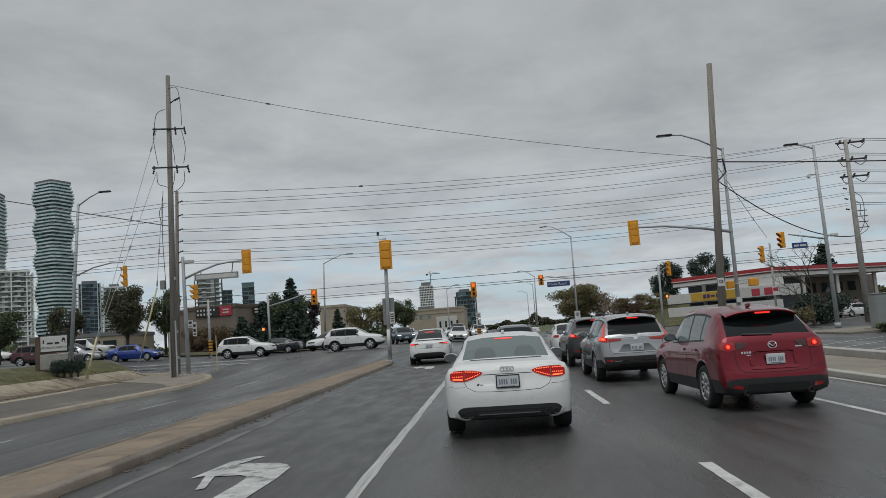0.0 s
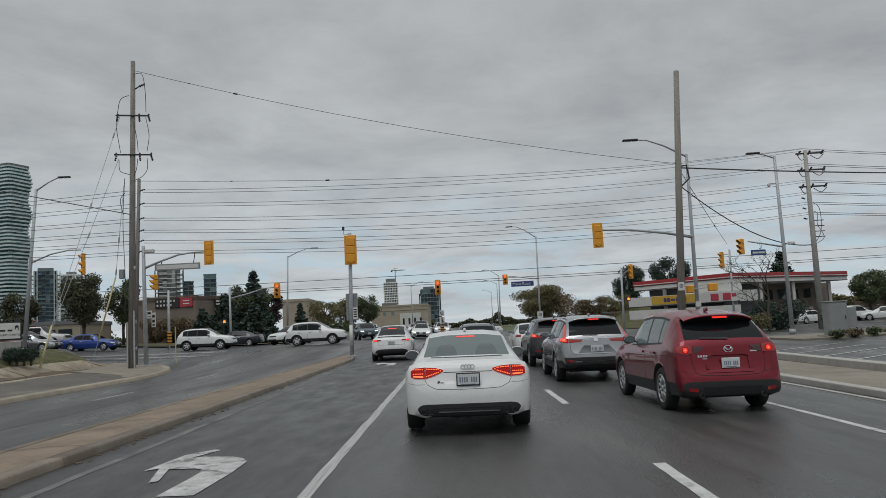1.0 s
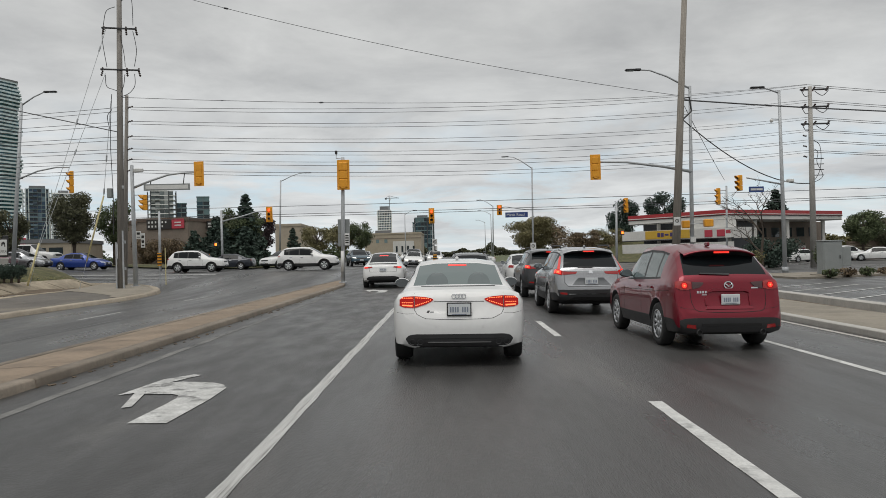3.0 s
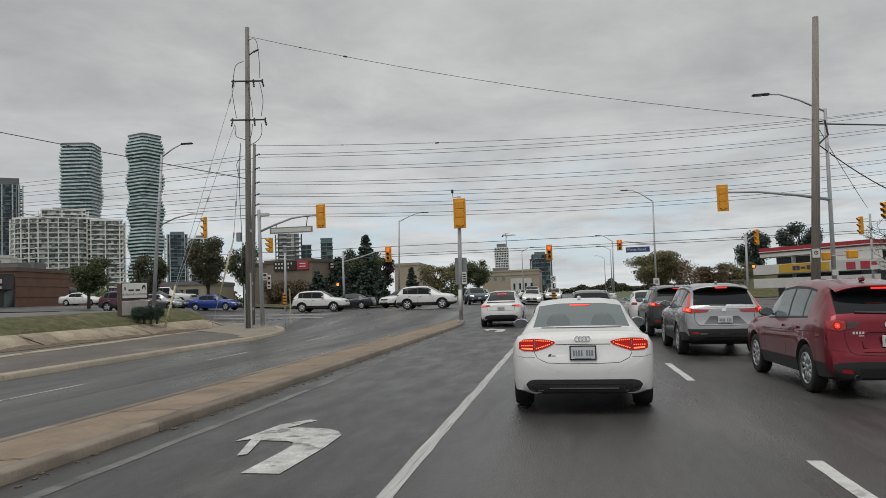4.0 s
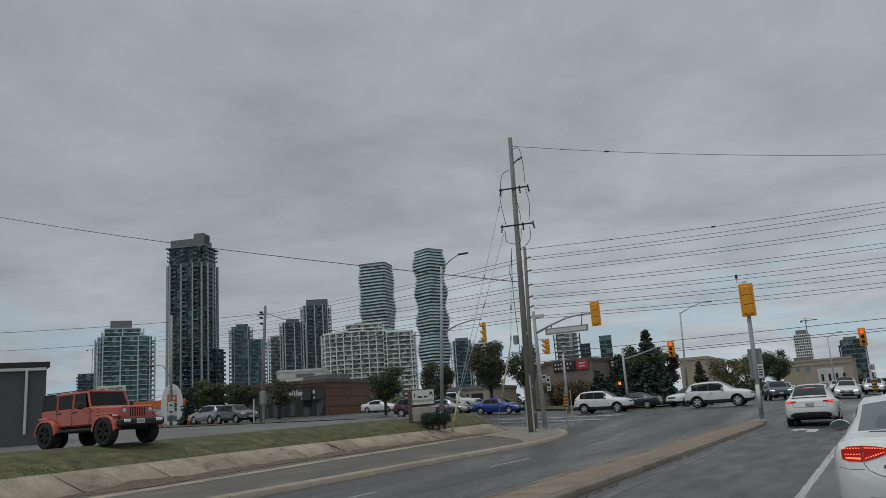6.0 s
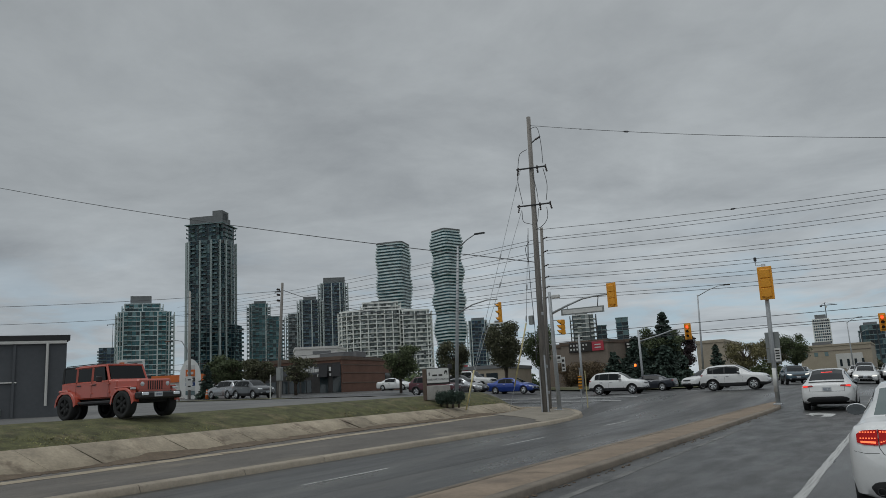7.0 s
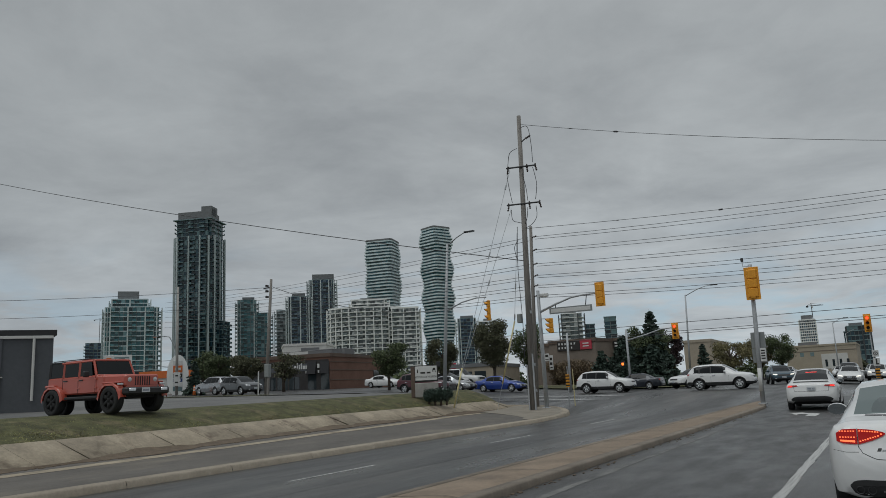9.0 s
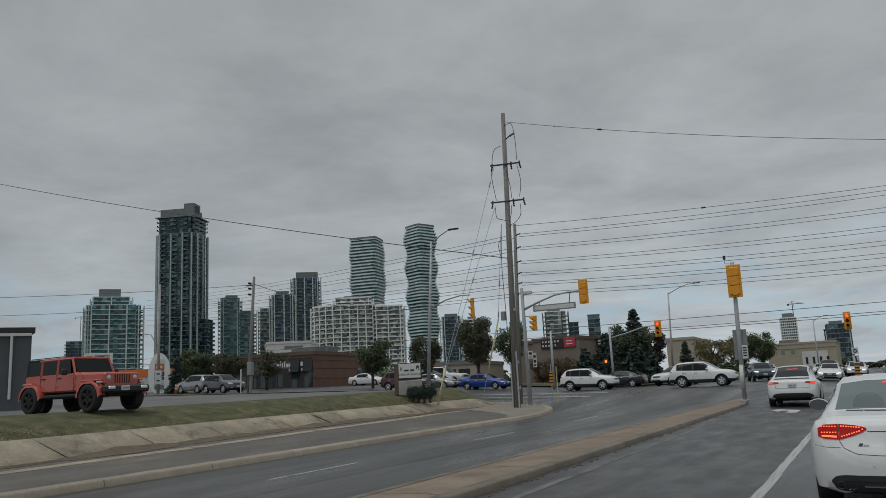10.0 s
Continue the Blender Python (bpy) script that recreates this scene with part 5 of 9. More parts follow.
def wavy(cx, cy, h, floors, r, amp, period, turn, label):
    """A tower of rounded square floors whose size swells and shrinks with height."""
    ob = thing("wavy_tower", pose(cx, cy, 0), label, "tower", "distant towers")
    panes, slabs = bmesh.new(), bmesh.new()
    fh = h / floors
    n = 44

    def pt(t, s, z):
        k = r * s * (1 + amp * math.cos(2 * math.pi * (h - 13 - z) / period))
        k *= (abs(math.cos(t)) ** 9 + abs(math.sin(t)) ** 9) ** (-1 / 9)
        x, y = math.cos(t) * k, math.sin(t) * k
        a = radians(turn + 4 * math.sin(z / period * 3))
        return (x * math.cos(a) - y * math.sin(a), x * math.sin(a) + y * math.cos(a), z)
    for f in range(floors + 1):
        z = f * fh
        lo = [slabs.verts.new(pt(2 * math.pi * i / n, 1.0, z)) for i in range(n)]
        hi = [slabs.verts.new(v.co + Vector((0, 0, 1.55))) for v in lo]
        slabs.faces.new(hi), slabs.faces.new(lo[::-1])
        for i in range(n):
            slabs.faces.new((lo[i], lo[(i + 1) % n], hi[(i + 1) % n], hi[i]))
        if f < floors:
            for i in range(n):
                t0, t1 = 2 * math.pi * (i + 0.03) / n, 2 * math.pi * (i + 0.97) / n
                panes.faces.new([panes.verts.new(p) for p in (pt(t0, 0.93, z + 0.5), pt(t1, 0.93, z + 0.5), pt(t1, 0.93, z + fh), pt(t0, 0.93, z + fh))])
    part("roof_edge", ring_roof([pt(2 * math.pi * i / n, 1.02, h + 1.5) for i in range(n)]), M["roof_grey"], ob)
    tagged(part("floor_slab", slabs, M["balcony_edge"], ob), kind="stuff")
    tagged(part("window_pane", panes, M["aqua_glass"], ob), kind="stuff")


wavy(-454.4, 659, 156, 46, 15.3, 0.045, 33, 12, "aqua glass tower with rippling white balcony edges")
wavy(-396, 672.7, 164, 50, 12.8, 0.095, 29.5, 73, "slim aqua glass tower with rippling white balcony edges")


# ---- vehicles ----
from mathutils.bvhtree import BVHTree

WHEELS = {}


def wheel_meshes(r, width, style, rim_mat):
    key = (r, width, style)
    if key in WHEELS:
        return WHEELS[key]
    h = width / 2
    bm = bmesh.new()
    lathe(bm, [(r * 0.64, -h * 0.9), (r * 0.80, -h), (r * 0.93, -h * 0.97), (r, -h * 0.72), (r, h * 0.72), (r * 0.93, h * 0.97), (r * 0.80, h), (r * 0.64, h * 0.9)], 32)
    tyre = finish(bm, 35)
    bm = bmesh.new()
    lathe(bm, [(r * 0.66, h * 0.95), (r * 0.63, h * 0.93), (r * 0.60, h * 0.55), (r * 0.58, -h * 0.8), (0.02, -h * 0.8)], 32)
    drum = finish(bm, 35)
    bm = bmesh.new()
    n = {"five": 5, "ten": 10, "multi": 8, "six": 6}[style]
    for k in range(n):
        m = pose(0, 0, 0, 360 / n * k)
        w = r * (0.17 if n == 5 else 0.085 if n > 6 else 0.13)
        a = [(h * 0.80, -w, r * 0.10), (h * 0.80, w, r * 0.10), (h * 0.90, w * 0.8, r * 0.64), (h * 0.90, -w * 0.8, r * 0.64)]
        top = [bm.verts.new(m @ Vector(p)) for p in a]
        low = [bm.verts.new(m @ Vector((p[0] - 0.05, p[1] * 1.25, p[2]))) for p in a]
        bm.faces.new(top)
        for i in range(4):
            bm.faces.new((low[i], low[(i + 1) % 4], top[(i + 1) % 4], top[i]))
    lathe(bm, [(r * 0.16, h * 0.60), (r * 0.16, h * 0.84), (r * 0.10, h * 0.90), (0.004, h * 0.92)], 16)
    lathe(bm, [(r * 0.60, h * 0.80), (r * 0.62, h * 0.96), (r * 0.665, h * 0.97), (r * 0.67, h * 0.85)], 32)
    spokes = finish(bm, 35)
    tyre.materials.append(M["tyre"]), drum.materials.append(M["under"]), spokes.materials.append(rim_mat)
    WHEELS[key] = (tyre, drum, spokes)
    return WHEELS[key]


def add_wheel(parent, x, y, r, width, style, rim_mat):
    t, d, s = wheel_meshes(r, width, style, rim_mat)
    side = 0 if x > 0 else 180
    w = part("wheel", t, M["tyre"], parent, m=pose(x, y, r, 0, 0, side))
    part("brake_drum", d, M["under"], w)
    part("rim", s, rim_mat, w)


def interp(keys, u):
    if u <= keys[0][0]:
        return keys[0][1:]
    for a, b in zip(keys, keys[1:]):
        if u <= b[0]:
            t = (u - a[0]) / (b[0] - a[0])
            return [lerp(p, q, t) for p, q in zip(a[1:], b[1:])]
    return keys[-1][1:]


class Car:
    """A vehicle lofted through cross-sections; +Y is forward, 0 is the rear bumper."""

    def __init__(self, name, m, keys, axles, r, label, paint_mat, glass, rear_glass, front_glass, sides, cladding=None, wheel="five", rim="rim", tw=0.225, group="cars", category="car", glass_mat="car_glass"):
        self.keys, self.L = keys, keys[-1][0]
        self.ob = thing(name, m, label, category, group)
        us = {k[0] for k in keys}
        us |= {i * 0.1 for i in range(int(self.L / 0.1) + 1)}
        ra = r * 1.13
        for a in axles:
            us |= {a + ra * math.cos(math.pi * k / 10) for k in range(11)}
        for a, b in (rear_glass, front_glass, *sides):
            us |= {a, b}
        us = sorted(u for u in us if 0 <= u <= self.L)
        clean = [us[0]]
        for u in us[1:]:
            if u - clean[-1] > 0.012:
                clean.append(u)
        us = clean
        rows = []
        for u in us:
            zb, zl, zt, w, wb, wr = interp(keys, u)
            gh = zt - zl
            p6, p9 = (wb, zl), (wr, zt - min(0.10, 0.28 * gh))
            arch = 0.0
            for a in axles:
                d = abs(u - a)
                if d < ra:
                    arch = max(arch, r + math.sqrt(ra * ra - d * d))
            z2 = max(zb + 0.05, arch)
            z3 = max(zb + 0.30 * (zl - zb), z2 + 0.035)
            z4 = max(zb + 0.60 * (zl - zb), z3 + 0.03)
            z5 = max(zb + 0.86 * (zl - zb), z4 + 0.02)
            bul = 1.012 if arch else 1.0
            ring = [(0, max(zb, arch - 0.04)), (0.78 * w, max(zb, arch - 0.04)), (0.965 * w * bul, z2), (w * bul, z3), (w * 1.002, z4), (w * 0.985, z5), p6]
            ring += [(lerp(p6[0], p9[0], t), lerp(p6[1], p9[1], t)) for t in (0.07, 0.5, 0.92)]
            ring[8] = (ring[8][0] + 0.012 * min(1, gh * 3), ring[8][1])
            ring += [p9, (wr * 0.90, zt - min(0.035, 0.1 * gh)), (wr * 0.5, zt), (0, zt + 0.004)]
            rows.append((u, ring))
        n = len(rows[0][1])
        full = []
        for u, ring in rows:
            pts = [(-x, u, z) for x, z in ring[::-1]][:-1] + [(x, u, z) for x, z in ring]
            full.append(pts)
        # groups of faces
        bms = {}

        def put(key, quad):
            bm = bms.setdefault(key, bmesh.new())
            bm.faces.new([bm.verts.new(p) for p in quad])
        cols = len(full[0])
        mid = n - 1

        def ringno(c):
            return abs(c - mid)
        for (u0, _), (u1, _), a, b in zip(rows, rows[1:], full, full[1:]):
            uc = (u0 + u1) / 2
            for c in range(cols - 1):
                i = min(ringno(c), ringno(c + 1))
                quad = (a[c], a[c + 1], b[c + 1], b[c])
                left = c < mid
                key = "body"
                if i in (7, 8):
                    if sides[0][0] < uc < sides[-1][1]:
                        key = ("trim", left)
                    for k, (s0, s1) in enumerate(sides):
                        if s0 < uc < s1:
                            key = ("side", k, left)
                elif i in (6, 9) and any(s0 - 0.05 < uc < s1 + 0.05 for s0, s1 in sides):
                    key = ("trim", left)
                elif i >= 11:
                    if rear_glass[0] < uc < rear_glass[1]:
                        key = "rear"
                    elif front_glass[0] < uc < front_glass[1]:
                        key = "front"
                elif cladding and i in (1, 2) and uc > 0.0:
                    key = "cladding"
                elif i == 0:
                    key = "under"
                put(key, quad)
        # end caps
        for pts, u in ((full[0], 0), (full[-1], 1)):
            bm = bms["body"]
            c = Vector((0, pts[0][1] + (-0.006 if u == 0 else 0.006), sum(p[2] for p in pts) / len(pts)))
            for p, q in zip(pts, pts[1:]):
                if (Vector(p) - Vector(q)).length > 1e-5:
                    try:
                        bm.faces.new([bm.verts.new(v) for v in ((p, q, c) if u else (q, p, c))])
                    except ValueError:
                        pass
        self.full = full
        whole = bmesh.new()
        for k, bm in bms.items():
            bmesh.ops.remove_doubles(bm, verts=bm.verts, dist=0.0008)
            bmesh.ops.recalc_face_normals(bm, faces=bm.faces)
            me = bpy.data.meshes.new("tmp")
            bm.to_mesh(me)
            whole.from_mesh(me)
            bpy.data.meshes.remove(me)
        self.bvh = BVHTree.FromBMesh(whole)
        whole.free()
        gm = M[glass_mat]
        for k, bm in bms.items():
            if k == "body":
                self.body = part("body", bm, paint_mat, self.ob, smooth=38)
            elif k == "under":
                part("underbody", bm, M["under"], self.ob)
            elif k[0] == "trim":
                part("window_trim", bm, M["black_trim"], self.ob, smooth=40)
            elif k == "cladding":
                part("cladding", bm, M["black_trim"], self.ob, "black plastic cladding", smooth=40)
            elif k == "rear":
                part("rear_window", bm, M[glass], self.ob, smooth=40)
            elif k == "front":
                part("windshield", bm, gm, self.ob, smooth=40)
            else:
                part("side_window", bm, gm, self.ob, smooth=40)
        tr = [interp(keys, a)[3] for a in axles]
        for a, w in zip(axles, tr):
            for s in (1, -1):
                add_wheel(self.ob, s * (w - tw / 2 - 0.002), a, r, tw, wheel, M[rim])
        # dark inner box behind the wheels
        part("wheel_well", nbox(2 * min(tr) - 0.5, self.L * 0.86, 0.4, 0, self.L / 2, 0.46), M["under"], self.ob)

    def hit(self, way, a, b):
        if way == "rear":
            o, d = Vector((a, -3, b)), Vector((0, 1, 0))
        elif way == "front":
            o, d = Vector((a, self.L + 3, b)), Vector((0, -1, 0))
        elif way == "top":
            o, d = Vector((a, b, 4)), Vector((0, 0, -1))
        else:
            s = 1 if way == "right" else -1
            o, d = Vector((3 * s, a, b)), Vector((-s, 0, 0))
        p, nrm, _, _ = self.bvh.ray_cast(o, d)
        if p is not None and way in ("left", "right") and p.x * o.x <= 0:
            p = None
        return p, d

    def band(self, name, way, lo, hi, material, side=1, **k):
        """A panel between a lower and an upper edge line, each given as (x, z) knots."""
        def edge(line, x):
            for (x0, z0), (x1, z1) in zip(line, line[1:]):
                if x <= x1:
                    return lerp(z0, z1, max(0.0, (x - x0) / (x1 - x0)))
            return line[-1][1]
        x0, x1 = lo[0][0], lo[-1][0]

        def at(u, v):
            x = lerp(x0, x1, u)
            return Vector((side * x, lerp(edge(lo, x), edge(hi, x), v)))
        return self.patch(name, way, at, material, **k)

    def patch(self, name, way, corners, material, n=(6, 3), off=0.006, thick=0.03, parent=None, label=""):
        """A thin panel that lies on the body's surface within four corners."""
        bm = bmesh.new()
        nx, ny = n
        c = None if callable(corners) else [Vector(p) for p in corners]
        outer, inner = [], []
        for j in range(ny + 1):
            r0, r1 = [], []
            for i in range(nx + 1):
                s, t = i / nx, j / ny
                q = c[0].lerp(c[1], s).lerp(c[3].lerp(c[2], s), t) if c else corners(s, t)
                p, d = self.hit(way, q.x, q.y)
                if p is None:
                    bm.free()
                    return None
                r0.append(bm.verts.new(p - d * off))
                r1.append(bm.verts.new(p + d * thick))
            outer.append(r0), inner.append(r1)
        for j in range(ny):
            for i in range(nx):
                bm.faces.new((outer[j][i], outer[j][i + 1], outer[j + 1][i + 1], outer[j + 1][i]))
        edge_o = outer[0] + [r[-1] for r in outer[1:]] + outer[-1][-2::-1] + [r[0] for r in outer[-2:0:-1]]
        edge_i = inner[0] + [r[-1] for r in inner[1:]] + inner[-1][-2::-1] + [r[0] for r in inner[-2:0:-1]]
        for k in range(len(edge_o)):
            bm.faces.new((edge_i[k], edge_i[(k + 1) % len(edge_i)], edge_o[(k + 1) % len(edge_o)], edge_o[k]))
        for v in [v for v in bm.verts if not v.link_faces]:
            bm.verts.remove(v)
        bmesh.ops.recalc_face_normals(bm, faces=bm.faces)
        return part(name, bm, material, parent or self.ob, label, smooth=35)

    def both(self, name, way, corners, material, **k):
        a = self.patch(name, way, corners, material, **k)
        b = self.patch(name, way, [(-x, z) for x, z in corners], material, **k)
        return a, b

    def seam(self, way, pts, w=0.008):
        """A dark gap line along the surface."""
        for a, b in zip(pts, pts[1:]):
            a, b = Vector(a), Vector(b)
            d = (b - a).normalized()
            nn = Vector((-d.y, d.x)) * w / 2
            self.patch("panel_gap", way, [a - nn, b - nn, b + nn, a + nn], M["under"], n=(5, 1), off=0.0015, thick=0.004)

    def number_plate(self, way, x, z, frame_mat="black_trim", w=0.305, h=0.155):
        s = -1 if way == "rear" else 1
        ys = [self.hit(way, x + a, z + b)[0] for a in (-w / 2, 0, w / 2) for b in (-h / 2, h / 2)]
        ys = [p.y for p in ys if p is not None]
        y = (min(ys) if s < 0 else max(ys)) + s * 0.012
        f = part("number_plate", nbox(w, 0.02, h, x, y, z, bevel=0.004), M[frame_mat], self.ob)
        part("plate_face", nbox(w - 0.034, 0.006, h - 0.034, x, y + s * 0.011, z), M["plate"], f)
        for k in range(8):
            if k != 4:
                part("plate_bar", nbox(0.020, 0.004, h * 0.40, x - 0.112 + k * 0.032, y + s * 0.015, z - 0.004), M["plate_text"], f)
        part("plate_bar", nbox(w * 0.6, 0.004, 0.010, x, y + s * 0.015, z - h / 2 + 0.022), M["plate_text"], f)

    def mirror(self, u, z, paint_mat):
        for s in (1, -1):
            p, d = self.hit("right" if s > 0 else "left", u, z)
            if p is None:
                continue
            bm = bmesh.new()
            bmesh.ops.create_uvsphere(bm, u_segments=12, v_segments=8, radius=0.5, matrix=pose(p.x + s * 0.13, u, z + 0.05) @ Matrix.Diagonal((0.25, 0.13, 0.16, 1)))
            mo = part("door_mirror", bm, paint_mat, self.ob, smooth=60)
            bm = bmesh.new()
            lathe(bm, [(0.001, 0.004), (0.48, 0.004), (0.5, 0.0), (0.5, -0.02)], 18, "Z", pose(p.x + s * 0.132, u - 0.064, z + 0.05, 90) @ Matrix.Diagonal((0.23, 0.148, 1, 1)))
            part("mirror_glass", bm, M["mirror"], mo)
            part("mirror_arm", nbox(0.12, 0.05, 0.03, p.x + s * 0.03, u, z + 0.01, bevel=0.01), M["black_trim"], mo)

    def doors(self, us, z0, z1):
        for way in ("left", "right"):
            for u in us:
                self.seam(way, [(u, z0), (u, z1)])
            self.seam(way, [(min(us), z0), (max(us), z0)])

    def handles(self, us, z, material):
        for way in ("left", "right"):
            for u in us:
                self.patch("door_handle", way, [(u - 0.1, z - 0.016), (u + 0.1, z - 0.016), (u + 0.1, z + 0.016), (u - 0.1, z + 0.016)], material, n=(4, 1), off=0.03, thick=0.0)

    def exhausts(self, xs, z, y=0.06, r=0.042):
        for x in xs:
            bm = bmesh.new()
            lathe(bm, [(r * 0.8, 0.12), (r * 0.82, 0.0), (r, -0.004), (r * 1.02, 0.14)], 16, "Z", pose(x, y, z, -90))
            tip = part("exhaust_tip", bm, M["rim_dark"], self.ob, smooth=40)
            # near-black disc closes the pipe in place of its dark hollow
            bm = bmesh.new()
            lathe(bm, [(0.001, 0.02), (r * 0.81, 0.02)], 16, "Z", pose(x, y, z, -90))
            part("exhaust_bore", bm, M["under"], tip)


SEDAN = [(0.00, 0.34, 0.54, 0.60, 0.48, 0.46, 0.40), (0.03, 0.285, 0.62, 0.68, 0.66, 0.64, 0.56), (0.07, 0.265, 0.68, 0.74, 0.755, 0.73, 0.65), (0.12, 0.26, 0.80, 0.86, 0.82, 0.79, 0.70), (0.16, 0.258, 0.915, 0.98, 0.85, 0.805, 0.71), (0.21, 0.256, 0.955, 1.027, 0.868, 0.815, 0.715), (0.30, 0.254, 0.962, 1.03, 0.888, 0.825, 0.71), (0.48, 0.25, 0.965, 1.02, 0.905, 0.83, 0.70), (0.78, 0.24, 0.955, 1.06, 0.912, 0.825, 0.715), (1.1, 0.22, 0.95, 1.235, 0.915, 0.825, 0.665), (1.45, 0.21, 0.945, 1.375, 0.915, 0.83, 0.63), (1.75, 0.20, 0.94, 1.42, 0.915, 0.83, 0.625), (2.15, 0.20, 0.93, 1.43, 0.915, 0.83, 0.625), (2.65, 0.20, 0.92, 1.405, 0.915, 0.83, 0.625), (3.05, 0.20, 0.91, 1.22, 0.915, 0.83, 0.63), (3.45, 0.20, 0.895, 0.985, 0.912, 0.825, 0.70), (3.9, 0.21, 0.83, 0.90, 0.905, 0.81, 0.68), (4.3, 0.23, 0.73, 0.79, 0.87, 0.78, 0.64), (4.58, 0.26, 0.62, 0.68, 0.78, 0.71, 0.58), (4.70, 0.38, 0.52, 0.55, 0.58, 0.54, 0.46)]
SUV = [(0.00, 0.46, 0.60, 0.65, 0.48, 0.46, 0.40), (0.04, 0.38, 0.68, 0.74, 0.70, 0.67, 0.60), (0.09, 0.35, 0.76, 0.83, 0.785, 0.76, 0.69), (0.13, 0.34, 0.95, 1.01, 0.815, 0.785, 0.72), (0.18, 0.33, 1.07, 1.13, 0.84, 0.795, 0.725), (0.27, 0.32, 1.09, 1.245, 0.868, 0.81, 0.70), (0.36, 0.31, 1.10, 1.36, 0.888, 0.825, 0.68), (0.55, 0.30, 1.105, 1.54, 0.912, 0.845, 0.635), (0.75, 0.29, 1.10, 1.605, 0.92, 0.85, 0.655), (1.3, 0.27, 1.075, 1.645, 0.92, 0.855, 0.65), (1.9, 0.26, 1.055, 1.65, 0.92, 0.855, 0.65), (2.5, 0.26, 1.04, 1.615, 0.92, 0.855, 0.65), (2.95, 0.26, 1.03, 1.40, 0.92, 0.85, 0.68), (3.4, 0.26, 1.02, 1.105, 0.915, 0.845, 0.73), (3.85, 0.27, 0.995, 1.065, 0.91, 0.825, 0.71), (4.22, 0.29, 0.93, 0.995, 0.88, 0.79, 0.67), (4.40, 0.31, 0.83, 0.90, 0.82, 0.74, 0.62), (4.50, 0.36, 0.72, 0.78, 0.72, 0.66, 0.56), (4.56, 0.42, 0.58, 0.63, 0.58, 0.54, 0.46)]
CROSS = [(0.00, 0.40, 0.50, 0.55, 0.66, 0.64, 0.56), (0.03, 0.30, 0.56, 0.62, 0.80, 0.78, 0.70), (0.07, 0.27, 0.62, 0.70, 0.86, 0.84, 0.76), (0.12, 0.26, 0.78, 0.86, 0.885, 0.86, 0.79), (0.155, 0.255, 0.96, 1.05, 0.895, 0.862, 0.79), (0.20, 0.25, 1.06, 1.155, 0.905, 0.868, 0.785), (0.30, 0.245, 1.10, 1.27, 0.915, 0.873, 0.765), (0.45, 0.24, 1.115, 1.41, 0.922, 0.873, 0.735), (0.60, 0.235, 1.115, 1.54, 0.925, 0.872, 0.70), (0.74, 0.23, 1.11, 1.60, 0.925, 0.87, 0.69), (1.3, 0.22, 1.085, 1.665, 0.925, 0.865, 0.675), (1.9, 0.22, 1.06, 1.68, 0.925, 0.86, 0.665), (2.5, 0.22, 1.04, 1.64, 0.925, 0.86, 0.66), (2.95, 0.22, 1.03, 1.42, 0.922, 0.855, 0.68), (3.4, 0.22, 1.02, 1.105, 0.915, 0.845, 0.73), (3.85, 0.23, 0.995, 1.065, 0.91, 0.825, 0.71), (4.22, 0.25, 0.93, 0.995, 0.88, 0.79, 0.67), (4.40, 0.28, 0.83, 0.90, 0.82, 0.74, 0.62), (4.50, 0.34, 0.72, 0.78, 0.72, 0.66, 0.56), (4.55, 0.42, 0.58, 0.63, 0.58, 0.54, 0.46)]
FAST = [(0.00, 0.45, 0.60, 0.65, 0.62, 0.60, 0.52), (0.05, 0.36, 0.72, 0.78, 0.82, 0.79, 0.70), (0.12, 0.33, 0.95, 1.01, 0.88, 0.84, 0.74), (0.20, 0.32, 1.03, 1.10, 0.90, 0.84, 0.73), (0.45, 0.28, 1.05, 1.17, 0.92, 0.84, 0.70), (0.95, 0.25, 1.05, 1.43, 0.95, 0.85, 0.62), (1.5, 0.22, 1.03, 1.59, 0.96, 0.86, 0.60), (2.1, 0.20, 1.01, 1.625, 0.96, 0.86, 0.61), (2.7, 0.20, 0.98, 1.55, 0.96, 0.86, 0.63), (3.3, 0.20, 0.95, 1.20, 0.955, 0.85, 0.68), (3.75, 0.20, 0.91, 0.98, 0.94, 0.83, 0.70), (4.3, 0.23, 0.78, 0.84, 0.90, 0.80, 0.66), (4.6, 0.27, 0.62, 0.67, 0.80, 0.72, 0.58), (4.75, 0.36, 0.50, 0.54, 0.60, 0.55, 0.46)]


def stretch(keys, kl=1.0, kw=1.0, kh=1.0):
    return [(u * kl, zb, zl * kh, zt * kh, w * kw, wb * kw, wr * kw) for u, zb, zl, zt, w, wb, wr in keys]


def grounded(x, y, yaw, length):
    """The pose of a vehicle whose middle is at x, y; it leans with the ground."""
    d = Vector((-math.sin(radians(yaw)), math.cos(radians(yaw))))
    a, b = Vector((x, y)) - d * length / 2, Vector((x, y)) + d * length / 2
    za, zb = ground_z(*(a.lerp(b, 0.2))), ground_z(*(a.lerp(b, 0.8)))
    pitch = max(-1.2, min(1.2, math.degrees(math.atan2(zb - za, length * 0.6))))
    r = Vector((d.y, -d.x)) * 0.8
    m = Vector((x, y))
    zl, zr = ground_z(*(m - r)), ground_z(*(m + r))
    roll = math.degrees(math.atan2(zl - zr, 1.6))
    z0 = (za + zb) / 2 - math.tan(radians(pitch)) * length / 2
    return pose(a.x, a.y, z0 + 0.005, pitch, roll, yaw)


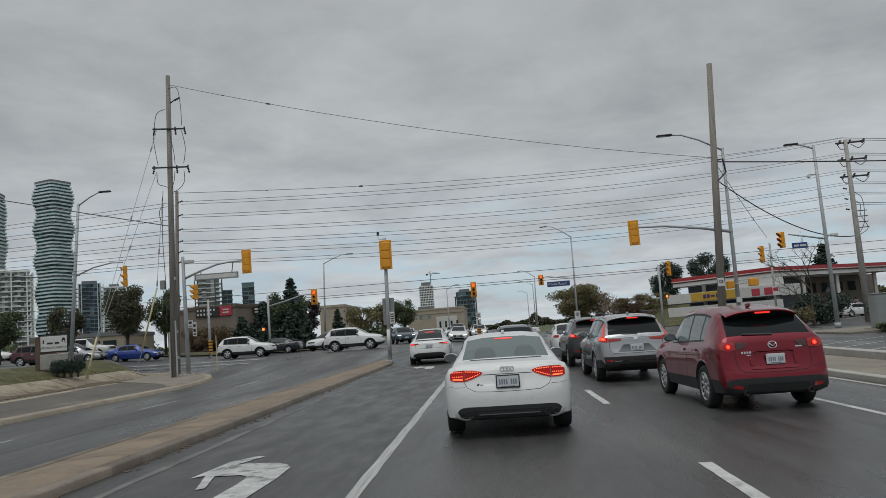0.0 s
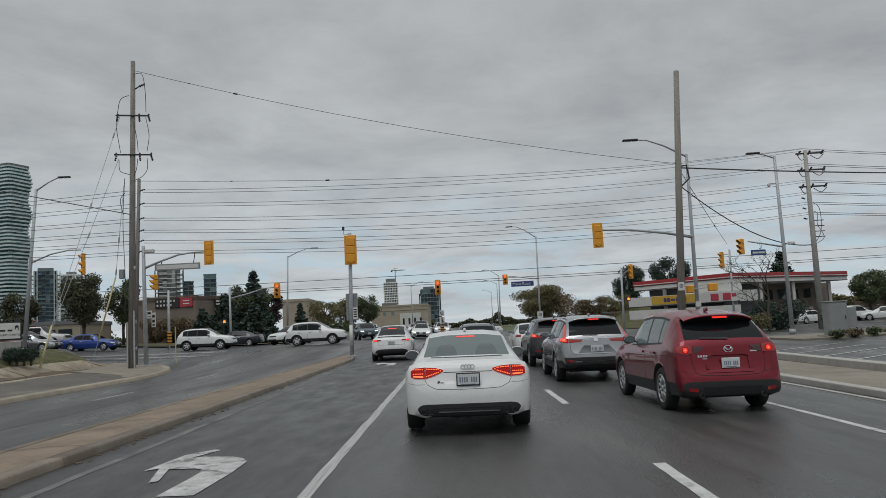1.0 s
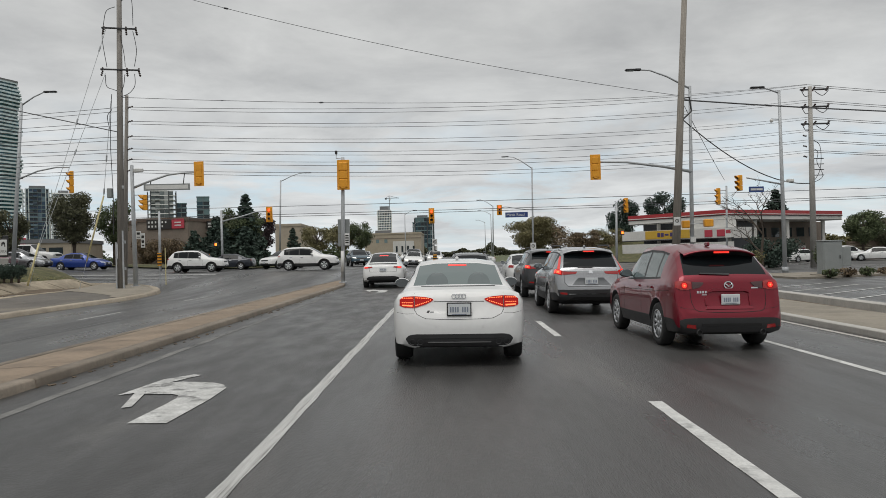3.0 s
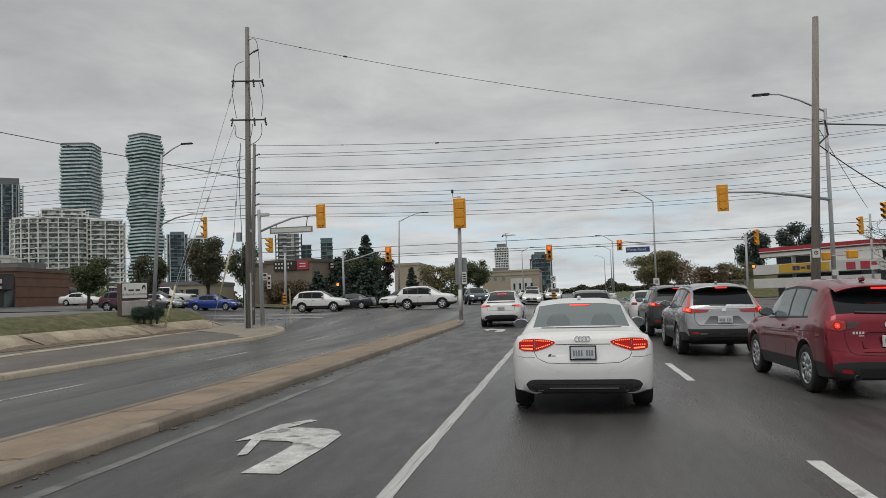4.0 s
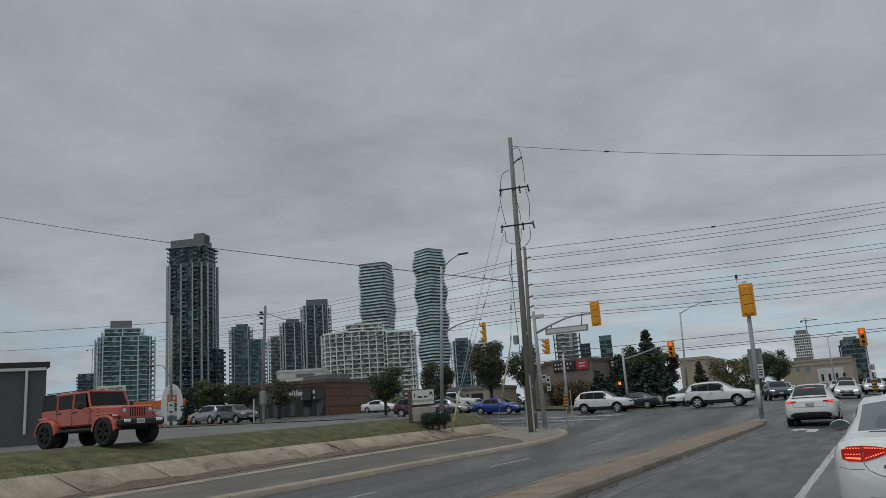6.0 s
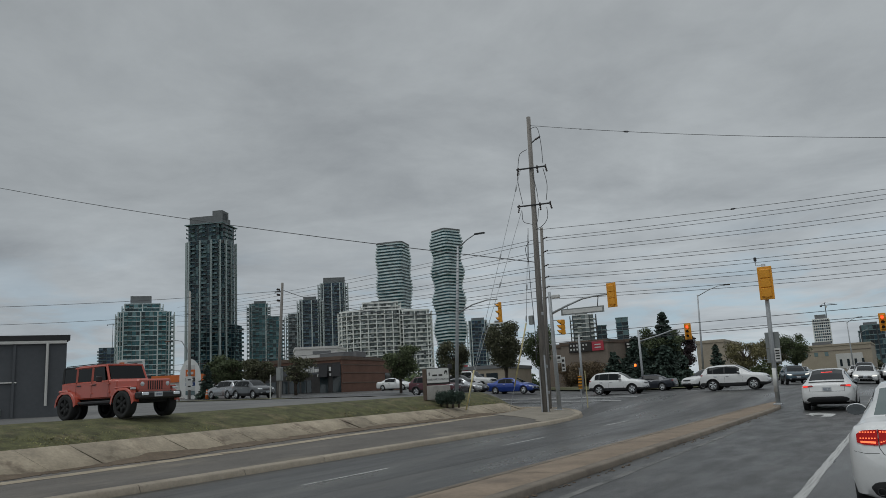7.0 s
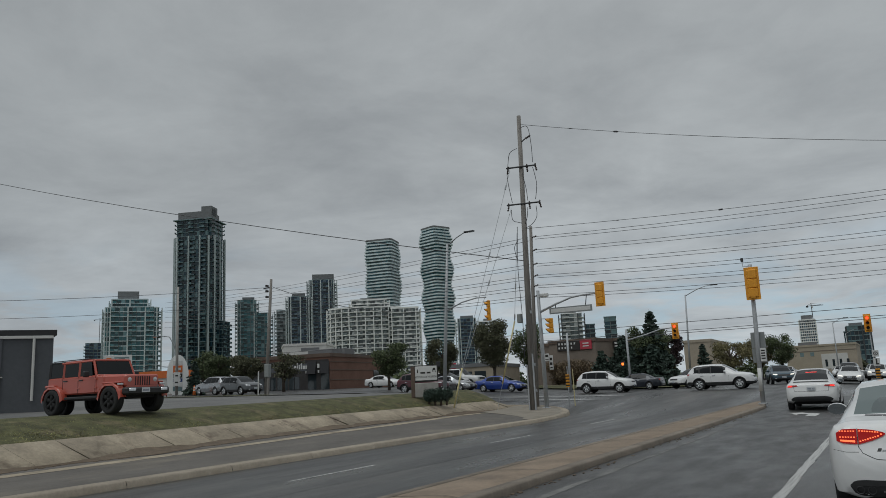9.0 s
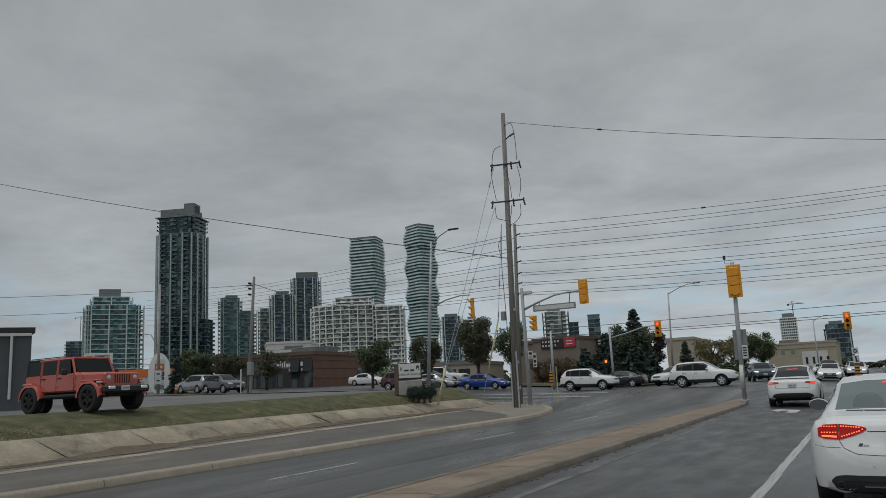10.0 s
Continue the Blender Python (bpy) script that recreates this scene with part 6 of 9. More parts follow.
M["white_paint"] = paint("white_car_paint", (0.66, 0.66, 0.65), rough=0.4)
M["red_paint"] = paint("crimson_car_paint", (0.18, 0.003, 0.015), metal=0.6, rough=0.32)
M["silver_paint"] = paint("silver_car_paint", (0.34, 0.345, 0.355), metal=0.75, rough=0.24)
M["black_paint"] = paint("black_car_paint", (0.018, 0.019, 0.021), metal=0.1, rough=0.3)
M["grey_paint"] = paint("grey_car_paint", (0.09, 0.095, 0.10), metal=0.4, rough=0.35)
M["blue_paint"] = paint("blue_car_paint", (0.022, 0.055, 0.26), metal=0.3, rough=0.35)
M["maroon_paint"] = paint("maroon_car_paint", (0.075, 0.014, 0.022), metal=0.3, rough=0.35)
M["coral_paint"] = paint("coral_car_paint", (0.42, 0.075, 0.045), rough=0.45)
M["navy_paint"] = paint("navy_car_paint", (0.02, 0.024, 0.034), metal=0.3, rough=0.35)
M["teal_paint"] = paint("teal_car_paint", (0.04, 0.075, 0.10), metal=0.3, rough=0.35)


# the white sedan in front
def white_sedan():
    c = Car("sedan", pose(0.44, 10.16, -0.005, 0, 0.9, 0), SEDAN, (1.04, 3.85), 0.325, "white four-door sedan with lit brake lights, stopped in the lane", M["white_paint"], "pale_glass", (0.80, 1.43), (2.68, 3.42), ((1.30, 2.02), (2.08, 2.82)), group="cars waiting", tw=0.245)
    # lamps: an outer part on the wing and an inner part on the lid
    for s in (1, -1):
        f = lambda pts: [(s * x, z) for x, z in pts]
        lo = c.band("tail_lamp", "rear", [(0.605, 0.795), (0.74, 0.802), (0.80, 0.825)], [(0.605, 0.948), (0.74, 0.942), (0.80, 0.905)], M["tail_lit"], side=s, n=(10, 4), off=0.010, label="red tail lamp, lit")
        li = c.band("tail_lamp", "rear", [(0.345, 0.896), (0.37, 0.876), (0.46, 0.835), (0.595, 0.795)], [(0.345, 0.905), (0.37, 0.918), (0.46, 0.938), (0.595, 0.948)], M["tail_lit"], side=s, n=(14, 4), off=0.010, label="red tail lamp, lit")
        c.patch("brake_bar", "rear", f([(0.625, 0.812), (0.765, 0.822), (0.765, 0.838), (0.625, 0.832)]), M["tail_led"], n=(6, 1), off=0.014, thick=0.01, parent=lo)
        for k in range(6):
            x = 0.625 + k * 0.026
            for z in (0.858, 0.918):
                c.patch("led", "rear", f([(x, z), (x + 0.014, z), (x + 0.014, z + 0.012), (x, z + 0.012)]), M["tail_led"], n=(1, 1), off=0.015, thick=0.01, parent=lo)
        for k in range(8):
            x = 0.405 + k * 0.0235
            for z in (0.910 + k * 0.0016, 0.872 - k * 0.0075):
                c.patch("led", "rear", f([(x, z), (x + 0.014, z), (x + 0.014, z + 0.012), (x, z + 0.012)]), M["tail_led"], n=(1, 1), off=0.015, thick=0.01, parent=li)
        c.patch("led", "rear", f([(0.375, 0.890), (0.389, 0.890), (0.389, 0.902), (0.375, 0.902)]), M["tail_led"], n=(1, 1), off=0.015, thick=0.01, parent=li)
        c.seam("rear", f([(0.600, 0.985), (0.600, 0.77), (0.565, 0.71), (0.49, 0.672), (0.44, 0.652), (0.25, 0.643), (0.0, 0.640)]), 0.006)
        c.seam("rear", f([(0.84, 0.735), (0.72, 0.715), (0.60, 0.718)]), 0.004)
        c.patch("bumper_sensor", "rear", f([(0.30, 0.535), (0.325, 0.535), (0.325, 0.56), (0.30, 0.56)]), M["white_paint"], n=(1, 1), off=0.004, thick=0.004)
    c.number_plate("rear", 0.0, 0.775, w=0.33, h=0.18)
    # shade of the lid's crease, drawn as a thin black strip
    c.patch("lid_crease", "rear", [(-0.34, 0.868), (0.34, 0.868), (0.34, 0.876), (-0.34, 0.876)], M["under"], n=(8, 1), off=0.002, thick=0.004)
    ring = bmesh.new()
    for k in range(4):
        x = -0.066 + k * 0.044
        p, d = c.hit("rear", x, 0.94)
        lathe(ring, [(0.026, -0.003), (0.034, -0.003), (0.034, 0.003), (0.026, 0.003)], 18, "Z", pose(p.x, p.y - 0.012, p.z, 75))
    part("badge", ring, M["chrome"], c.ob, "chrome badge")
    c.patch("model_badge", "rear", [(-0.435, 0.728), (-0.40, 0.728), (-0.39, 0.758), (-0.42, 0.758)], M["black_trim"], n=(2, 1), off=0.004, thick=0.004)
    c.patch("model_badge", "rear", [(-0.39, 0.728), (-0.34, 0.728), (-0.34, 0.745), (-0.385, 0.745)], M["grey_paint"], n=(2, 1), off=0.004, thick=0.004)
    c.band("diffuser", "rear", [(-0.715, 0.375), (-0.70, 0.33), (-0.66, 0.30), (-0.60, 0.285), (0.60, 0.285), (0.66, 0.30), (0.70, 0.33), (0.715, 0.375)], [(-0.715, 0.39), (-0.70, 0.415), (-0.66, 0.437), (-0.58, 0.448), (0.58, 0.448), (0.66, 0.437), (0.70, 0.415), (0.715, 0.39)], M["black_trim"], n=(40, 4), off=0.006, label="black lower bumper insert")
    c.patch("diffuser_strip", "rear", [(-0.42, 0.333), (0.42, 0.333), (0.42, 0.346), (-0.42, 0.346)], M["chrome"], n=(10, 1), off=0.014, thick=0.01)
    c.patch("diffuser_edge", "rear", [(-0.60, 0.385), (0.60, 0.385), (0.60, 0.392), (-0.60, 0.392)], M["under"], n=(10, 1), off=0.010, thick=0.01)
    for x in (-0.625, -0.52, 0.52, 0.625):
        p, d = c.hit("rear", x, 0.345)
        c.exhausts((x,), 0.345, p.y - 0.012, 0.040)
    p, d = c.hit("top", 0, 1.52)
    c.patch("brake_light", "rear", [(-0.14, 1.335), (0.14, 1.335), (0.135, 1.352), (-0.135, 1.352)], M["tail_glow"], n=(6, 1), off=0.01, thick=0.01, label="lit high brake light")
    # headrest shapes laid on the pane, their dimness put into the colour
    for s in (-1, 1):
        c.band("headrest", "rear", [(s * 0.30 - 0.16, 1.085), (s * 0.30 + 0.16, 1.085)], [(s * 0.30 + u, z) for u, z in ((-0.16, 1.12), (-0.14, 1.17), (-0.11, 1.205), (-0.06, 1.235), (0.06, 1.235), (0.11, 1.205), (0.14, 1.17), (0.16, 1.12))], M["seat_shade"], n=(14, 3), off=0.0015, thick=0.004, label="dim headrest shape drawn on the rear glass")
    c.patch("window_frame", "rear", [(-0.53, 1.049), (0.53, 1.049), (0.525, 1.060), (-0.525, 1.060)], M["black_trim"], n=(10, 1), off=0.004, thick=0.01)
    bm = nbox(0.05, 0.14, 0.05, 0, 1.72, 1.445, bevel=0.015)
    part("antenna", bm, M["white_paint"], c.ob)
    c.mirror(2.86, 0.98, M["white_paint"])
    c.doors((1.25, 2.05, 3.10), 0.30, 0.92)
    c.handles((1.5, 2.35), 0.82, M["white_paint"])


def spoiler(c, paint_mat, hw=0.60):
    """The roof's overhanging rear edge, with the high brake light under it."""
    bm = bmesh.new()
    rows = []
    for i in range(15):
        x = -hw + 2 * hw * i / 14
        k = 1 - abs(x / hw) ** 3.5
        d = 0.05 * (1 - k)
        back = 0.33 + 0.10 * (x / hw) ** 2
        rows.append([(x, 0.95, 1.622 - d), (x, 0.72, 1.610 - d), (x, back + 0.06, 1.576 - d * 1.4), (x, back, 1.560 - d * 1.6), (x, back + 0.015, 1.542 - d * 1.6), (x, back + 0.17, 1.515 - d * 1.6)])
    sheet(bm, rows)
    sp = part("roof_spoiler", bm, paint_mat, c.ob, smooth=50)
    # black sheet for the lip's dark underside and its shadow on the glass
    bm = bmesh.new()
    sheet(bm, [[(hw * 0.95 * (i / 5 - 1), 0.37 + 0.10 * ((i - 5) / 5) ** 2, 1.532 - 0.05 * abs((i - 5) / 5) ** 3.5), (hw * 0.95 * (i / 5 - 1), 0.52 + 0.06 * ((i - 5) / 5) ** 2, 1.478 - 0.05 * abs((i - 5) / 5) ** 3.5)] for i in range(11)])
    part("spoiler_lining", bm, M["black_trim"], sp, smooth=50)
    part("brake_light", nbox(0.26, 0.02, 0.026, 0, 0.352, 1.528, bevel=0.004), M["tail_glow"], c.ob, "lit high brake light")


def red_suv():
    c = Car("suv", pose(4.535, 11.46, -0.075, 0, 0.9, 1.5) @ Matrix.Diagonal((0.905, 1.0, 0.975, 1)), CROSS, (0.94, 3.64), 0.355, "crimson sport utility vehicle with lit brake lights, stopped in the lane", M["red_paint"], "car_glass", (0.225, 0.60), (2.52, 3.38), ((0.92, 1.12), (1.18, 1.80), (1.88, 2.82)), cladding=True, group="cars waiting", glass_mat="pale_glass", wheel="ten")
    arc = [math.sqrt(max(0.0, 1 - (k / 5 - 1) ** 2)) for k in range(11)]
    for s in (1, -1):
        f = lambda pts: [(s * x, z) for x, z in pts]
        t = c.band("tail_lamp", "rear", [(0.605, 0.965), (0.70, 0.945), (0.80, 0.955), (0.872, 0.985)], [(0.605, 1.075), (0.70, 1.095), (0.80, 1.09), (0.872, 1.075)], M["tail_red"], side=s, n=(12, 5), off=0.012, label="red tail lamp, lit")
        c.band("tail_lamp", "rear", [(0.40, 1.045), (0.47, 0.985), (0.59, 0.962)], [(0.40, 1.062), (0.47, 1.068), (0.59, 1.072)], M["smoke_lens"], side=s, n=(8, 3), off=0.010, label="smoked reversing lamp")
        for rr, mm, off in ((0.060, "tail_lit", 0.016), (0.040, "tail_glow", 0.020), (0.015, "tail_led", 0.024)):
            c.band("brake_bulb", "rear", [(0.725 + rr * (k / 5 - 1), 1.018 - rr * 0.92 * arc[k] - 0.001) for k in range(11)], [(0.725 + rr * (k / 5 - 1), 1.018 + rr * 0.92 * arc[k] + 0.001) for k in range(11)], M[mm], side=s, n=(10, 3), off=off, thick=0.01, parent=t)
        c.patch("reflector", "rear", f([(0.585, 0.355), (0.745, 0.375), (0.73, 0.425), (0.60, 0.415)]), M["tail_red"], n=(4, 1), off=0.016, label="red reflector")
        c.seam("rear", f([(0.60, 1.075), (0.635, 0.94), (0.625, 0.76), (0.585, 0.655), (0.52, 0.62), (0.25, 0.605), (0.0, 0.602)]), 0.009)
        c.seam("rear", f([(0.86, 0.70), (0.74, 0.665), (0.60, 0.655)]), 0.005)
    c.band("bumper", "rear", [(-0.84, 0.40), (-0.80, 0.315), (-0.70, 0.30), (0.70, 0.30), (0.80, 0.315), (0.84, 0.40)], [(-0.84, 0.485), (-0.76, 0.515), (-0.6, 0.522), (0.6, 0.522), (0.76, 0.515), (0.84, 0.485)], M["black_trim"], n=(24, 5), off=0.010, label="black plastic lower bumper")
    # groove shown by its shade alone: a near-black strip on the bumper
    c.patch("bumper_groove", "rear", [(-0.50, 0.395), (0.50, 0.395), (0.50, 0.435), (-0.50, 0.435)], M["under"], n=(10, 1), off=0.013, thick=0.01)
    # sculpted tailgate: a hood over the plate and a recess below it
    c.band("plate_hood", "rear", [(-0.36, 0.90), (-0.28, 0.925), (0.28, 0.925), (0.36, 0.90)], [(-0.36, 0.905), (-0.28, 0.968), (0.28, 0.968), (0.36, 0.905)], M["red_paint"], n=(14, 2), off=0.030)
    for s in (1, -1):
        c.band("plate_recess", "rear", [(0.34, 0.70), (0.40, 0.715)], [(0.34, 0.875), (0.40, 0.80)], M["red_paint"], side=s, n=(3, 3), off=0.016)
    c.patch("plate_recess", "rear", [(-0.40, 0.655), (0.40, 0.655), (0.38, 0.70), (-0.38, 0.70)], M["red_paint"], n=(10, 1), off=0.014)
    c.number_plate("rear", 0.02, 0.80, "plate", 0.31, 0.16)
    p, d = c.hit("rear", 0.02, 1.015)
    bm = bmesh.new()
    lathe(bm, [(0.055, -0.004), (0.072, -0.004), (0.072, 0.006), (0.055, 0.006)], 20, "Z", pose(p.x, p.y - 0.010, p.z, 78) @ Matrix.Diagonal((1.12, 0.86, 1, 1)))
    for q in (1, -1):
        tube(bm, [(p.x + q * 0.062, p.y - 0.014, p.z + 0.024), (p.x + q * 0.03, p.y - 0.018, p.z + 0.006), (p.x, p.y - 0.018, p.z - 0.022)], 0.010, 5)
    part("badge", bm, M["chrome"], c.ob, "round chrome badge")
    for k in range(4):
        c.patch("model_badge", "rear", [(-0.52 + k * 0.045, 0.895), (-0.49 + k * 0.045, 0.895), (-0.488 + k * 0.045, 0.930), (-0.518 + k * 0.045, 0.930)], M["chrome"], n=(1, 1), off=0.005, thick=0.004)
    c.patch("model_badge", "rear", [(-0.44, 0.865), (-0.36, 0.865), (-0.36, 0.877), (-0.44, 0.877)], M["chrome"], n=(3, 1), off=0.005, thick=0.004)
    c.patch("model_badge", "rear", [(0.40, 0.962), (0.52, 0.962), (0.52, 0.984), (0.40, 0.984)], M["chrome"], n=(3, 1), off=0.005, thick=0.004)
    c.patch("wiper", "rear", [(-0.44, 1.195), (0.06, 1.175), (0.06, 1.20), (-0.42, 1.212)], M["black_trim"], n=(6, 1), off=0.025, thick=0.0)
    spoiler(c, M["red_paint"], 0.615)
    for x in (-0.53, 0.53):
        p, d = c.hit("rear", x, 0.40)
        c.exhausts((x,), 0.30, p.y - 0.005, 0.045)
    part("antenna", nbox(0.05, 0.16, 0.07, 0, 0.95, 1.665, bevel=0.02), M["red_paint"], c.ob)
    c.mirror(2.72, 1.10, M["black_trim"])
    c.doors((1.14, 1.84, 2.98), 0.36, 1.03)
    c.handles((1.32, 2.05), 0.95, M["red_paint"])
    # thin dark line along each flank, apart from the door gaps
    for way in ("left", "right"):
        c.seam(way, [(0.35, 0.93), (1.2, 0.90), (2.2, 0.88), (3.2, 0.86)], 0.006)


def silver_suv(x, y, name_label, mat_name, pillar=True, rim="rim"):
    c = Car("suv", pose(x, y, ground_z(x, y) - 0.0, 0, 0.9, 0), stretch(SUV, 1.0, 1.0, 0.995), (0.96, 3.62), 0.355, name_label, M[mat_name], "car_glass", (0.20, 0.56), (2.52, 3.38), ((0.62, 0.95), (1.02, 1.72), (1.80, 2.75)), cladding=True, group="cars waiting", rim=rim)
    for q in (1, -1):
        f = lambda pts: [(q * xx, z) for xx, z in pts]
        t = c.patch("tail_lamp", "rear", f([(0.68, 0.97), (0.865, 1.0), (0.83, 1.12), (0.66, 1.07)]), M["tail_lit"], n=(6, 4), off=0.014, label="red tail lamp, lit")
        c.patch("brake_bulb", "rear", f([(0.72, 1.0), (0.85, 1.02), (0.82, 1.10), (0.72, 1.08)]), M["tail_glow"], n=(4, 3), off=0.02, thick=0.01, parent=t)
        c.patch("brake_bulb", "rear", f([(0.76, 1.025), (0.81, 1.03), (0.80, 1.075), (0.76, 1.07)]), M["tail_led"], n=(2, 2), off=0.024, thick=0.01, parent=t)
        if pillar:
            c.patch("tail_lamp", "rear", f([(0.735, 1.10), (0.79, 1.10), (0.675, 1.41), (0.645, 1.42)]), M["tail_dim"], n=(3, 8), off=0.014, label="tall red pillar lamp")
        c.patch("tail_lamp", "rear", f([(0.36, 0.995), (0.66, 0.975), (0.66, 1.055), (0.32, 1.045)]), M["tail_red"], n=(6, 2), off=0.01, label="dark red lamp on the tailgate")
        c.seam("rear", f([(0.63, 1.1), (0.64, 0.80), (0.56, 0.70), (0.0, 0.69)]), 0.009)
        c.patch("reflector", "rear", f([(0.58, 0.50), (0.74, 0.515), (0.74, 0.56), (0.58, 0.55)]), M["tail_red"], n=(4, 1), off=0.012)
    c.patch("chrome_strip", "rear", [(-0.66, 1.062), (0.66, 1.062), (0.66, 1.078), (-0.66, 1.078)], M["rim"], n=(12, 1), off=0.010)
    # plain grey panel round the plate; the tailgate is not sunk in here
    c.patch("plate_recess", "rear", [(-0.46, 0.73), (0.46, 0.73), (0.30, 0.90), (-0.30, 0.90)], M["grey_paint"], n=(8, 3), off=0.004, thick=0.01)
    c.number_plate("rear", 0.0, 0.82, "plate", 0.31, 0.16)
    c.patch("bumper", "rear", [(-0.76, 0.44), (0.76, 0.44), (0.80, 0.62), (-0.80, 0.62)], M["black_trim"], n=(16, 4), off=0.010, label="black plastic lower bumper")
    c.patch("bumper_strip", "rear", [(-0.55, 0.505), (0.55, 0.505), (0.55, 0.525), (-0.55, 0.525)], M["chrome"], n=(10, 1), off=0.014, thick=0.01)
    c.patch("badge", "rear", [(-0.05, 1.0), (0.05, 1.0), (0.04, 1.08), (-0.04, 1.08)], M["chrome"], n=(2, 2), off=0.018, thick=0.01)
    c.patch("wiper", "rear", [(-0.30, 1.15), (0.06, 1.14), (0.06, 1.16), (-0.30, 1.165)], M["black_trim"], n=(6, 1), off=0.02, thick=0.0)
    spoiler(c, M[mat_name])
    for q in (1, -1):
        part("roof_rail", ntube([(q * 0.60, 0.85, 1.62), (q * 0.60, 0.95, 1.675), (q * 0.60, 2.2, 1.685), (q * 0.60, 2.35, 1.635)], 0.02, 6), M["black_trim"], c.ob, smooth=40)
    part("antenna", nbox(0.05, 0.16, 0.07, 0, 0.95, 1.65, bevel=0.02), M[mat_name], c.ob)
    c.mirror(2.72, 1.10, M[mat_name])
    c.doors((1.0, 1.76, 2.95), 0.36, 1.03)
    c.handles((1.15, 1.95), 0.93, M["chrome"])
    return c


def fastback(x, y):
    c = Car("car", pose(x, y, ground_z(x, y) - 0.03, 0, 0.5, 1.0), FAST, (0.95, 3.84), 0.345, "white fastback car with black lower bumper, waiting to turn", M["white_paint"], "car_glass", (0.48, 1.48), (2.72, 3.72), ((1.25, 2.02), (2.1, 2.95)), group="cars waiting", rim="rim_dark")
    for q in (1, -1):
        f = lambda pts: [(q * xx, z) for xx, z in pts]
        t = c.patch("tail_lamp", "rear", f([(0.46, 0.945), (0.86, 0.91), (0.85, 1.0), (0.50, 1.0)]), M["tail_red"], n=(8, 3), off=0.012, label="red tail lamp, lit")
        c.patch("brake_bulb", "rear", f([(0.66, 0.93), (0.83, 0.925), (0.82, 0.99), (0.66, 0.99)]), M["tail_glow"], n=(4, 2), off=0.018, thick=0.01, parent=t)
        c.seam("rear", f([(0.62, 1.0), (0.60, 0.76), (0.0, 0.75)]), 0.01)
    c.band("bumper", "rear", [(-0.74, 0.44), (-0.70, 0.385), (-0.6, 0.375), (0.6, 0.375), (0.70, 0.385), (0.74, 0.44)], [(-0.74, 0.46), (-0.66, 0.53), (-0.5, 0.565), (0.5, 0.565), (0.66, 0.53), (0.74, 0.46)], M["black_trim"], n=(28, 4), off=0.008, label="black plastic lower bumper")
    c.number_plate("rear", 0.0, 0.86, "plate", 0.31, 0.16)
    c.patch("brake_light", "rear", [(-0.2, 1.47), (0.2, 1.47), (0.2, 1.495), (-0.2, 1.495)], M["tail_glow"], n=(6, 1), off=0.02, thick=0.0, label="lit high brake light")
    part("lip_spoiler", nbox(1.25, 0.10, 0.025, 0, 0.24, 1.125, bevel=0.01), M["black_trim"], c.ob)
    c.mirror(2.98, 1.05, M["white_paint"])
    c.doors((1.15, 2.06, 3.2), 0.3, 1.0)


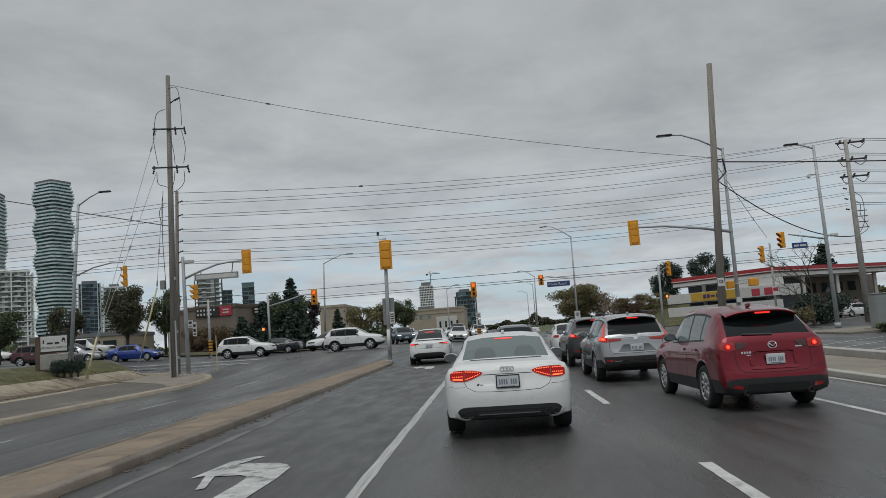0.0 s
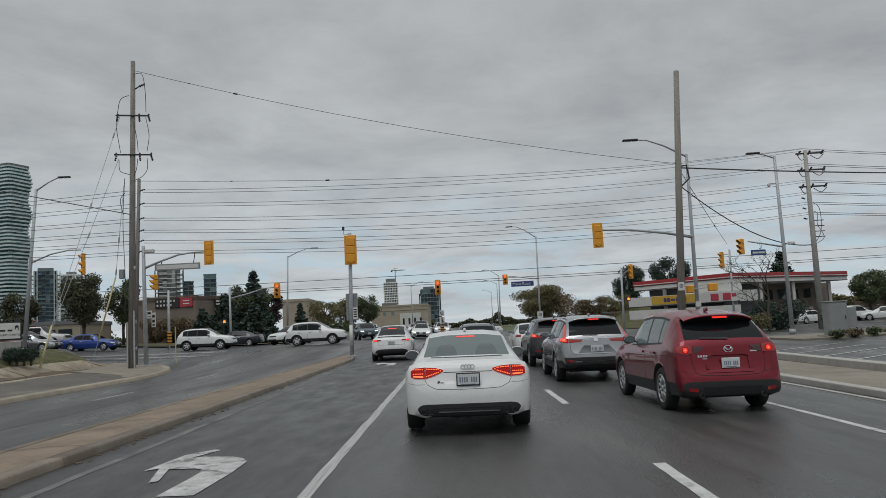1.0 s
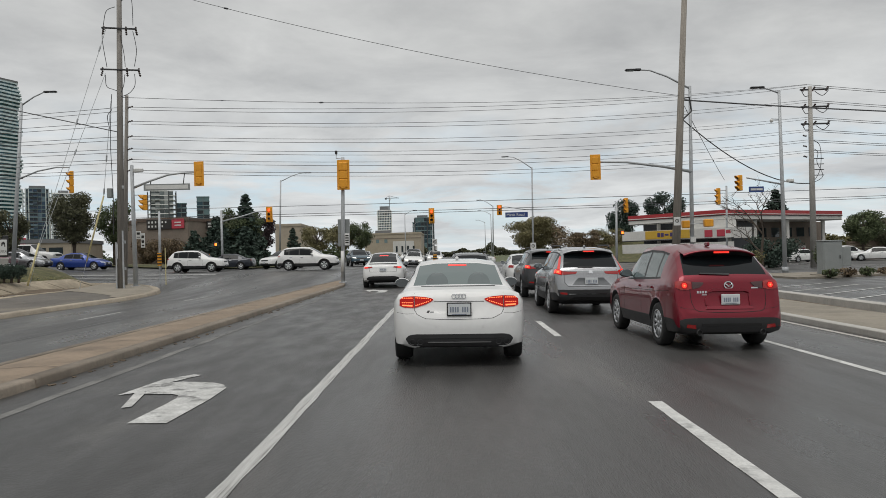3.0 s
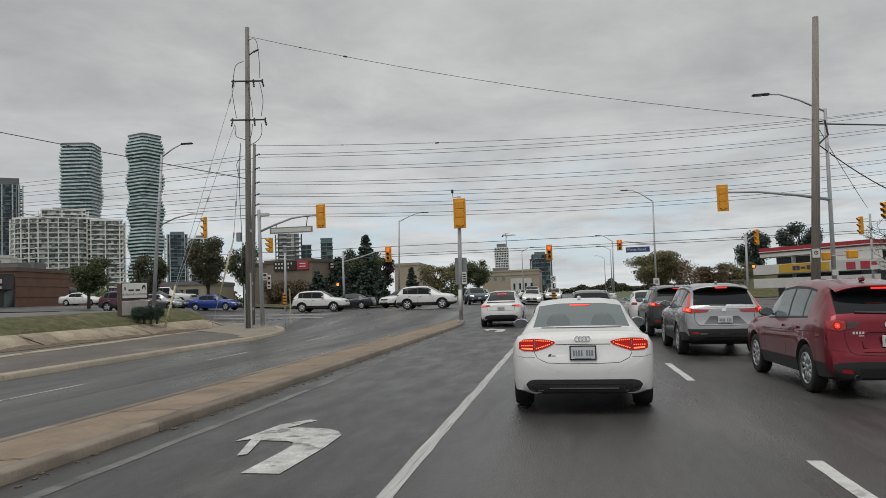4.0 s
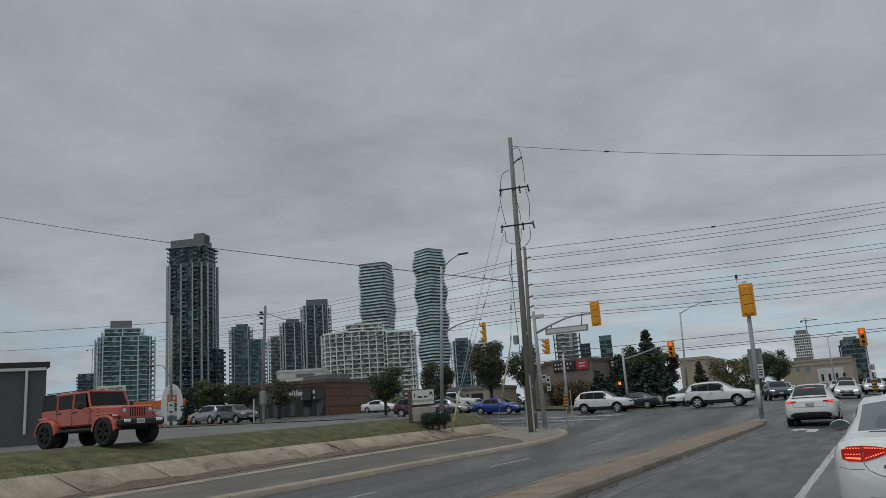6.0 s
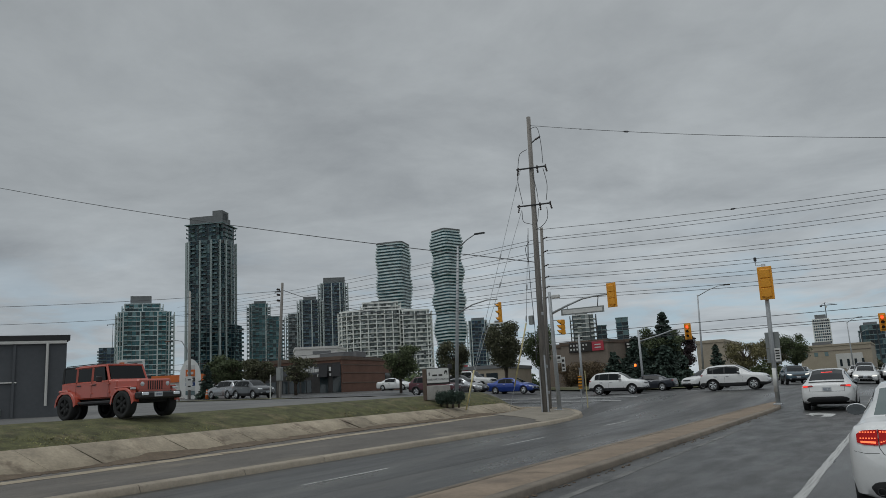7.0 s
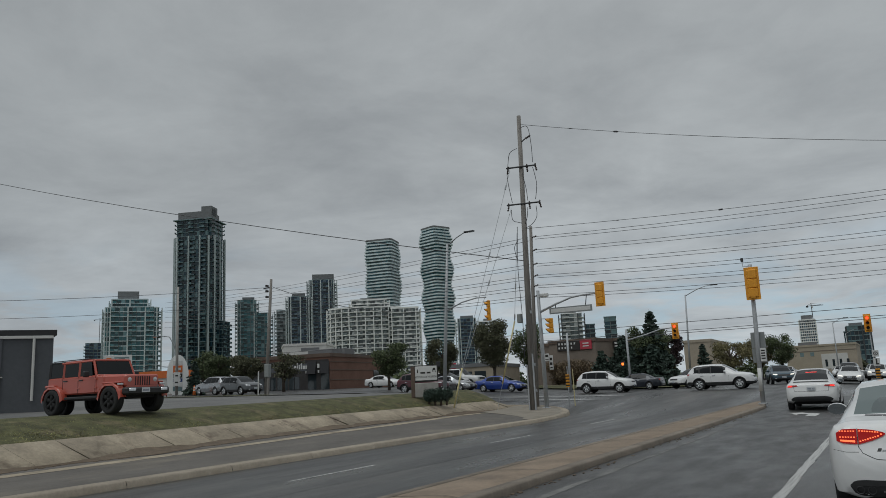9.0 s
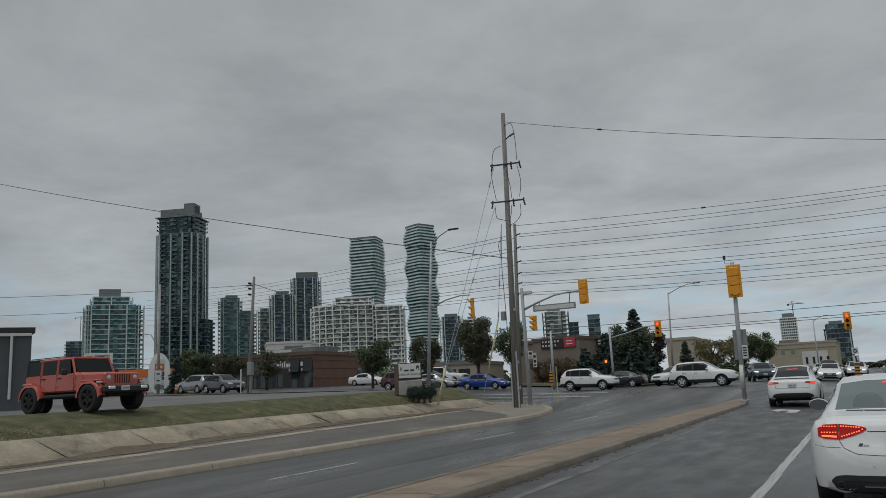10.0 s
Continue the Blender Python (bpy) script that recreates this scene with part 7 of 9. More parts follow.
def plain_suv(x, y, yaw, mat_name, label, keys=SUV, kl=1.0, kh=1.0, clad=True, rim="rim", group="cars at the junction", rails=False, lit=False):
    k = stretch(keys, kl, 1.0, kh)
    c = Car("suv" if keys is SUV else "sedan", grounded(x, y, yaw, k[-1][0]), k, ((0.94 if keys is SUV else 1.04) * kl, (3.62 if keys is SUV else 3.85) * kl), 0.37 if keys is SUV else 0.325, label, M[mat_name], "car_glass", *(((0.20 * kl, 0.56 * kl), (2.52 * kl, 3.38 * kl), ((0.62 * kl, 0.95 * kl), (1.02 * kl, 1.72 * kl), (1.80 * kl, 2.75 * kl))) if keys is SUV else ((0.80 * kl, 1.43 * kl), (2.68 * kl, 3.42 * kl), ((1.30 * kl, 2.02 * kl), (2.08 * kl, 2.82 * kl)))), cladding=clad, group=group, rim=rim)
    L = k[-1][0]
    z1 = 1.03 * kh if keys is SUV else 0.92 * kh
    for q in (1, -1):
        f = lambda pts: [(q * xx, z * kh) for xx, z in pts]
        hz = 0.84 if keys is SUV else 0.64
        c.patch("head_lamp", "front", f([(0.48, hz - 0.05), (0.80, hz - 0.02), (0.80, hz + 0.06), (0.52, hz + 0.04)]), M["head_glow" if lit else "head_lamp"], n=(6, 2), off=0.012, label="lit head lamp" if lit else "clear head lamp")
        tz = 1.0 if keys is SUV else 0.85
        c.patch("tail_lamp", "rear", f([(0.62, tz - 0.04), (0.85, tz - 0.03), (0.84, tz + 0.08), (0.60, tz + 0.07)]), M["tail_red"], n=(6, 3), off=0.012, label="red tail lamp")
        c.patch("fog_lamp", "front", f([(0.56, 0.45), (0.68, 0.46), (0.68, 0.52), (0.56, 0.52)]), M["head_lamp"], n=(3, 1), off=0.01)
    c.patch("grille", "front", [(-0.42, hz * kh - 0.12), (0.42, hz * kh - 0.12), (0.46, hz * kh), (-0.46, hz * kh)], M["black_trim"], n=(8, 2), off=0.012, label="black grille")
    c.patch("lower_grille", "front", [(-0.52, 0.42), (0.52, 0.42), (0.50, 0.52), (-0.50, 0.52)], M["black_trim"], n=(8, 2), off=0.012)
    c.number_plate("front", 0.0, 0.56, "plate")
    c.number_plate("rear", 0.0, 0.80 if keys is SUV else 0.78, "plate")
    c.mirror((2.72 if keys is SUV else 2.9) * kl, (1.1 if keys is SUV else 0.98) * kh, M[mat_name])
    c.doors((1.0 * kl, 1.76 * kl, 2.95 * kl) if keys is SUV else (1.25 * kl, 2.05 * kl, 3.1 * kl), 0.36, z1)
    c.handles((1.15 * kl, 1.95 * kl), (0.93 if keys is SUV else 0.83) * kh, M["chrome"])
    if clad:
        for ax in (0.94 * kl, 3.62 * kl):
            for q in (1, -1):
                w = interp(k, ax)[3] * 1.012
                part("arch_trim", ntube([(q * w, ax - 0.445 * math.cos(math.pi * j / 9), 0.33 + 0.475 * math.sin(math.pi * j / 9)) for j in range(10)], 0.032, 5), M["black_trim"], c.ob, smooth=40)
    if rails:
        for q in (1, -1):
            part("roof_rail", ntube([(q * 0.60, 0.85 * kl, 1.62 * kh), (q * 0.60, 0.95 * kl, 1.675 * kh), (q * 0.60, 2.3 * kl, 1.685 * kh), (q * 0.60, 2.45 * kl, 1.635 * kh)], 0.025, 6), M["black_trim"], c.ob, smooth=40)
    return c


white_sedan()
red_suv()
silver_suv(3.72, 18.12, "silver sport utility vehicle with lit brake lights and roof rails", "silver_paint")
silver_suv(3.72, 25.0, "black sport utility vehicle waiting in the queue", "black_paint", pillar=False, rim="rim_dark")
fastback(-2.60, 34.0)
plain_suv(3.9, 36.5, 0, "white_paint", "white hatchback at the head of the queue", keys=SEDAN, kl=0.92, kh=1.02, clad=None, group="cars waiting")
plain_suv(1.15, 30.2, 0, "grey_paint", "dark grey estate with roof rails ahead of the sedan", clad=True, rails=True, group="cars waiting", kh=0.93)
plain_suv(-19.3, 59.5, -90, "white_paint", "white sport utility vehicle with black cladding crossing the junction", kl=0.98, kh=1.03)
plain_suv(-9.95, 55.9, -90, "white_paint", "white compact utility vehicle crossing the junction", kl=0.97, kh=1.03)
plain_suv(-19.4, 68.2, 90, "navy_paint", "dark navy sedan crossing behind the utility vehicles", keys=SEDAN, clad=None)
plain_suv(-14.2, 67.0, 143, "white_paint", "white wagon waiting at the far corner", kl=0.95, kh=0.97)
plain_suv(-30.2, 63.0, -92, "blue_paint", "bright blue sedan waiting at the crosswalk", keys=SEDAN, clad=None)
plain_suv(-33.6, 60.0, -94, "silver_paint", "silver sedan in the side street queue", keys=SEDAN, clad=None)
plain_suv(-37.5, 66.0, -92, "white_paint", "white estate in the side street queue", kh=0.95)
plain_suv(-34.4, 56.6, -90, "maroon_paint", "maroon sport utility vehicle behind the sign", kl=0.98)
plain_suv(-51.2, 75.0, -90, "white_paint", "white sedan parked before the restaurant", keys=SEDAN, clad=None, group="parked cars")
plain_suv(-49.4, 50.4, -102, "grey_paint", "dark grey sport utility vehicle on the service road", group="cars on the service road")
plain_suv(-56.0, 53.6, 78, "silver_paint", "pale silver minivan on the service road", kl=1.08, kh=1.05, clad=None, group="cars on the service road")
plain_suv(-8.0, 70.5, 196, "teal_paint", "dark teal hatchback with lit head lamps facing the junction", kl=0.9, kh=0.93, group="oncoming cars", lit=True)
plain_suv(-8.7, 82.0, 182, "white_paint", "white sedan behind a teal hatchback", keys=SEDAN, clad=None, group="oncoming cars")
plain_suv(-2.9, 72.0, 181, "white_paint", "white sedan with lit head lamps facing the junction", keys=SEDAN, clad=None, group="oncoming cars", lit=True)
plain_suv(-3.5, 84.0, 179, "black_paint", "black sport utility vehicle in the oncoming queue", kh=1.06, group="oncoming cars")
plain_suv(-1.2, 90.0, 179, "white_paint", "white car with lit head lamps in the oncoming queue", group="oncoming cars", lit=True)
plain_suv(-1.8, 104, 179, "grey_paint", "grey car in the oncoming queue", group="oncoming cars")
plain_suv(-5.4, 108, 179, "white_paint", "white car in the oncoming queue", keys=SEDAN, clad=None, group="oncoming cars")
plain_suv(4.6, 98, 30, "white_paint", "white sedan turning at the far side", keys=SEDAN, clad=None, group="oncoming cars")
plain_suv(38.3, 81.4, -72, "white_paint", "white sedan parked before the service station shop", keys=SEDAN, clad=None, group="parked cars")
plain_suv(43.1, 81.3, -72, "white_paint", "white SUV parked under a tree", group="parked cars")
plain_suv(45.4, 80.0, 70, "white_paint", "white sedan parked before a board fence", keys=SEDAN, clad=None, group="parked cars")


def pickup(x, y, yaw, mat_name, label):
    """A crew-cab pickup: cab and bonnet lofted, a dark sheet for the shaded open bed behind."""
    k = [(0.0, 0.5, 0.6, 0.64, 0.7, 0.68, 0.6), (0.05, 0.46, 0.95, 1.0, 0.95, 0.93, 0.85), (0.15, 0.45, 1.18, 1.22, 0.98, 0.95, 0.90), (1.75, 0.44, 1.18, 1.22, 1.0, 0.96, 0.90), (1.85, 0.44, 1.18, 1.78, 1.0, 0.92, 0.74), (2.0, 0.44, 1.18, 1.88, 1.0, 0.92, 0.72), (3.4, 0.44, 1.16, 1.88, 1.0, 0.92, 0.72), (4.15, 0.45, 1.15, 1.22, 1.0, 0.93, 0.80), (5.3, 0.46, 1.08, 1.15, 0.98, 0.90, 0.78), (5.65, 0.5, 0.95, 1.02, 0.92, 0.86, 0.74), (5.75, 0.55, 0.7, 0.74, 0.75, 0.7, 0.6)]
    c = Car("pickup_truck", grounded(x, y, yaw, 5.75), k, (1.15, 4.75), 0.40, label, M[mat_name], "car_glass", (1.76, 1.84), (3.42, 4.12), ((1.95, 2.75), (2.83, 3.5)), group="cars on the service road", category="truck", tw=0.27)
    # body is closed here; the plate's dark colour plays the hollow's shade
    part("bed", nbox(1.6, 1.5, 0.02, 0, 0.92, 1.235), M["under"], c.ob, "dark flat sheet standing in for the open truck bed")
    for q in (1, -1):
        f = lambda pts: [(q * xx, z) for xx, z in pts]
        c.patch("head_lamp", "front", f([(0.58, 0.86), (0.84, 0.86), (0.84, 1.02), (0.58, 1.02)]), M["head_lamp"], n=(4, 3), off=0.012)
        c.patch("tail_lamp", "rear", f([(0.82, 0.85), (0.93, 0.85), (0.93, 1.12), (0.82, 1.12)]), M["tail_red"], n=(2, 4), off=0.012)
    c.patch("grille", "front", [(-0.55, 0.8), (0.55, 0.8), (0.55, 1.02), (-0.55, 1.02)], M["black_trim"], n=(8, 3), off=0.012)
    c.mirror(3.45, 1.25, M["black_trim"])
    c.doors((1.9, 2.8, 3.7), 0.5, 1.15)


pickup(-38.5, 70.0, -90, "white_paint", "white crew-cab pickup truck in the side street")


def off_roader(x, y, yaw):
    """A boxy four-door off-roader with a black hard top and big tyres."""
    ob = thing("off_roader", pose(x, y, ground_z(x, y) + 0.0, 0, 0, yaw) @ Matrix.Diagonal((1.03, 1.12, 1.03, 1)), "coral red boxy off-roader with black hard top and large tyres", "car", "cars on the service road")
    P, B = M["coral_paint"], M["black_trim"]
    part("tub", nbox(1.58, 2.62, 0.62, 0, 1.50, 1.01, bevel=0.05), P, ob)
    bm = nbox(1.52, 1.25, 0.44, 0, 3.42, 1.08, bevel=0.06)
    for v in bm.verts:
        if v.co.y > 3.6:
            v.co.x *= 0.88
            v.co.z -= 0.03 if v.co.z > 1.1 else 0
    part("bonnet", bm, P, ob, smooth=35)
    part("cowl", nbox(1.54, 0.5, 0.60, 0, 2.9, 1.0, bevel=0.05), P, ob)
    part("rear_haunch", nbox(1.80, 0.5, 0.10, 0, 0.42, 1.02, bevel=0.04), P, ob)
    # hard top
    bm = bmesh.new()
    prism(bm, [(-0.74, 0.22), (0.74, 0.22), (0.73, 1.0), (-0.73, 1.0)], 1.80, 1.87)
    bmesh.ops.bevel(bm, geom=bm.edges[:], offset=0.03, segments=2, affect="EDGES")
    part("hard_top", bm, B, ob, "black hard top", smooth=40)
    bm = bmesh.new()
    prism(bm, [(-0.73, 1.01), (0.73, 1.01), (0.70, 2.55), (-0.70, 2.55)], 1.80, 1.875)
    bmesh.ops.bevel(bm, geom=bm.edges[:], offset=0.03, segments=2, affect="EDGES")
    part("roof_panel", bm, P, ob, "coral roof panel over the doors", smooth=40)
    for s in (1, -1):
        part("roof_rail", ntube([(s * 0.66, 0.3, 1.90), (s * 0.66, 2.3, 1.905)], 0.018, 6), B, ob)
    part("rear_panel", nbox(1.46, 0.06, 0.52, 0, 0.24, 1.56, bevel=0.015), B, ob)
    for s in (1, -1):
        for y0, y1 in ((0.22, 0.30), (0.98, 1.06), (1.80, 1.90)):
            bm = bmesh.new()
            tube(bm, [(s * 0.755, (y0 + y1) / 2, 1.30), (s * 0.715, (y0 + y1) / 2, 1.82)], 0.05, 4)
            part("pillar", bm, B if y0 < 0.9 else P, ob)
        tube_top = ntube([(s * 0.72, 0.9, 1.80), (s * 0.70, 2.5, 1.81)], 0.04, 5)
        part("roof_edge", tube_top, P, ob)
        for y0, y1, nm in ((0.30, 0.98, "side_window"), (1.06, 1.80, "side_window"), (1.90, 2.42, "side_window")):
            bm = bmesh.new()
            sheet(bm, [[(s * 0.757, y0, 1.31), (s * 0.757, y1 + (0.12 if y1 > 2 else 0), 1.31)], [(s * 0.722, y0, 1.80), (s * 0.722, y1, 1.80)]])
            part(nm, bm, M["car_glass"], ob)
        bm = bmesh.new()
        tube(bm, [(s * 0.74, 2.72, 1.30), (s * 0.69, 2.50, 1.84)], 0.045, 5)
        part("pillar", bm, P, ob)
        for yy in (0.62, 3.58):
            bm = bmesh.new()
            rows = []
            for k in range(9):
                a = math.pi * (0.02 + 0.96 * k / 8)
                cy, cz = yy - math.cos(a) * 0.57, 0.50 + math.sin(a) * 0.56
                cz = min(cz, 1.0)
                rows.append([(s * 0.70, cy, cz - 0.01), (s * 0.90, cy, cz), (s * 0.935, cy, cz - 0.02), (s * 0.94, cy + math.cos(a) * 0.07, cz - 0.08)])
            sheet(bm, rows)
            part("fender_flare", bm, P if yy < 1 else P, ob, smooth=50)
            add_wheel(ob, s * 0.79, yy, 0.46, 0.31, "six", M["under"])
        part("side_step", nbox(0.10, 1.75, 0.09, s * 0.82, 2.1, 0.58, bevel=0.02), B, ob)
        for y0 in (1.02, 1.84, 2.72):
            part("panel_gap", nbox(0.006, 0.014, 0.55, s * 0.792, y0, 1.02), M["under"], ob)
        for y0 in (1.18, 2.0):
            part("door_handle", nbox(0.04, 0.2, 0.04, s * 0.80, y0, 1.18, bevel=0.01), B, ob)
        for y0 in (1.86, 2.74):
            for z0 in (0.9, 1.18):
                part("hinge", nbox(0.03, 0.10, 0.05, s * 0.80, y0, z0, bevel=0.008), P, ob)
        part("door_mirror", nbox(0.22, 0.10, 0.20, s * 0.98, 2.50, 1.36, bevel=0.03), B, ob)
        bm = bmesh.new()
        lathe(bm, [(0.0, 0.03), (0.07, 0.02), (0.095, 0.0), (0.105, -0.03)], 18, "Z", pose(s * 0.50, 4.03, 1.10, -90))
        part("head_lamp", bm, M["head_lamp"], ob, smooth=40)
        part("fog_lamp", nbox(0.26, 0.05, 0.11, s * 0.62, 4.345, 0.76, bevel=0.02), M["chrome"], ob, "fog lamp with a pale ring")
        part("fender_lamp", nbox(0.20, 0.05, 0.06, s * 0.83, 4.02, 0.96, bevel=0.01), M["head_lamp"], ob)
        part("front_wing", nbox(0.22, 0.8, 0.05, s * 0.80, 3.58, 1.02, bevel=0.02), P, ob)
    bm = bmesh.new()
    sheet(bm, [[(-0.68, 2.74, 1.33), (0.68, 2.74, 1.33)], [(-0.64, 2.54, 1.80), (0.64, 2.54, 1.80)]])
    part("windshield", bm, M["car_glass"], ob)
    part("windshield_frame", nbox(1.40, 0.06, 0.07, 0, 2.52, 1.83, bevel=0.02), P, ob)
    part("windshield_frame", nbox(1.46, 0.06, 0.06, 0, 2.77, 1.31, bevel=0.02), P, ob)
    g = part("grille", nbox(1.24, 0.06, 0.42, 0, 4.01, 1.04, bevel=0.02), P, ob)
    for k in range(7):
        part("grille_slot", nbox(0.055, 0.03, 0.30, -0.27 + k * 0.09, 4.035, 1.06, bevel=0.01), M["under"], g)
    part("front_bumper", nbox(1.72, 0.26, 0.24, 0, 4.22, 0.72, bevel=0.05), B, ob)
    part("rear_bumper", nbox(1.60, 0.2, 0.2, 0, 0.08, 0.68, bevel=0.04), B, ob)
    p = part("number_plate", nbox(0.31, 0.015, 0.15, 0.12, 4.36, 0.74, bevel=0.003), M["plate"], ob)
    for k in range(6):
        part("plate_bar", nbox(0.024, 0.006, 0.07, 0.02 + k * 0.04, 4.37, 0.74), M["plate_text"], p)
    part("chassis", nbox(1.1, 3.7, 0.22, 0, 2.1, 0.60), M["under"], ob)
    add_wheel(ob, 0.0, 0.05, 0.40, 0.28, "six", M["rim_dark"])
    for w in ob.children:
        if w.name.startswith("wheel") and abs(w.matrix_local.translation.x) < 0.01:
            w.matrix_local = pose(0, 0.02, 1.15, 0, 0, -90)
            w.name = "spare_wheel"
        elif w.name.startswith("wheel"):
            w.scale[1] = 0.92
    part("tail_gate", nbox(1.4, 0.05, 0.5, 0, 0.2, 1.02, bevel=0.02), P, ob)


off_roader(-26.85, 18.95, -91)


# ---- trees ----
def leaf_mesh(points, size, seed, droop=0.0):
    """Many small leaf cards: points are (place, outward way)."""
    rnd = random.Random(seed)
    vs, fs = [], []
    for p, d in points:
        a = Vector((rnd.uniform(-1, 1), rnd.uniform(-1, 1), rnd.uniform(-1, 1)))
        x = (a - d * a.dot(d) * 0.6).normalized()
        y = x.cross(Vector((rnd.uniform(-1, 1), rnd.uniform(-1, 1), rnd.uniform(-0.3, 1))).normalized())
        s = size * rnd.uniform(0.6, 1.35)
        i = len(vs)
        y = y.normalized() * s * 0.62
        x = x * s
        vs += [p - x * 0.5, p - x * 0.1 + y * 0.5, p + x * 0.5, p - x * 0.05 - y * 0.5]
        fs.append((i, i + 1, i + 2, i + 3))
    me = bpy.data.meshes.new("leaves")
    me.from_pydata([tuple(v) for v in vs], [], fs)
    return me


def broad_tree(x, y, h, w, material, label, seed, z=None, trunk=0.22, leaves=4200, size=0.19, gap=0.0, shrub=False, group="trees"):
    rnd = random.Random(seed)
    z0 = ground_z(x, y) if z is None else z
    ob = thing("shrub" if shrub else "tree", pose(x, y, z0, 0, 0, rnd.uniform(0, 360)), label, "shrub" if shrub else "tree", "shrubs" if shrub else group)
    c0 = h * (0.12 if shrub else 0.30)
    bm = bmesh.new()
    r = max(0.05, w * 0.030)
    tube(bm, [(0, 0, -0.2), (rnd.uniform(-0.1, 0.1), 0, h * 0.3), (rnd.uniform(-0.2, 0.2), 0.1, h * 0.62), (0, 0, h * 0.86)], [r * 1.25, r, r * 0.6, r * 0.15], 7)
    lobes = []
    n = 19
    for i in range(n):
        a = rnd.uniform(0, 6.28)
        t = (i + 0.5) / n
        zz = lerp(c0 + h * 0.08, h * 0.90, t)
        prof = math.sin(math.pi * min(1, 0.18 + 0.80 * (1 - t) ** 0.8)) ** 0.8
        rad = w * 0.5 * prof * rnd.uniform(0.45, 0.72)
        c = Vector((math.cos(a) * rad, math.sin(a) * rad, zz))
        if shrub:
            c.z = lerp(h * 0.16, h * 0.74, t)
        lobes.append((c, w * rnd.uniform(0.13, 0.24), h * (rnd.uniform(0.18, 0.26) if shrub else rnd.uniform(0.07, 0.13))))
        s = Vector((0, 0, max(h * 0.15, zz - h * 0.25)))
        tube(bm, [s, s.lerp(c, 0.5) + Vector((0, 0, 0.06 * h)), c], [r * 0.45, r * 0.28, r * 0.08], 5)
    part("trunk", bm, M["bark"], ob, smooth=60)
    pts = []
    for k in range(int(leaves * 1.7)):
        c, rw, rh = rnd.choice(lobes)
        d = Vector((rnd.gauss(0, 1), rnd.gauss(0, 1), rnd.gauss(0, 1))).normalized()
        q = rnd.uniform(0.12, 1.12) ** 0.7
        p = c + Vector((d.x * rw * q, d.y * rw * q, d.z * rh * q))
        if p.z < (0.0 if shrub else c0 * 0.55):
            continue
        pts.append((p, d))
    part("crown", leaf_mesh(pts, size, seed), material, ob)
    return ob


def spruce(x, y, h, w, label, seed, z=None, leaves=4200, material=None):
    rnd = random.Random(seed)
    z0 = ground_z(x, y) if z is None else z
    ob = thing("spruce", pose(x, y, z0), label, "tree", "trees")
    bm = bmesh.new()
    tube(bm, [(0, 0, -0.2), (0, 0, h * 0.97)], [w * 0.035, 0.01], 6)
    pts = []
    tiers = 19
    for t in range(tiers):
        f = t / tiers
        zz = h * (0.06 + 0.90 * f)
        rad = w * 0.5 * (1 - f) ** 0.85 * rnd.uniform(0.82, 1.1)
        nb = max(5, int(11 * (1 - f)))
        for b in range(nb):
            a = 2 * math.pi * (b + rnd.random() * 0.7) / nb
            rr = rad * rnd.uniform(0.75, 1.12)
            e = Vector((math.cos(a) * rr, math.sin(a) * rr, zz - 0.16 * rr + rnd.uniform(-0.1, 0.1)))
            s = Vector((0, 0, zz))
            tube(bm, [s, e], [0.03, 0.008], 4, False)
            k = max(3, int(leaves / (tiers * 8) * (rr / (w * 0.5) + 0.25)))
            for i in range(k):
                q = rnd.uniform(0.2, 1.05)
                p = s.lerp(e, q) + Vector((rnd.uniform(-0.2, 0.2), rnd.uniform(-0.2, 0.2), rnd.uniform(-0.22, 0.08))) * (0.35 + 0.12 * w)
                pts.append((p, Vector((0, 0, 1))))
    part("trunk", bm, M["bark"], ob)
    part("crown", leaf_mesh(pts, 0.17 + 0.045 * w, seed), material or M["leaf_spruce"], ob)
    return ob


def bare_tree(x, y, h, w, label, seed):
    rnd = random.Random(seed)
    ob = thing("bare_tree", pose(x, y, ground_z(x, y)), label, "tree", "trees")
    bm = bmesh.new()

    def grow(p, d, length, r, depth):
        q = p + d * length
        mid = p.lerp(q, 0.5) + Vector((rnd.uniform(-1, 1), rnd.uniform(-1, 1), 0)) * length * 0.06
        tube(bm, [p, mid, q], [r, r * 0.82, r * 0.62], 5, False)
        if depth == 0:
            return
        for k in range(3 if depth > 1 else 2):
            a = Vector((rnd.uniform(-1, 1), rnd.uniform(-1, 1), rnd.uniform(-0.15, 0.55))).normalized()
            grow(q if k else mid, (d * 0.75 + a * 0.75).normalized(), length * rnd.uniform(0.55, 0.78), r * 0.55, depth - 1)
    grow(Vector((0, 0, -0.1)), Vector((0.03, 0, 1)), h * 0.32, 0.13, 5)
    part("trunk", bm, M["bark"], ob)
    pts = []
    for v in list(ob.children[0].data.vertices)[::9]:
        if v.co.z > h * 0.4 and rnd.random() < 0.5:
            pts.append((Vector(v.co) + Vector((rnd.uniform(-0.1, 0.1), rnd.uniform(-0.1, 0.1), rnd.uniform(-0.1, 0.1))), Vector((0, 0, 1))))
    part("crown", leaf_mesh(pts, 0.10, seed), M["leaf_rust"], ob)


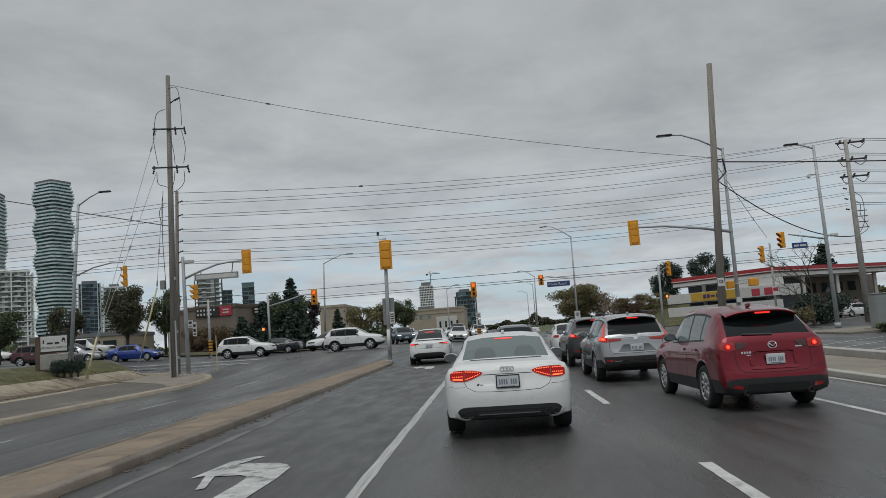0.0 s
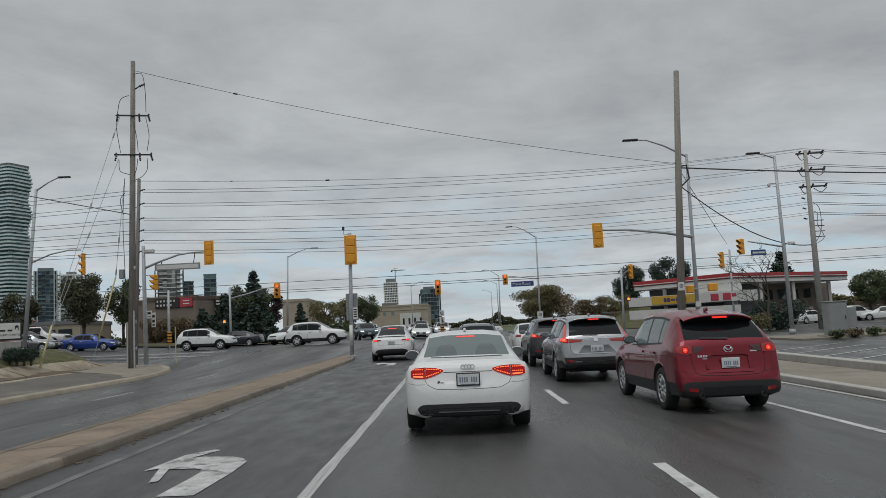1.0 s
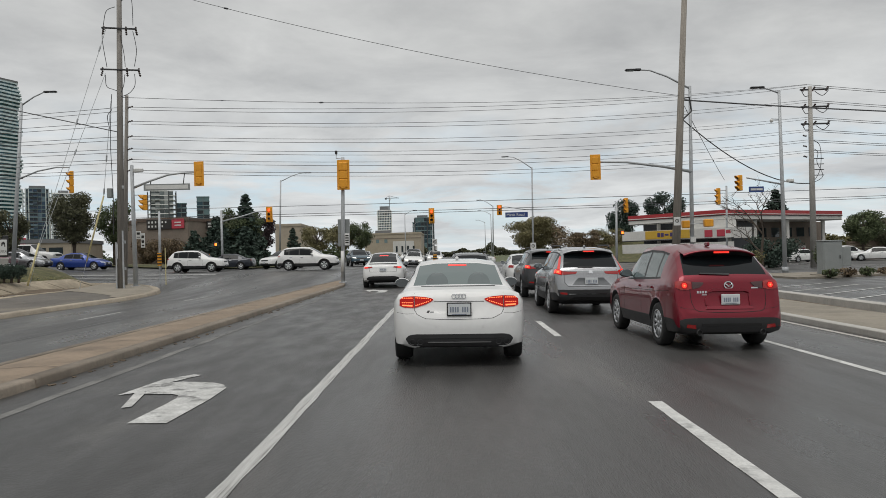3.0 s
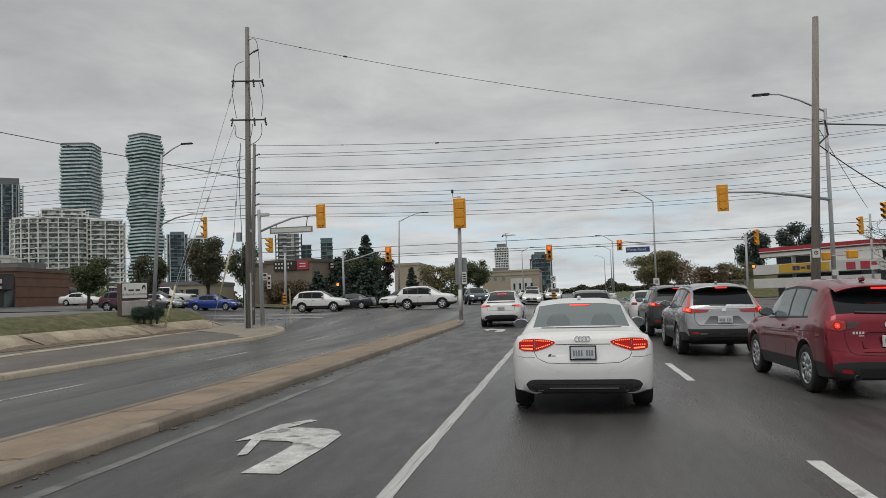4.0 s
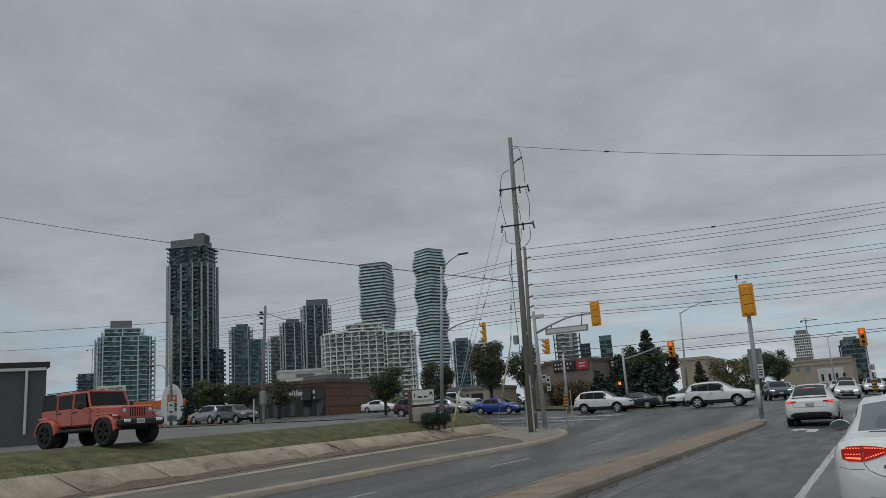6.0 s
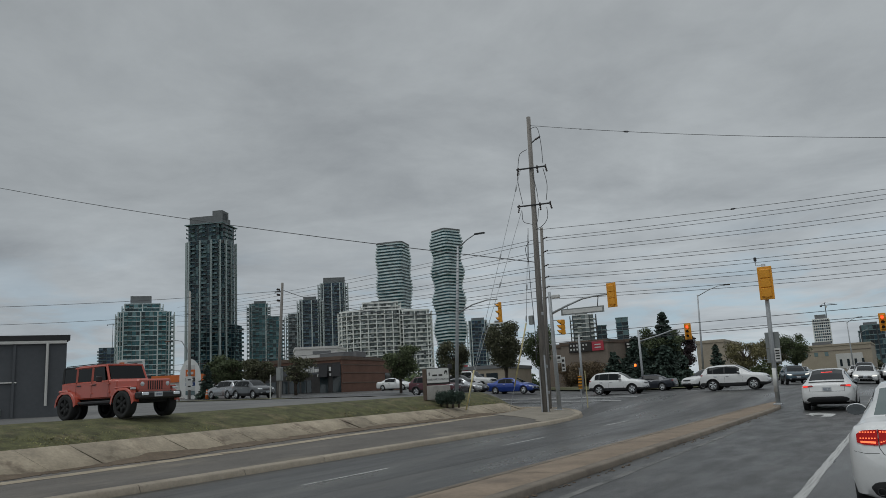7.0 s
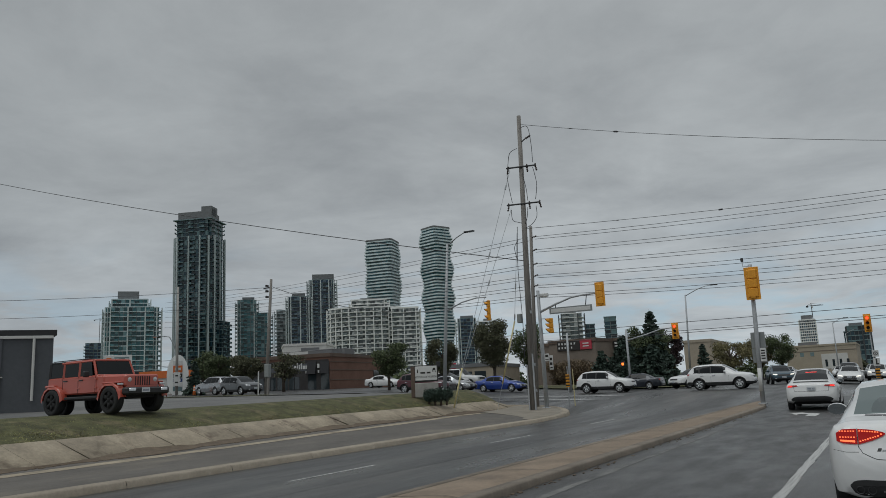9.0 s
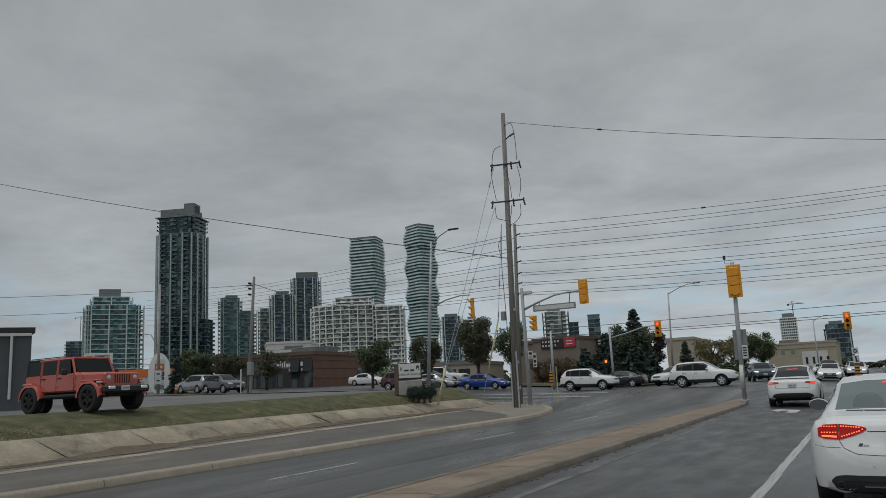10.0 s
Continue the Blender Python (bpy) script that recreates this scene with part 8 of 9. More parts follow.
broad_tree(-33.9, 69.4, 7.4, 4.6, M["leaf_street"], "street tree with browning leaves and dark trunk", 11, z=1.0, leaves=6500)
broad_tree(-32.2, 73.9, 7.2, 4.2, M["leaf_green"], "dark green street tree behind the poles", 12, z=1.0)
broad_tree(-40.9, 61.0, 4.9, 4.2, M["leaf_green"], "round green street tree", 13, z=1.4)
broad_tree(-37.0, 64.5, 4.9, 3.6, M["leaf_street"], "small tree with yellowing leaves", 14, z=1.4)
broad_tree(-55.8, 63, 4.2, 4.8, M["leaf_street"], "thin tree turning brown before the restaurant", 15, leaves=1300, size=0.22)
broad_tree(-58.4, 60, 4.0, 4.6, M["leaf_street"], "small tree turning olive behind the service road", 16, leaves=4600)
broad_tree(-62.4, 60, 4.2, 4.4, M["leaf_green"], "dense green tree behind the service road", 18, leaves=6000)
broad_tree(-67.5, 62.5, 4.9, 3.6, M["leaf_green"], "slim green tree beside the oval sign", 30, leaves=3600)
spruce(-60.6, 55.2, 3.6, 2.2, "small dark spruce beside the oval sign", 19)
spruce(-24.0, 80, 5.6, 6.2, "wide dark spruce standing beside the coffee house", 21, leaves=9000)
spruce(-21.7, 83, 8.2, 5.4, "tall spruce behind the corner", 22, leaves=8000)
broad_tree(-22.4, 84, 6.3, 6.0, M["leaf_green"], "dark green tree in a clump behind the corner", 17, leaves=6500)
spruce(-20.6, 78.5, 4.6, 4.8, "dark spruce in a clump at the corner", 20, leaves=7000)
spruce(-25.4, 77, 4.0, 4.6, "blue green spruce before the coffee house", 23)
spruce(-22.0, 74, 4.0, 3.0, "blue green spruce before the coffee house", 24)
broad_tree(-21.3, 90, 5.6, 3.6, M["leaf_plum"], "dark plum-leaved tree on the lawn", 25)
spruce(-19, 95, 4.6, 2.8, "dark green spruce on the lawn", 26)
broad_tree(-16.8, 100, 5.0, 6.0, M["leaf_olive"], "low trees turning yellow", 27, z=0.7)
broad_tree(-14.5, 108, 5.4, 5.4, M["leaf_olive"], "low trees turning yellow", 28, z=0.7)
broad_tree(-11.8, 106, 5.8, 4.4, M["leaf_green"], "green tree beyond the junction", 29, z=0.6)
broad_tree(-32.5, 88, 3.2, 5.4, M["leaf_rust"], "rust-coloured hedge before the coffee house", 31, z=1.3, shrub=True)
broad_tree(-35.5, 90, 3.0, 4.0, M["leaf_rust"], "rust-coloured hedge before the coffee house", 32, z=1.3, shrub=True)
broad_tree(-19.2, 77.5, 1.3, 1.8, M["leaf_spruce"], "clipped dark green bush", 33, shrub=True, leaves=900, size=0.16)
broad_tree(13.4, 115, 7.2, 10.0, M["leaf_olive"], "broad tree turning brown and olive", 41, z=-0.4, leaves=15000, size=0.22)
broad_tree(17.2, 120, 5.6, 6.0, M["leaf_rust"], "thin tree turning rust", 42, z=0.0, leaves=1500)
broad_tree(20.5, 112, 4.4, 6.0, M["leaf_rust"], "scrub turning rust on a slope", 43, z=0.0)
broad_tree(25.5, 118, 4.8, 7.0, M["leaf_olive"], "scrub turning brown on a slope", 44, z=0.0)
broad_tree(28.6, 121.3, 9.6, 6.0, M["leaf_spruce"], "tall dark pine with an open crown on the slope", 45, z=0.0, leaves=7500, size=0.26)
broad_tree(35.0, 120.2, 10.4, 7.0, M["leaf_spruce"], "tall dark pine with an open crown on the slope", 46, z=0.0, leaves=9000, size=0.26)
spruce(38.0, 128, 8.4, 5.0, "dark pine behind the station", 47, z=0.0)
spruce(49, 112, 10.6, 8.0, "dark pine behind the station", 48, z=-0.3, leaves=9000)
bare_tree(24.4, 58, 8.6, 4.5, "thin tree with bare branches", 49)
broad_tree(26.8, 62.5, 2.9, 4.6, M["leaf_spruce"], "dark bush before the station", 50, leaves=3600, size=0.2, shrub=True)
broad_tree(23.3, 57.5, 1.7, 2.0, M["leaf_olive"], "leafy young bush behind the kerb", 51, leaves=500, size=0.16, shrub=True)
broad_tree(28.6, 57.2, 2.2, 1.8, M["leaf_green"], "leafy young bush behind the kerb", 52, leaves=700, size=0.16, shrub=True)
broad_tree(46.6, 84.5, 5.6, 5.0, M["leaf_green"], "dense green tree beside the parked cars", 53, leaves=8000)
broad_tree(50, 86, 5.0, 6.0, M["leaf_street"], "dark tree beside the parked cars", 54, leaves=7000)
broad_tree(58, 90, 6.0, 6.0, M["leaf_green"], "dark tree beside the parked cars", 55)
for i, (x, y) in enumerate(((19.2, 34.2), (20.4, 34.8), (21.8, 35.6), (23.3, 36.5))):
    broad_tree(x + 0.4, y + 4.2, 0.55, 0.9, M["leaf_rust"] if i % 2 else M["leaf_green"], "low clump of planting behind the kerb", 60 + i, leaves=260, size=0.12, shrub=True)
for i in range(7):
    broad_tree(-21.25 + 0.26 * i, 36.15 + 0.16 * i, 0.8, 0.85, M["leaf_spruce"], "low clipped dark bush round the sign", 70 + i, z=ground_z(-24, 36) - 0.45, leaves=1500, size=0.07, shrub=True) if i in (0, 1, 2, 3) else None


def far_woods(x0, x1, y0, y1, h, seed, material, label, n=5000, size=1.0, z=0.3):
    rnd = random.Random(seed)
    pts = []
    for k in range(n):
        t = rnd.random()
        x = lerp(x0, x1, t)
        y = lerp(y0, y1, t) + rnd.uniform(-4, 4)
        top = h * (0.28 + 0.72 * abs(math.sin(x * 0.13 + seed)) * (0.6 + 0.4 * math.sin(x * 0.47)) * (0.75 + 0.25 * math.sin(x * 1.3)))
        pts.append((Vector((x, y, z + top * rnd.random() ** 0.7)), Vector((0, 0, 1))))
    solo("far_woods", leaf_mesh(pts, size, seed), material, label, "woods", kind="stuff")


far_woods(-60, 40, 270, 270, 5.0, 3, M["leaf_street"], "distant trees beyond the road", 16000, 0.8)
far_woods(16, 34, 110, 126, 5.4, 9, M["leaf_rust"], "brown scrub on the grassy slope", 7000, 0.35)
far_woods(-130, -20, 250, 255, 6.5, 4, M["leaf_green"], "distant trees beyond the junction", 9000, 1.0)
far_woods(52, 160, 225, 180, 9, 5, M["leaf_olive"], "distant trees behind the station", 12000, 1.0)
far_woods(-270, -110, 150, 200, 9, 6, M["leaf_green"], "distant trees below the towers", 5200, 1.4, 2.4)
far_woods(-150, -95, 70, 130, 7, 7, M["leaf_olive"], "distant trees below the towers", 3600, 1.0, 2.4)

# ---- low buildings ----
M["brick_brown"] = mat("brown_brick", (0.16, 0.085, 0.06), 0.85, vary=0.15, scale=0.6, bump=0.3, bump_scale=12)
M["stone_brown"] = mat("brown_stone", (0.12, 0.085, 0.065), 0.85, vary=0.2, scale=1.2, bump=0.4)
M["stone_dark"] = mat("charcoal_stone", (0.040, 0.037, 0.036), 0.8, vary=0.25, scale=1.5, bump=0.4)
M["beige_wall"] = mat("beige_wall", (0.36, 0.31, 0.24), 0.85, vary=0.1, scale=0.4)
M["taupe_wall"] = mat("taupe_brick", (0.20, 0.165, 0.135), 0.85, vary=0.12, scale=0.5, bump=0.2)
M["dark_wall"] = mat("slate_wall", (0.085, 0.090, 0.098), 0.8, vary=0.1, scale=0.7, bump=0.15)
M["white_wall"] = mat("white_wall", (0.58, 0.57, 0.54), 0.7, vary=0.08, scale=0.5)
M["red_band"] = mat("red_fascia", (0.36, 0.03, 0.035), 0.5, vary=0.05, scale=0.5)
M["yellow_band"] = mat("yellow_fascia", (0.55, 0.34, 0.04), 0.5, vary=0.05, scale=0.5)
M["purple_text"] = mat("purple_lettering", (0.06, 0.04, 0.14), 0.5, vary=0.0)
M["orange_band"] = mat("orange_fascia", (0.62, 0.15, 0.03), 0.5, vary=0.06, scale=0.5)
M["awning"] = mat("black_awning", (0.022, 0.022, 0.024), 0.8, vary=0.1)


def wall_frame(a, b):
    """The pose at a, with X along a to b and -Y outward to the viewer."""
    d = Vector((b[0] - a[0], b[1] - a[1]))
    return pose(a[0], a[1], 0, 0, 0, math.degrees(math.atan2(d.y, d.x))), d.length


def building(name, poly, z0, z1, wall, label, roof=None, category="building", parapet=0.35):
    ob = thing(name, None, label, category, "low buildings")
    part("wall", prism(bmesh.new(), poly, z0 - 1.5, z1), wall, ob)
    part("roof_edge", prism(bmesh.new(), offset(poly, 0.12), z1 - parapet, z1 + 0.08), roof or wall, ob)
    return ob


def on_wall(ob, name, m, x, z, w, h, material, d=0.06, label="", parent=None, out=0.0):
    return part(name, nbox(w, d, h, 0, 0, 0, bevel=min(0.015, d / 4)), material, parent or ob, label, m=m @ pose(x, -d / 2 - 0.004 - out, z))


# restaurant
C, Lf, R = (-58.4, 74), (-68.5, 71.2), (-61.2, 91)
rb = building("restaurant", [Lf, C, R, (-72, 89)], 2.0, 6.35, M["brick_brown"], "low brown brick restaurant with black awnings", M["stone_brown"])
m, ln = wall_frame(Lf, C)
on_wall(rb, "front_cladding", m, ln / 2, 3.6, ln - 0.3, 4.2, M["stone_dark"], 0.03, "dark stone front cladding")
for k, x in enumerate((8.15, 9.85)):
    a = on_wall(rb, "awning", m, x, 4.75, 1.15, 1.5, M["awning"], 0.5, "black sloped awning")
    for v in a.data.vertices:
        if v.co.y < 0 and v.co.z > 0:
            v.co.y += 0.42
    on_wall(rb, "door" if k == 0 else "window", m, x, 3.1, 1.1, 2.0, M["glass"])
for k, x in enumerate((1.0, 2.6, 4.2, 5.8)):
    w_ = on_wall(rb, "window", m, x, 3.0, 1.35, 1.5, M["glass"])
    on_wall(rb, "window_frame", m, x, 3.0, 0.07, 1.5, M["black_trim"], 0.04, parent=None, out=0.06)
for k, (x, w_, h_) in enumerate(((5.35, 0.62, 0.75), (5.9, 0.32, 0.42), (6.22, 0.14, 0.8), (6.48, 0.14, 0.55), (6.75, 0.16, 0.75), (7.1, 0.34, 0.42), (7.44, 0.26, 0.42))):
    on_wall(rb, "sign_bar", m, x, 4.85 + (h_ - 0.42) / 2, w_, h_, M["white_sign"], 0.08, "white sign shape")
on_wall(rb, "sign_band", m, 5.0, 4.85, 5.2, 0.9, M["dark_wall"], 0.05)
on_wall(rb, "sign_bar", m, 9.0, 4.95, 0.3, 0.5, M["white_sign"], 0.04, out=0.05)
for x in (0.2, 7.45, 9.05):
    on_wall(rb, "wall_lamp", m, x, 4.25, 0.18, 0.3, M["white_sign"], 0.2)
m2, ln2 = wall_frame(C, R)
for z in (3.2, 4.4, 5.4):
    on_wall(rb, "brick_band", m2, ln2 / 2, z, ln2, 0.12, M["stone_brown"], 0.05)
dr = on_wall(rb, "door", m2, ln2 - 4.2, 3.2, 2.6, 2.4, M["glass"], label="glass entrance with posters")
for i in range(5):
    on_wall(rb, "poster", m2, ln2 - 5.1 + 0.45 * i, 2.9 + 0.3 * (i % 2), 0.34, 0.5, M["white_sign"], 0.02, out=0.06)
on_wall(rb, "wall_lamp", m2, ln2 - 1.6, 4.5, 0.25, 0.3, M["white_sign"], 0.2)
for k, (x, y, w_, h_) in enumerate(((-64, 80, 4, 0.9), (-66, 86, 3, 1.2))):
    part("roof_unit", nbox(w_, 2.2, h_, x, y, 6.4 + h_ / 2, bevel=0.05), M["roof_grey"], rb)
rw = building("white_block", [(-100.4, 112.3), (-94.3, 117.5), (-99, 126), (-107, 119)], 2, 11.3, M["white_wall"], "low white block behind the restaurant")
on_wall(rw, "sign_bar", wall_frame((-100.4, 112.3), (-94.3, 117.5))[0], 5, 10.2, 3.5, 0.6, M["roof_grey"])

# coffee house
cb = building("coffee_house", [(-37.5, 92.5), (-31.2, 92.2), (-30.6, 97.2), (-27.8, 97.2), (-27.8, 110), (-42, 110), (-42, 97), (-37.7, 97)], 1.2, 6.75, M["taupe_wall"], "low taupe brick coffee house with dark sign panels", M["stone_brown"])
m, ln = wall_frame((-37.5, 92.5), (-31.2, 92.2))
s_ = on_wall(cb, "sign", m, 2.75, 6.05, 3.1, 1.2, M["black_sign"], 0.15, "black sign panel")
for z, ws in ((0.25, (0.32, 0.32, 0.3, 0.32, 0.32, 0.3)), (-0.25, (0.36, 0.34, 0.34, 0.34, 0.3))):
    x = 1.5
    for w_ in ws:
        on_wall(cb, "sign_bar", m, x, 6.05 + z, w_ * 0.6, 0.24, M["white_sign"], 0.02, out=0.16, parent=None)
        x += 0.42
on_wall(cb, "sign", m, 5.1, 6.08, 1.55, 1.2, M["red_sign"], 0.15, "crimson sign panel")
for z in (0.15, -0.2):
    on_wall(cb, "sign_bar", m, 5.1, 6.08 + z, 0.8, 0.14, M["white_sign"], 0.02, out=0.16)
for x in (1.0, 2.4, 3.8, 5.2):
    on_wall(cb, "window", m, x, 2.8, 1.2, 1.9, M["glass"])
m, ln = wall_frame((-30.6, 97.2), (-27.8, 97.2))
on_wall(cb, "sign", m, 0.75, 6.0, 1.3, 1.1, M["black_sign"], 0.12, "small black sign panel")
on_wall(cb, "sign", m, 1.8, 6.0, 0.8, 1.1, M["red_sign"], 0.12, "small crimson sign panel")
for z in (0.2, -0.2):
    on_wall(cb, "sign_bar", m, 0.75, 6.0 + z, 0.9, 0.22, M["white_sign"], 0.02, out=0.13)
for x in (0.5, 1.3, 2.1):
    on_wall(cb, "window", m, x, 3.0, 0.7, 2.4, M["glass"])
b_ = building("office_block", [(-28.7, 128), (-24.4, 128), (-25.6, 150), (-30, 152)], 0.5, 7.2, M["beige_wall"], "plain beige office block behind the trees")
b_ = building("office_block", [(-21.4, 200), (-6.5, 200), (-6.5, 225), (-21.4, 225)], 0.3, 7.3, M["beige_wall"], "long beige commercial block with pale wall panels")
m, ln = wall_frame((-21.4, 200), (-6.5, 200))
on_wall(b_, "wall_panel", m, 10.2, 3.4, 5.5, 3.4, M["white_wall"], label="pale grey wall panel")
for x in (8.4, 9.9, 11.4, 12.9):
    on_wall(b_, "window", m, x, 3.0, 0.5, 1.6, M["glass"], out=0.06)
for x in (1.2, 3.4, 5.6):
    on_wall(b_, "window", m, x, 5.2, 0.8, 0.9, M["slab_grey"])
on_wall(b_, "brick_band", m, ln / 2, 5.9, ln, 0.15, M["taupe_wall"])
part("roof_unit", nbox(4, 3, 1.0, -17, 206, 7.7), M["roof_grey"], b_)
b_ = building("strip_mall", [(-50, 80), (-40.5, 82), (-43, 95), (-53, 93)], 1.5, 4.2, M["beige_wall"], "low white strip of shops with a red sign", M["roof_grey"])
m, ln = wall_frame((-50, 80), (-40.5, 82))
on_wall(b_, "sign", m, 4.5, 4.1, 1.5, 0.7, M["red_sign"])
for x in (1.5, 3.3, 6.5, 8.2):
    on_wall(b_, "window", m, x, 2.6, 1.4, 1.5, M["glass"])

# slate building beside the service road
sb = building("slate_building", [(-36.9, 17.2), (-33.4, 22.6), (-43.6, 27.6), (-48, 21)], 1.2, 5.05, M["dark_wall"], "dark slate painted block building with a white downpipe", M["black_trim"], parapet=0.18)
m, ln = wall_frame((-36.9, 17.2), (-33.4, 22.6))
on_wall(sb, "gutter", m, ln / 2, 4.8, ln, 0.14, M["white_wall"], 0.12, "white roof gutter")
part("downpipe", ntube([(0, -0.1, 4.8), (0, -0.1, 2.6), (0, -0.1, 1.9)], 0.06, 8), M["white_wall"], sb, "white downpipe", m=m @ pose(ln - 0.8, 0, 0))
for x in (0.8, 2.6, 4.3):
    on_wall(sb, "pilaster", m, x, 3.0, 0.12, 3.6, M["dark_wall"], 0.08)
on_wall(sb, "meter_box", m, ln - 3.1, 2.15, 0.3, 0.45, M["grey_box"], 0.15)
on_wall(sb, "rail", m, ln / 2 - 1, 3.0, ln - 2, 0.06, M["white_wall"], 0.08)

rp_ = thing("roof_pole", pose(-38.6, 20.6, 5.0), "thin dark pole with a lamp on a flat roof", "post")
part("shaft", ntube([(0, 0, 0), (0.02, 0, 1.15)], 0.035, 8), M["steel_dark"], rp_)
part("lamp", nbox(0.5, 0.16, 0.1, 0.22, 0, 1.0, bevel=0.02), M["steel_dark"], rp_)
part("roof_unit", nbox(1.4, 1.0, 0.35, -38.2, 21.6, 5.2, bevel=0.03), M["roof_grey"], sb)
for x, z in ((3.3, 1.7), (3.75, 1.7), (3.5, 2.1)):
    on_wall(sb, "meter_box", m, x, z, 0.22, 0.3, M["grey_box"], 0.12)

# orange station far behind
ob_ = building("orange_station", [(-88.5, 69.3), (-80.4, 75.4), (-85, 83), (-94, 76)], 2.2, 5.6, M["white_wall"], "small station with white and orange fascia", M["orange_band"], parapet=0.9)
bb = thing("billboard", pose(-58.9, 45, 0), "white billboard with small print on posts", "billboard")
part("panel", nbox(2.3, 0.2, 0.95, 0, 0, 5.35, rz=50, bevel=0.02), M["white_sign"], bb)
for k, (x, z, w_, h_) in enumerate(((0.3, 5.6, 1.2, 0.10), (0.35, 5.38, 0.9, 0.07), (0.35, 5.18, 1.0, 0.07), (-0.75, 5.38, 0.4, 0.45))):
    part("sign_bar", nbox(w_, 0.02, h_, x, -0.12, z), M["orange_band"] if k == 3 else M["slab_grey"], bb, m=pose(0, 0, 0, 0, 0, 50))
for s in (-1, 1):
    part("post", nbox(0.15, 0.15, 4.9, s * 0.8 * math.cos(radians(50)), s * 0.8 * math.sin(radians(50)), 2.4), M["steel_dark"], bb)

# oval pylon sign
py = thing("pylon_sign", pose(-66.4, 58, ground_z(-66.4, 58), 0, 0, 48) @ Matrix.Diagonal((0.56, 0.72, 0.88, 1)), "tall oval silver pylon sign with price panels", "sign")
bm = bmesh.new()
n = 28
ov = [(2.0 * math.cos(2 * math.pi * k / n), 2.35 + 2.55 * math.sin(2 * math.pi * k / n)) for k in range(n)]
ov = [(x, max(0.0, z)) for x, z in ov]
a = [bm.verts.new((x, -0.25, z)) for x, z in ov]
b = [bm.verts.new((x, 0.25, z)) for x, z in ov]
bm.faces.new(a), bm.faces.new(b[::-1])
for k in range(n):
    bm.faces.new((a[k], b[k], b[(k + 1) % n], a[(k + 1) % n]))
part("shell", bm, M["tower_white"], py)
for z, h_, mm in ((3.9, 0.5, "white_sign"), (3.15, 0.85, "orange_band"), (2.35, 0.5, "black_sign"), (1.8, 0.42, "blue_sign"), (1.3, 0.42, "white_sign"), (0.75, 0.5, "slab_grey")):
    part("panel", nbox(1.7, 0.06, h_, 0, -0.28, z, bevel=0.01), M[mm], py)
for z, h_, mm in ((3.15, 0.3, "white_sign"), (2.35, 0.2, "white_sign"), (1.8, 0.18, "white_sign")):
    part("sign_bar", nbox(1.1, 0.03, h_, 0, -0.33, z), M[mm], py)

# lamp pole with two small signs before the oval sign
lp = pole("street_lamp", (-64.21, 56.0, ground_z(-64.21, 56.0)), (-64.21, 56.0, 13.5), 0.16, 0.11, M["conc_pole"], "tall grey concrete lamp pole with two small signs", "street lamp", "street lamps")
a, b = rel(lp, (-64.21, 56.0, 6.80), (-65.68, 55.00, 8.31))
part("arm", ntube([a, a.lerp(b, 0.45) + Vector((0, 0, 0.75)), a.lerp(b, 0.8) + Vector((0, 0, 0.35)), b], [0.06, 0.055, 0.05, 0.045], 8), M["galv"], lp, smooth=40)
lamp_head(lp, b, b - a)
for z in (4.16, 3.48):
    q = rel(lp, (-64.21, 56.0, z), (-64.21, 56.0, z))[0]
    sp = part("sign_plate", nbox(0.62, 0.03, 0.72, 0, -0.20, 0, bevel=0.01), M["white_sign"], lp, "small white road sign", m=pose(*q, 0, 0, 47))
    part("sign_bar", nbox(0.30, 0.012, 0.14, 0, -0.222, 0), M["black_sign"], sp)


def traffic_cone(x, y, h):
    ob = thing("traffic_cone", pose(x, y, ground_z(x, y)), "tall orange traffic cone with pale bands", "traffic cone", "traffic cones")
    bm = nbox(0.44, 0.44, 0.06, 0, 0, 0.03, bevel=0.02)
    part("base", bm, M["black_trim"], ob)
    part("cone", ntube([(0, 0, 0.05), (0, 0, h)], [0.17, 0.05], 16), M["orange_band"], ob, smooth=40)
    for q in (0.48, 0.72):
        part("band", ntube([(0, 0, h * q), (0, 0, h * (q + 0.12))], [lerp(0.17, 0.05, q) + 0.008, lerp(0.17, 0.05, q + 0.12) + 0.008], 16), M["white_sign"], ob, smooth=40)


traffic_cone(-57.06, 52.0, 0.95)

# veterinary sign
vs = thing("monument_sign", pose(-21.78, 36.6, 1.28, 0, 0, 30) @ Matrix.Diagonal((0.64, 0.70, 0.80, 1)), "brown monument sign with a white panel and lettering", "sign")
part("pillar", nbox(0.34, 0.5, 2.1, -0.98, 0.1, 0.85, bevel=0.03), M["stone_brown"], vs, "dark brown sign pillar")
part("plinth", nbox(2.3, 0.46, 0.95, 0, 0.1, 0.3, bevel=0.03), M["conc_pole"], vs)
part("frame", nbox(2.05, 0.34, 1.12, 0.15, 0.1, 1.40, bevel=0.02), M["stone_dark"], vs)
fp = part("panel", nbox(1.85, 0.04, 0.95, 0.15, -0.09, 1.42, bevel=0.01), M["white_sign"], vs, "white sign panel")
part("lettering", text_mesh("VETERINARY HOSPITAL", 0.185, 0.004), M["black_sign"], fp, m=pose(0.15, -0.115, 1.17, 90))
for x, w_ in ((-0.12, 0.4), (0.38, 0.32)):
    part("sign_bar", nbox(w_, 0.01, 0.11, x, -0.115, 1.45), M["black_sign"], fp)
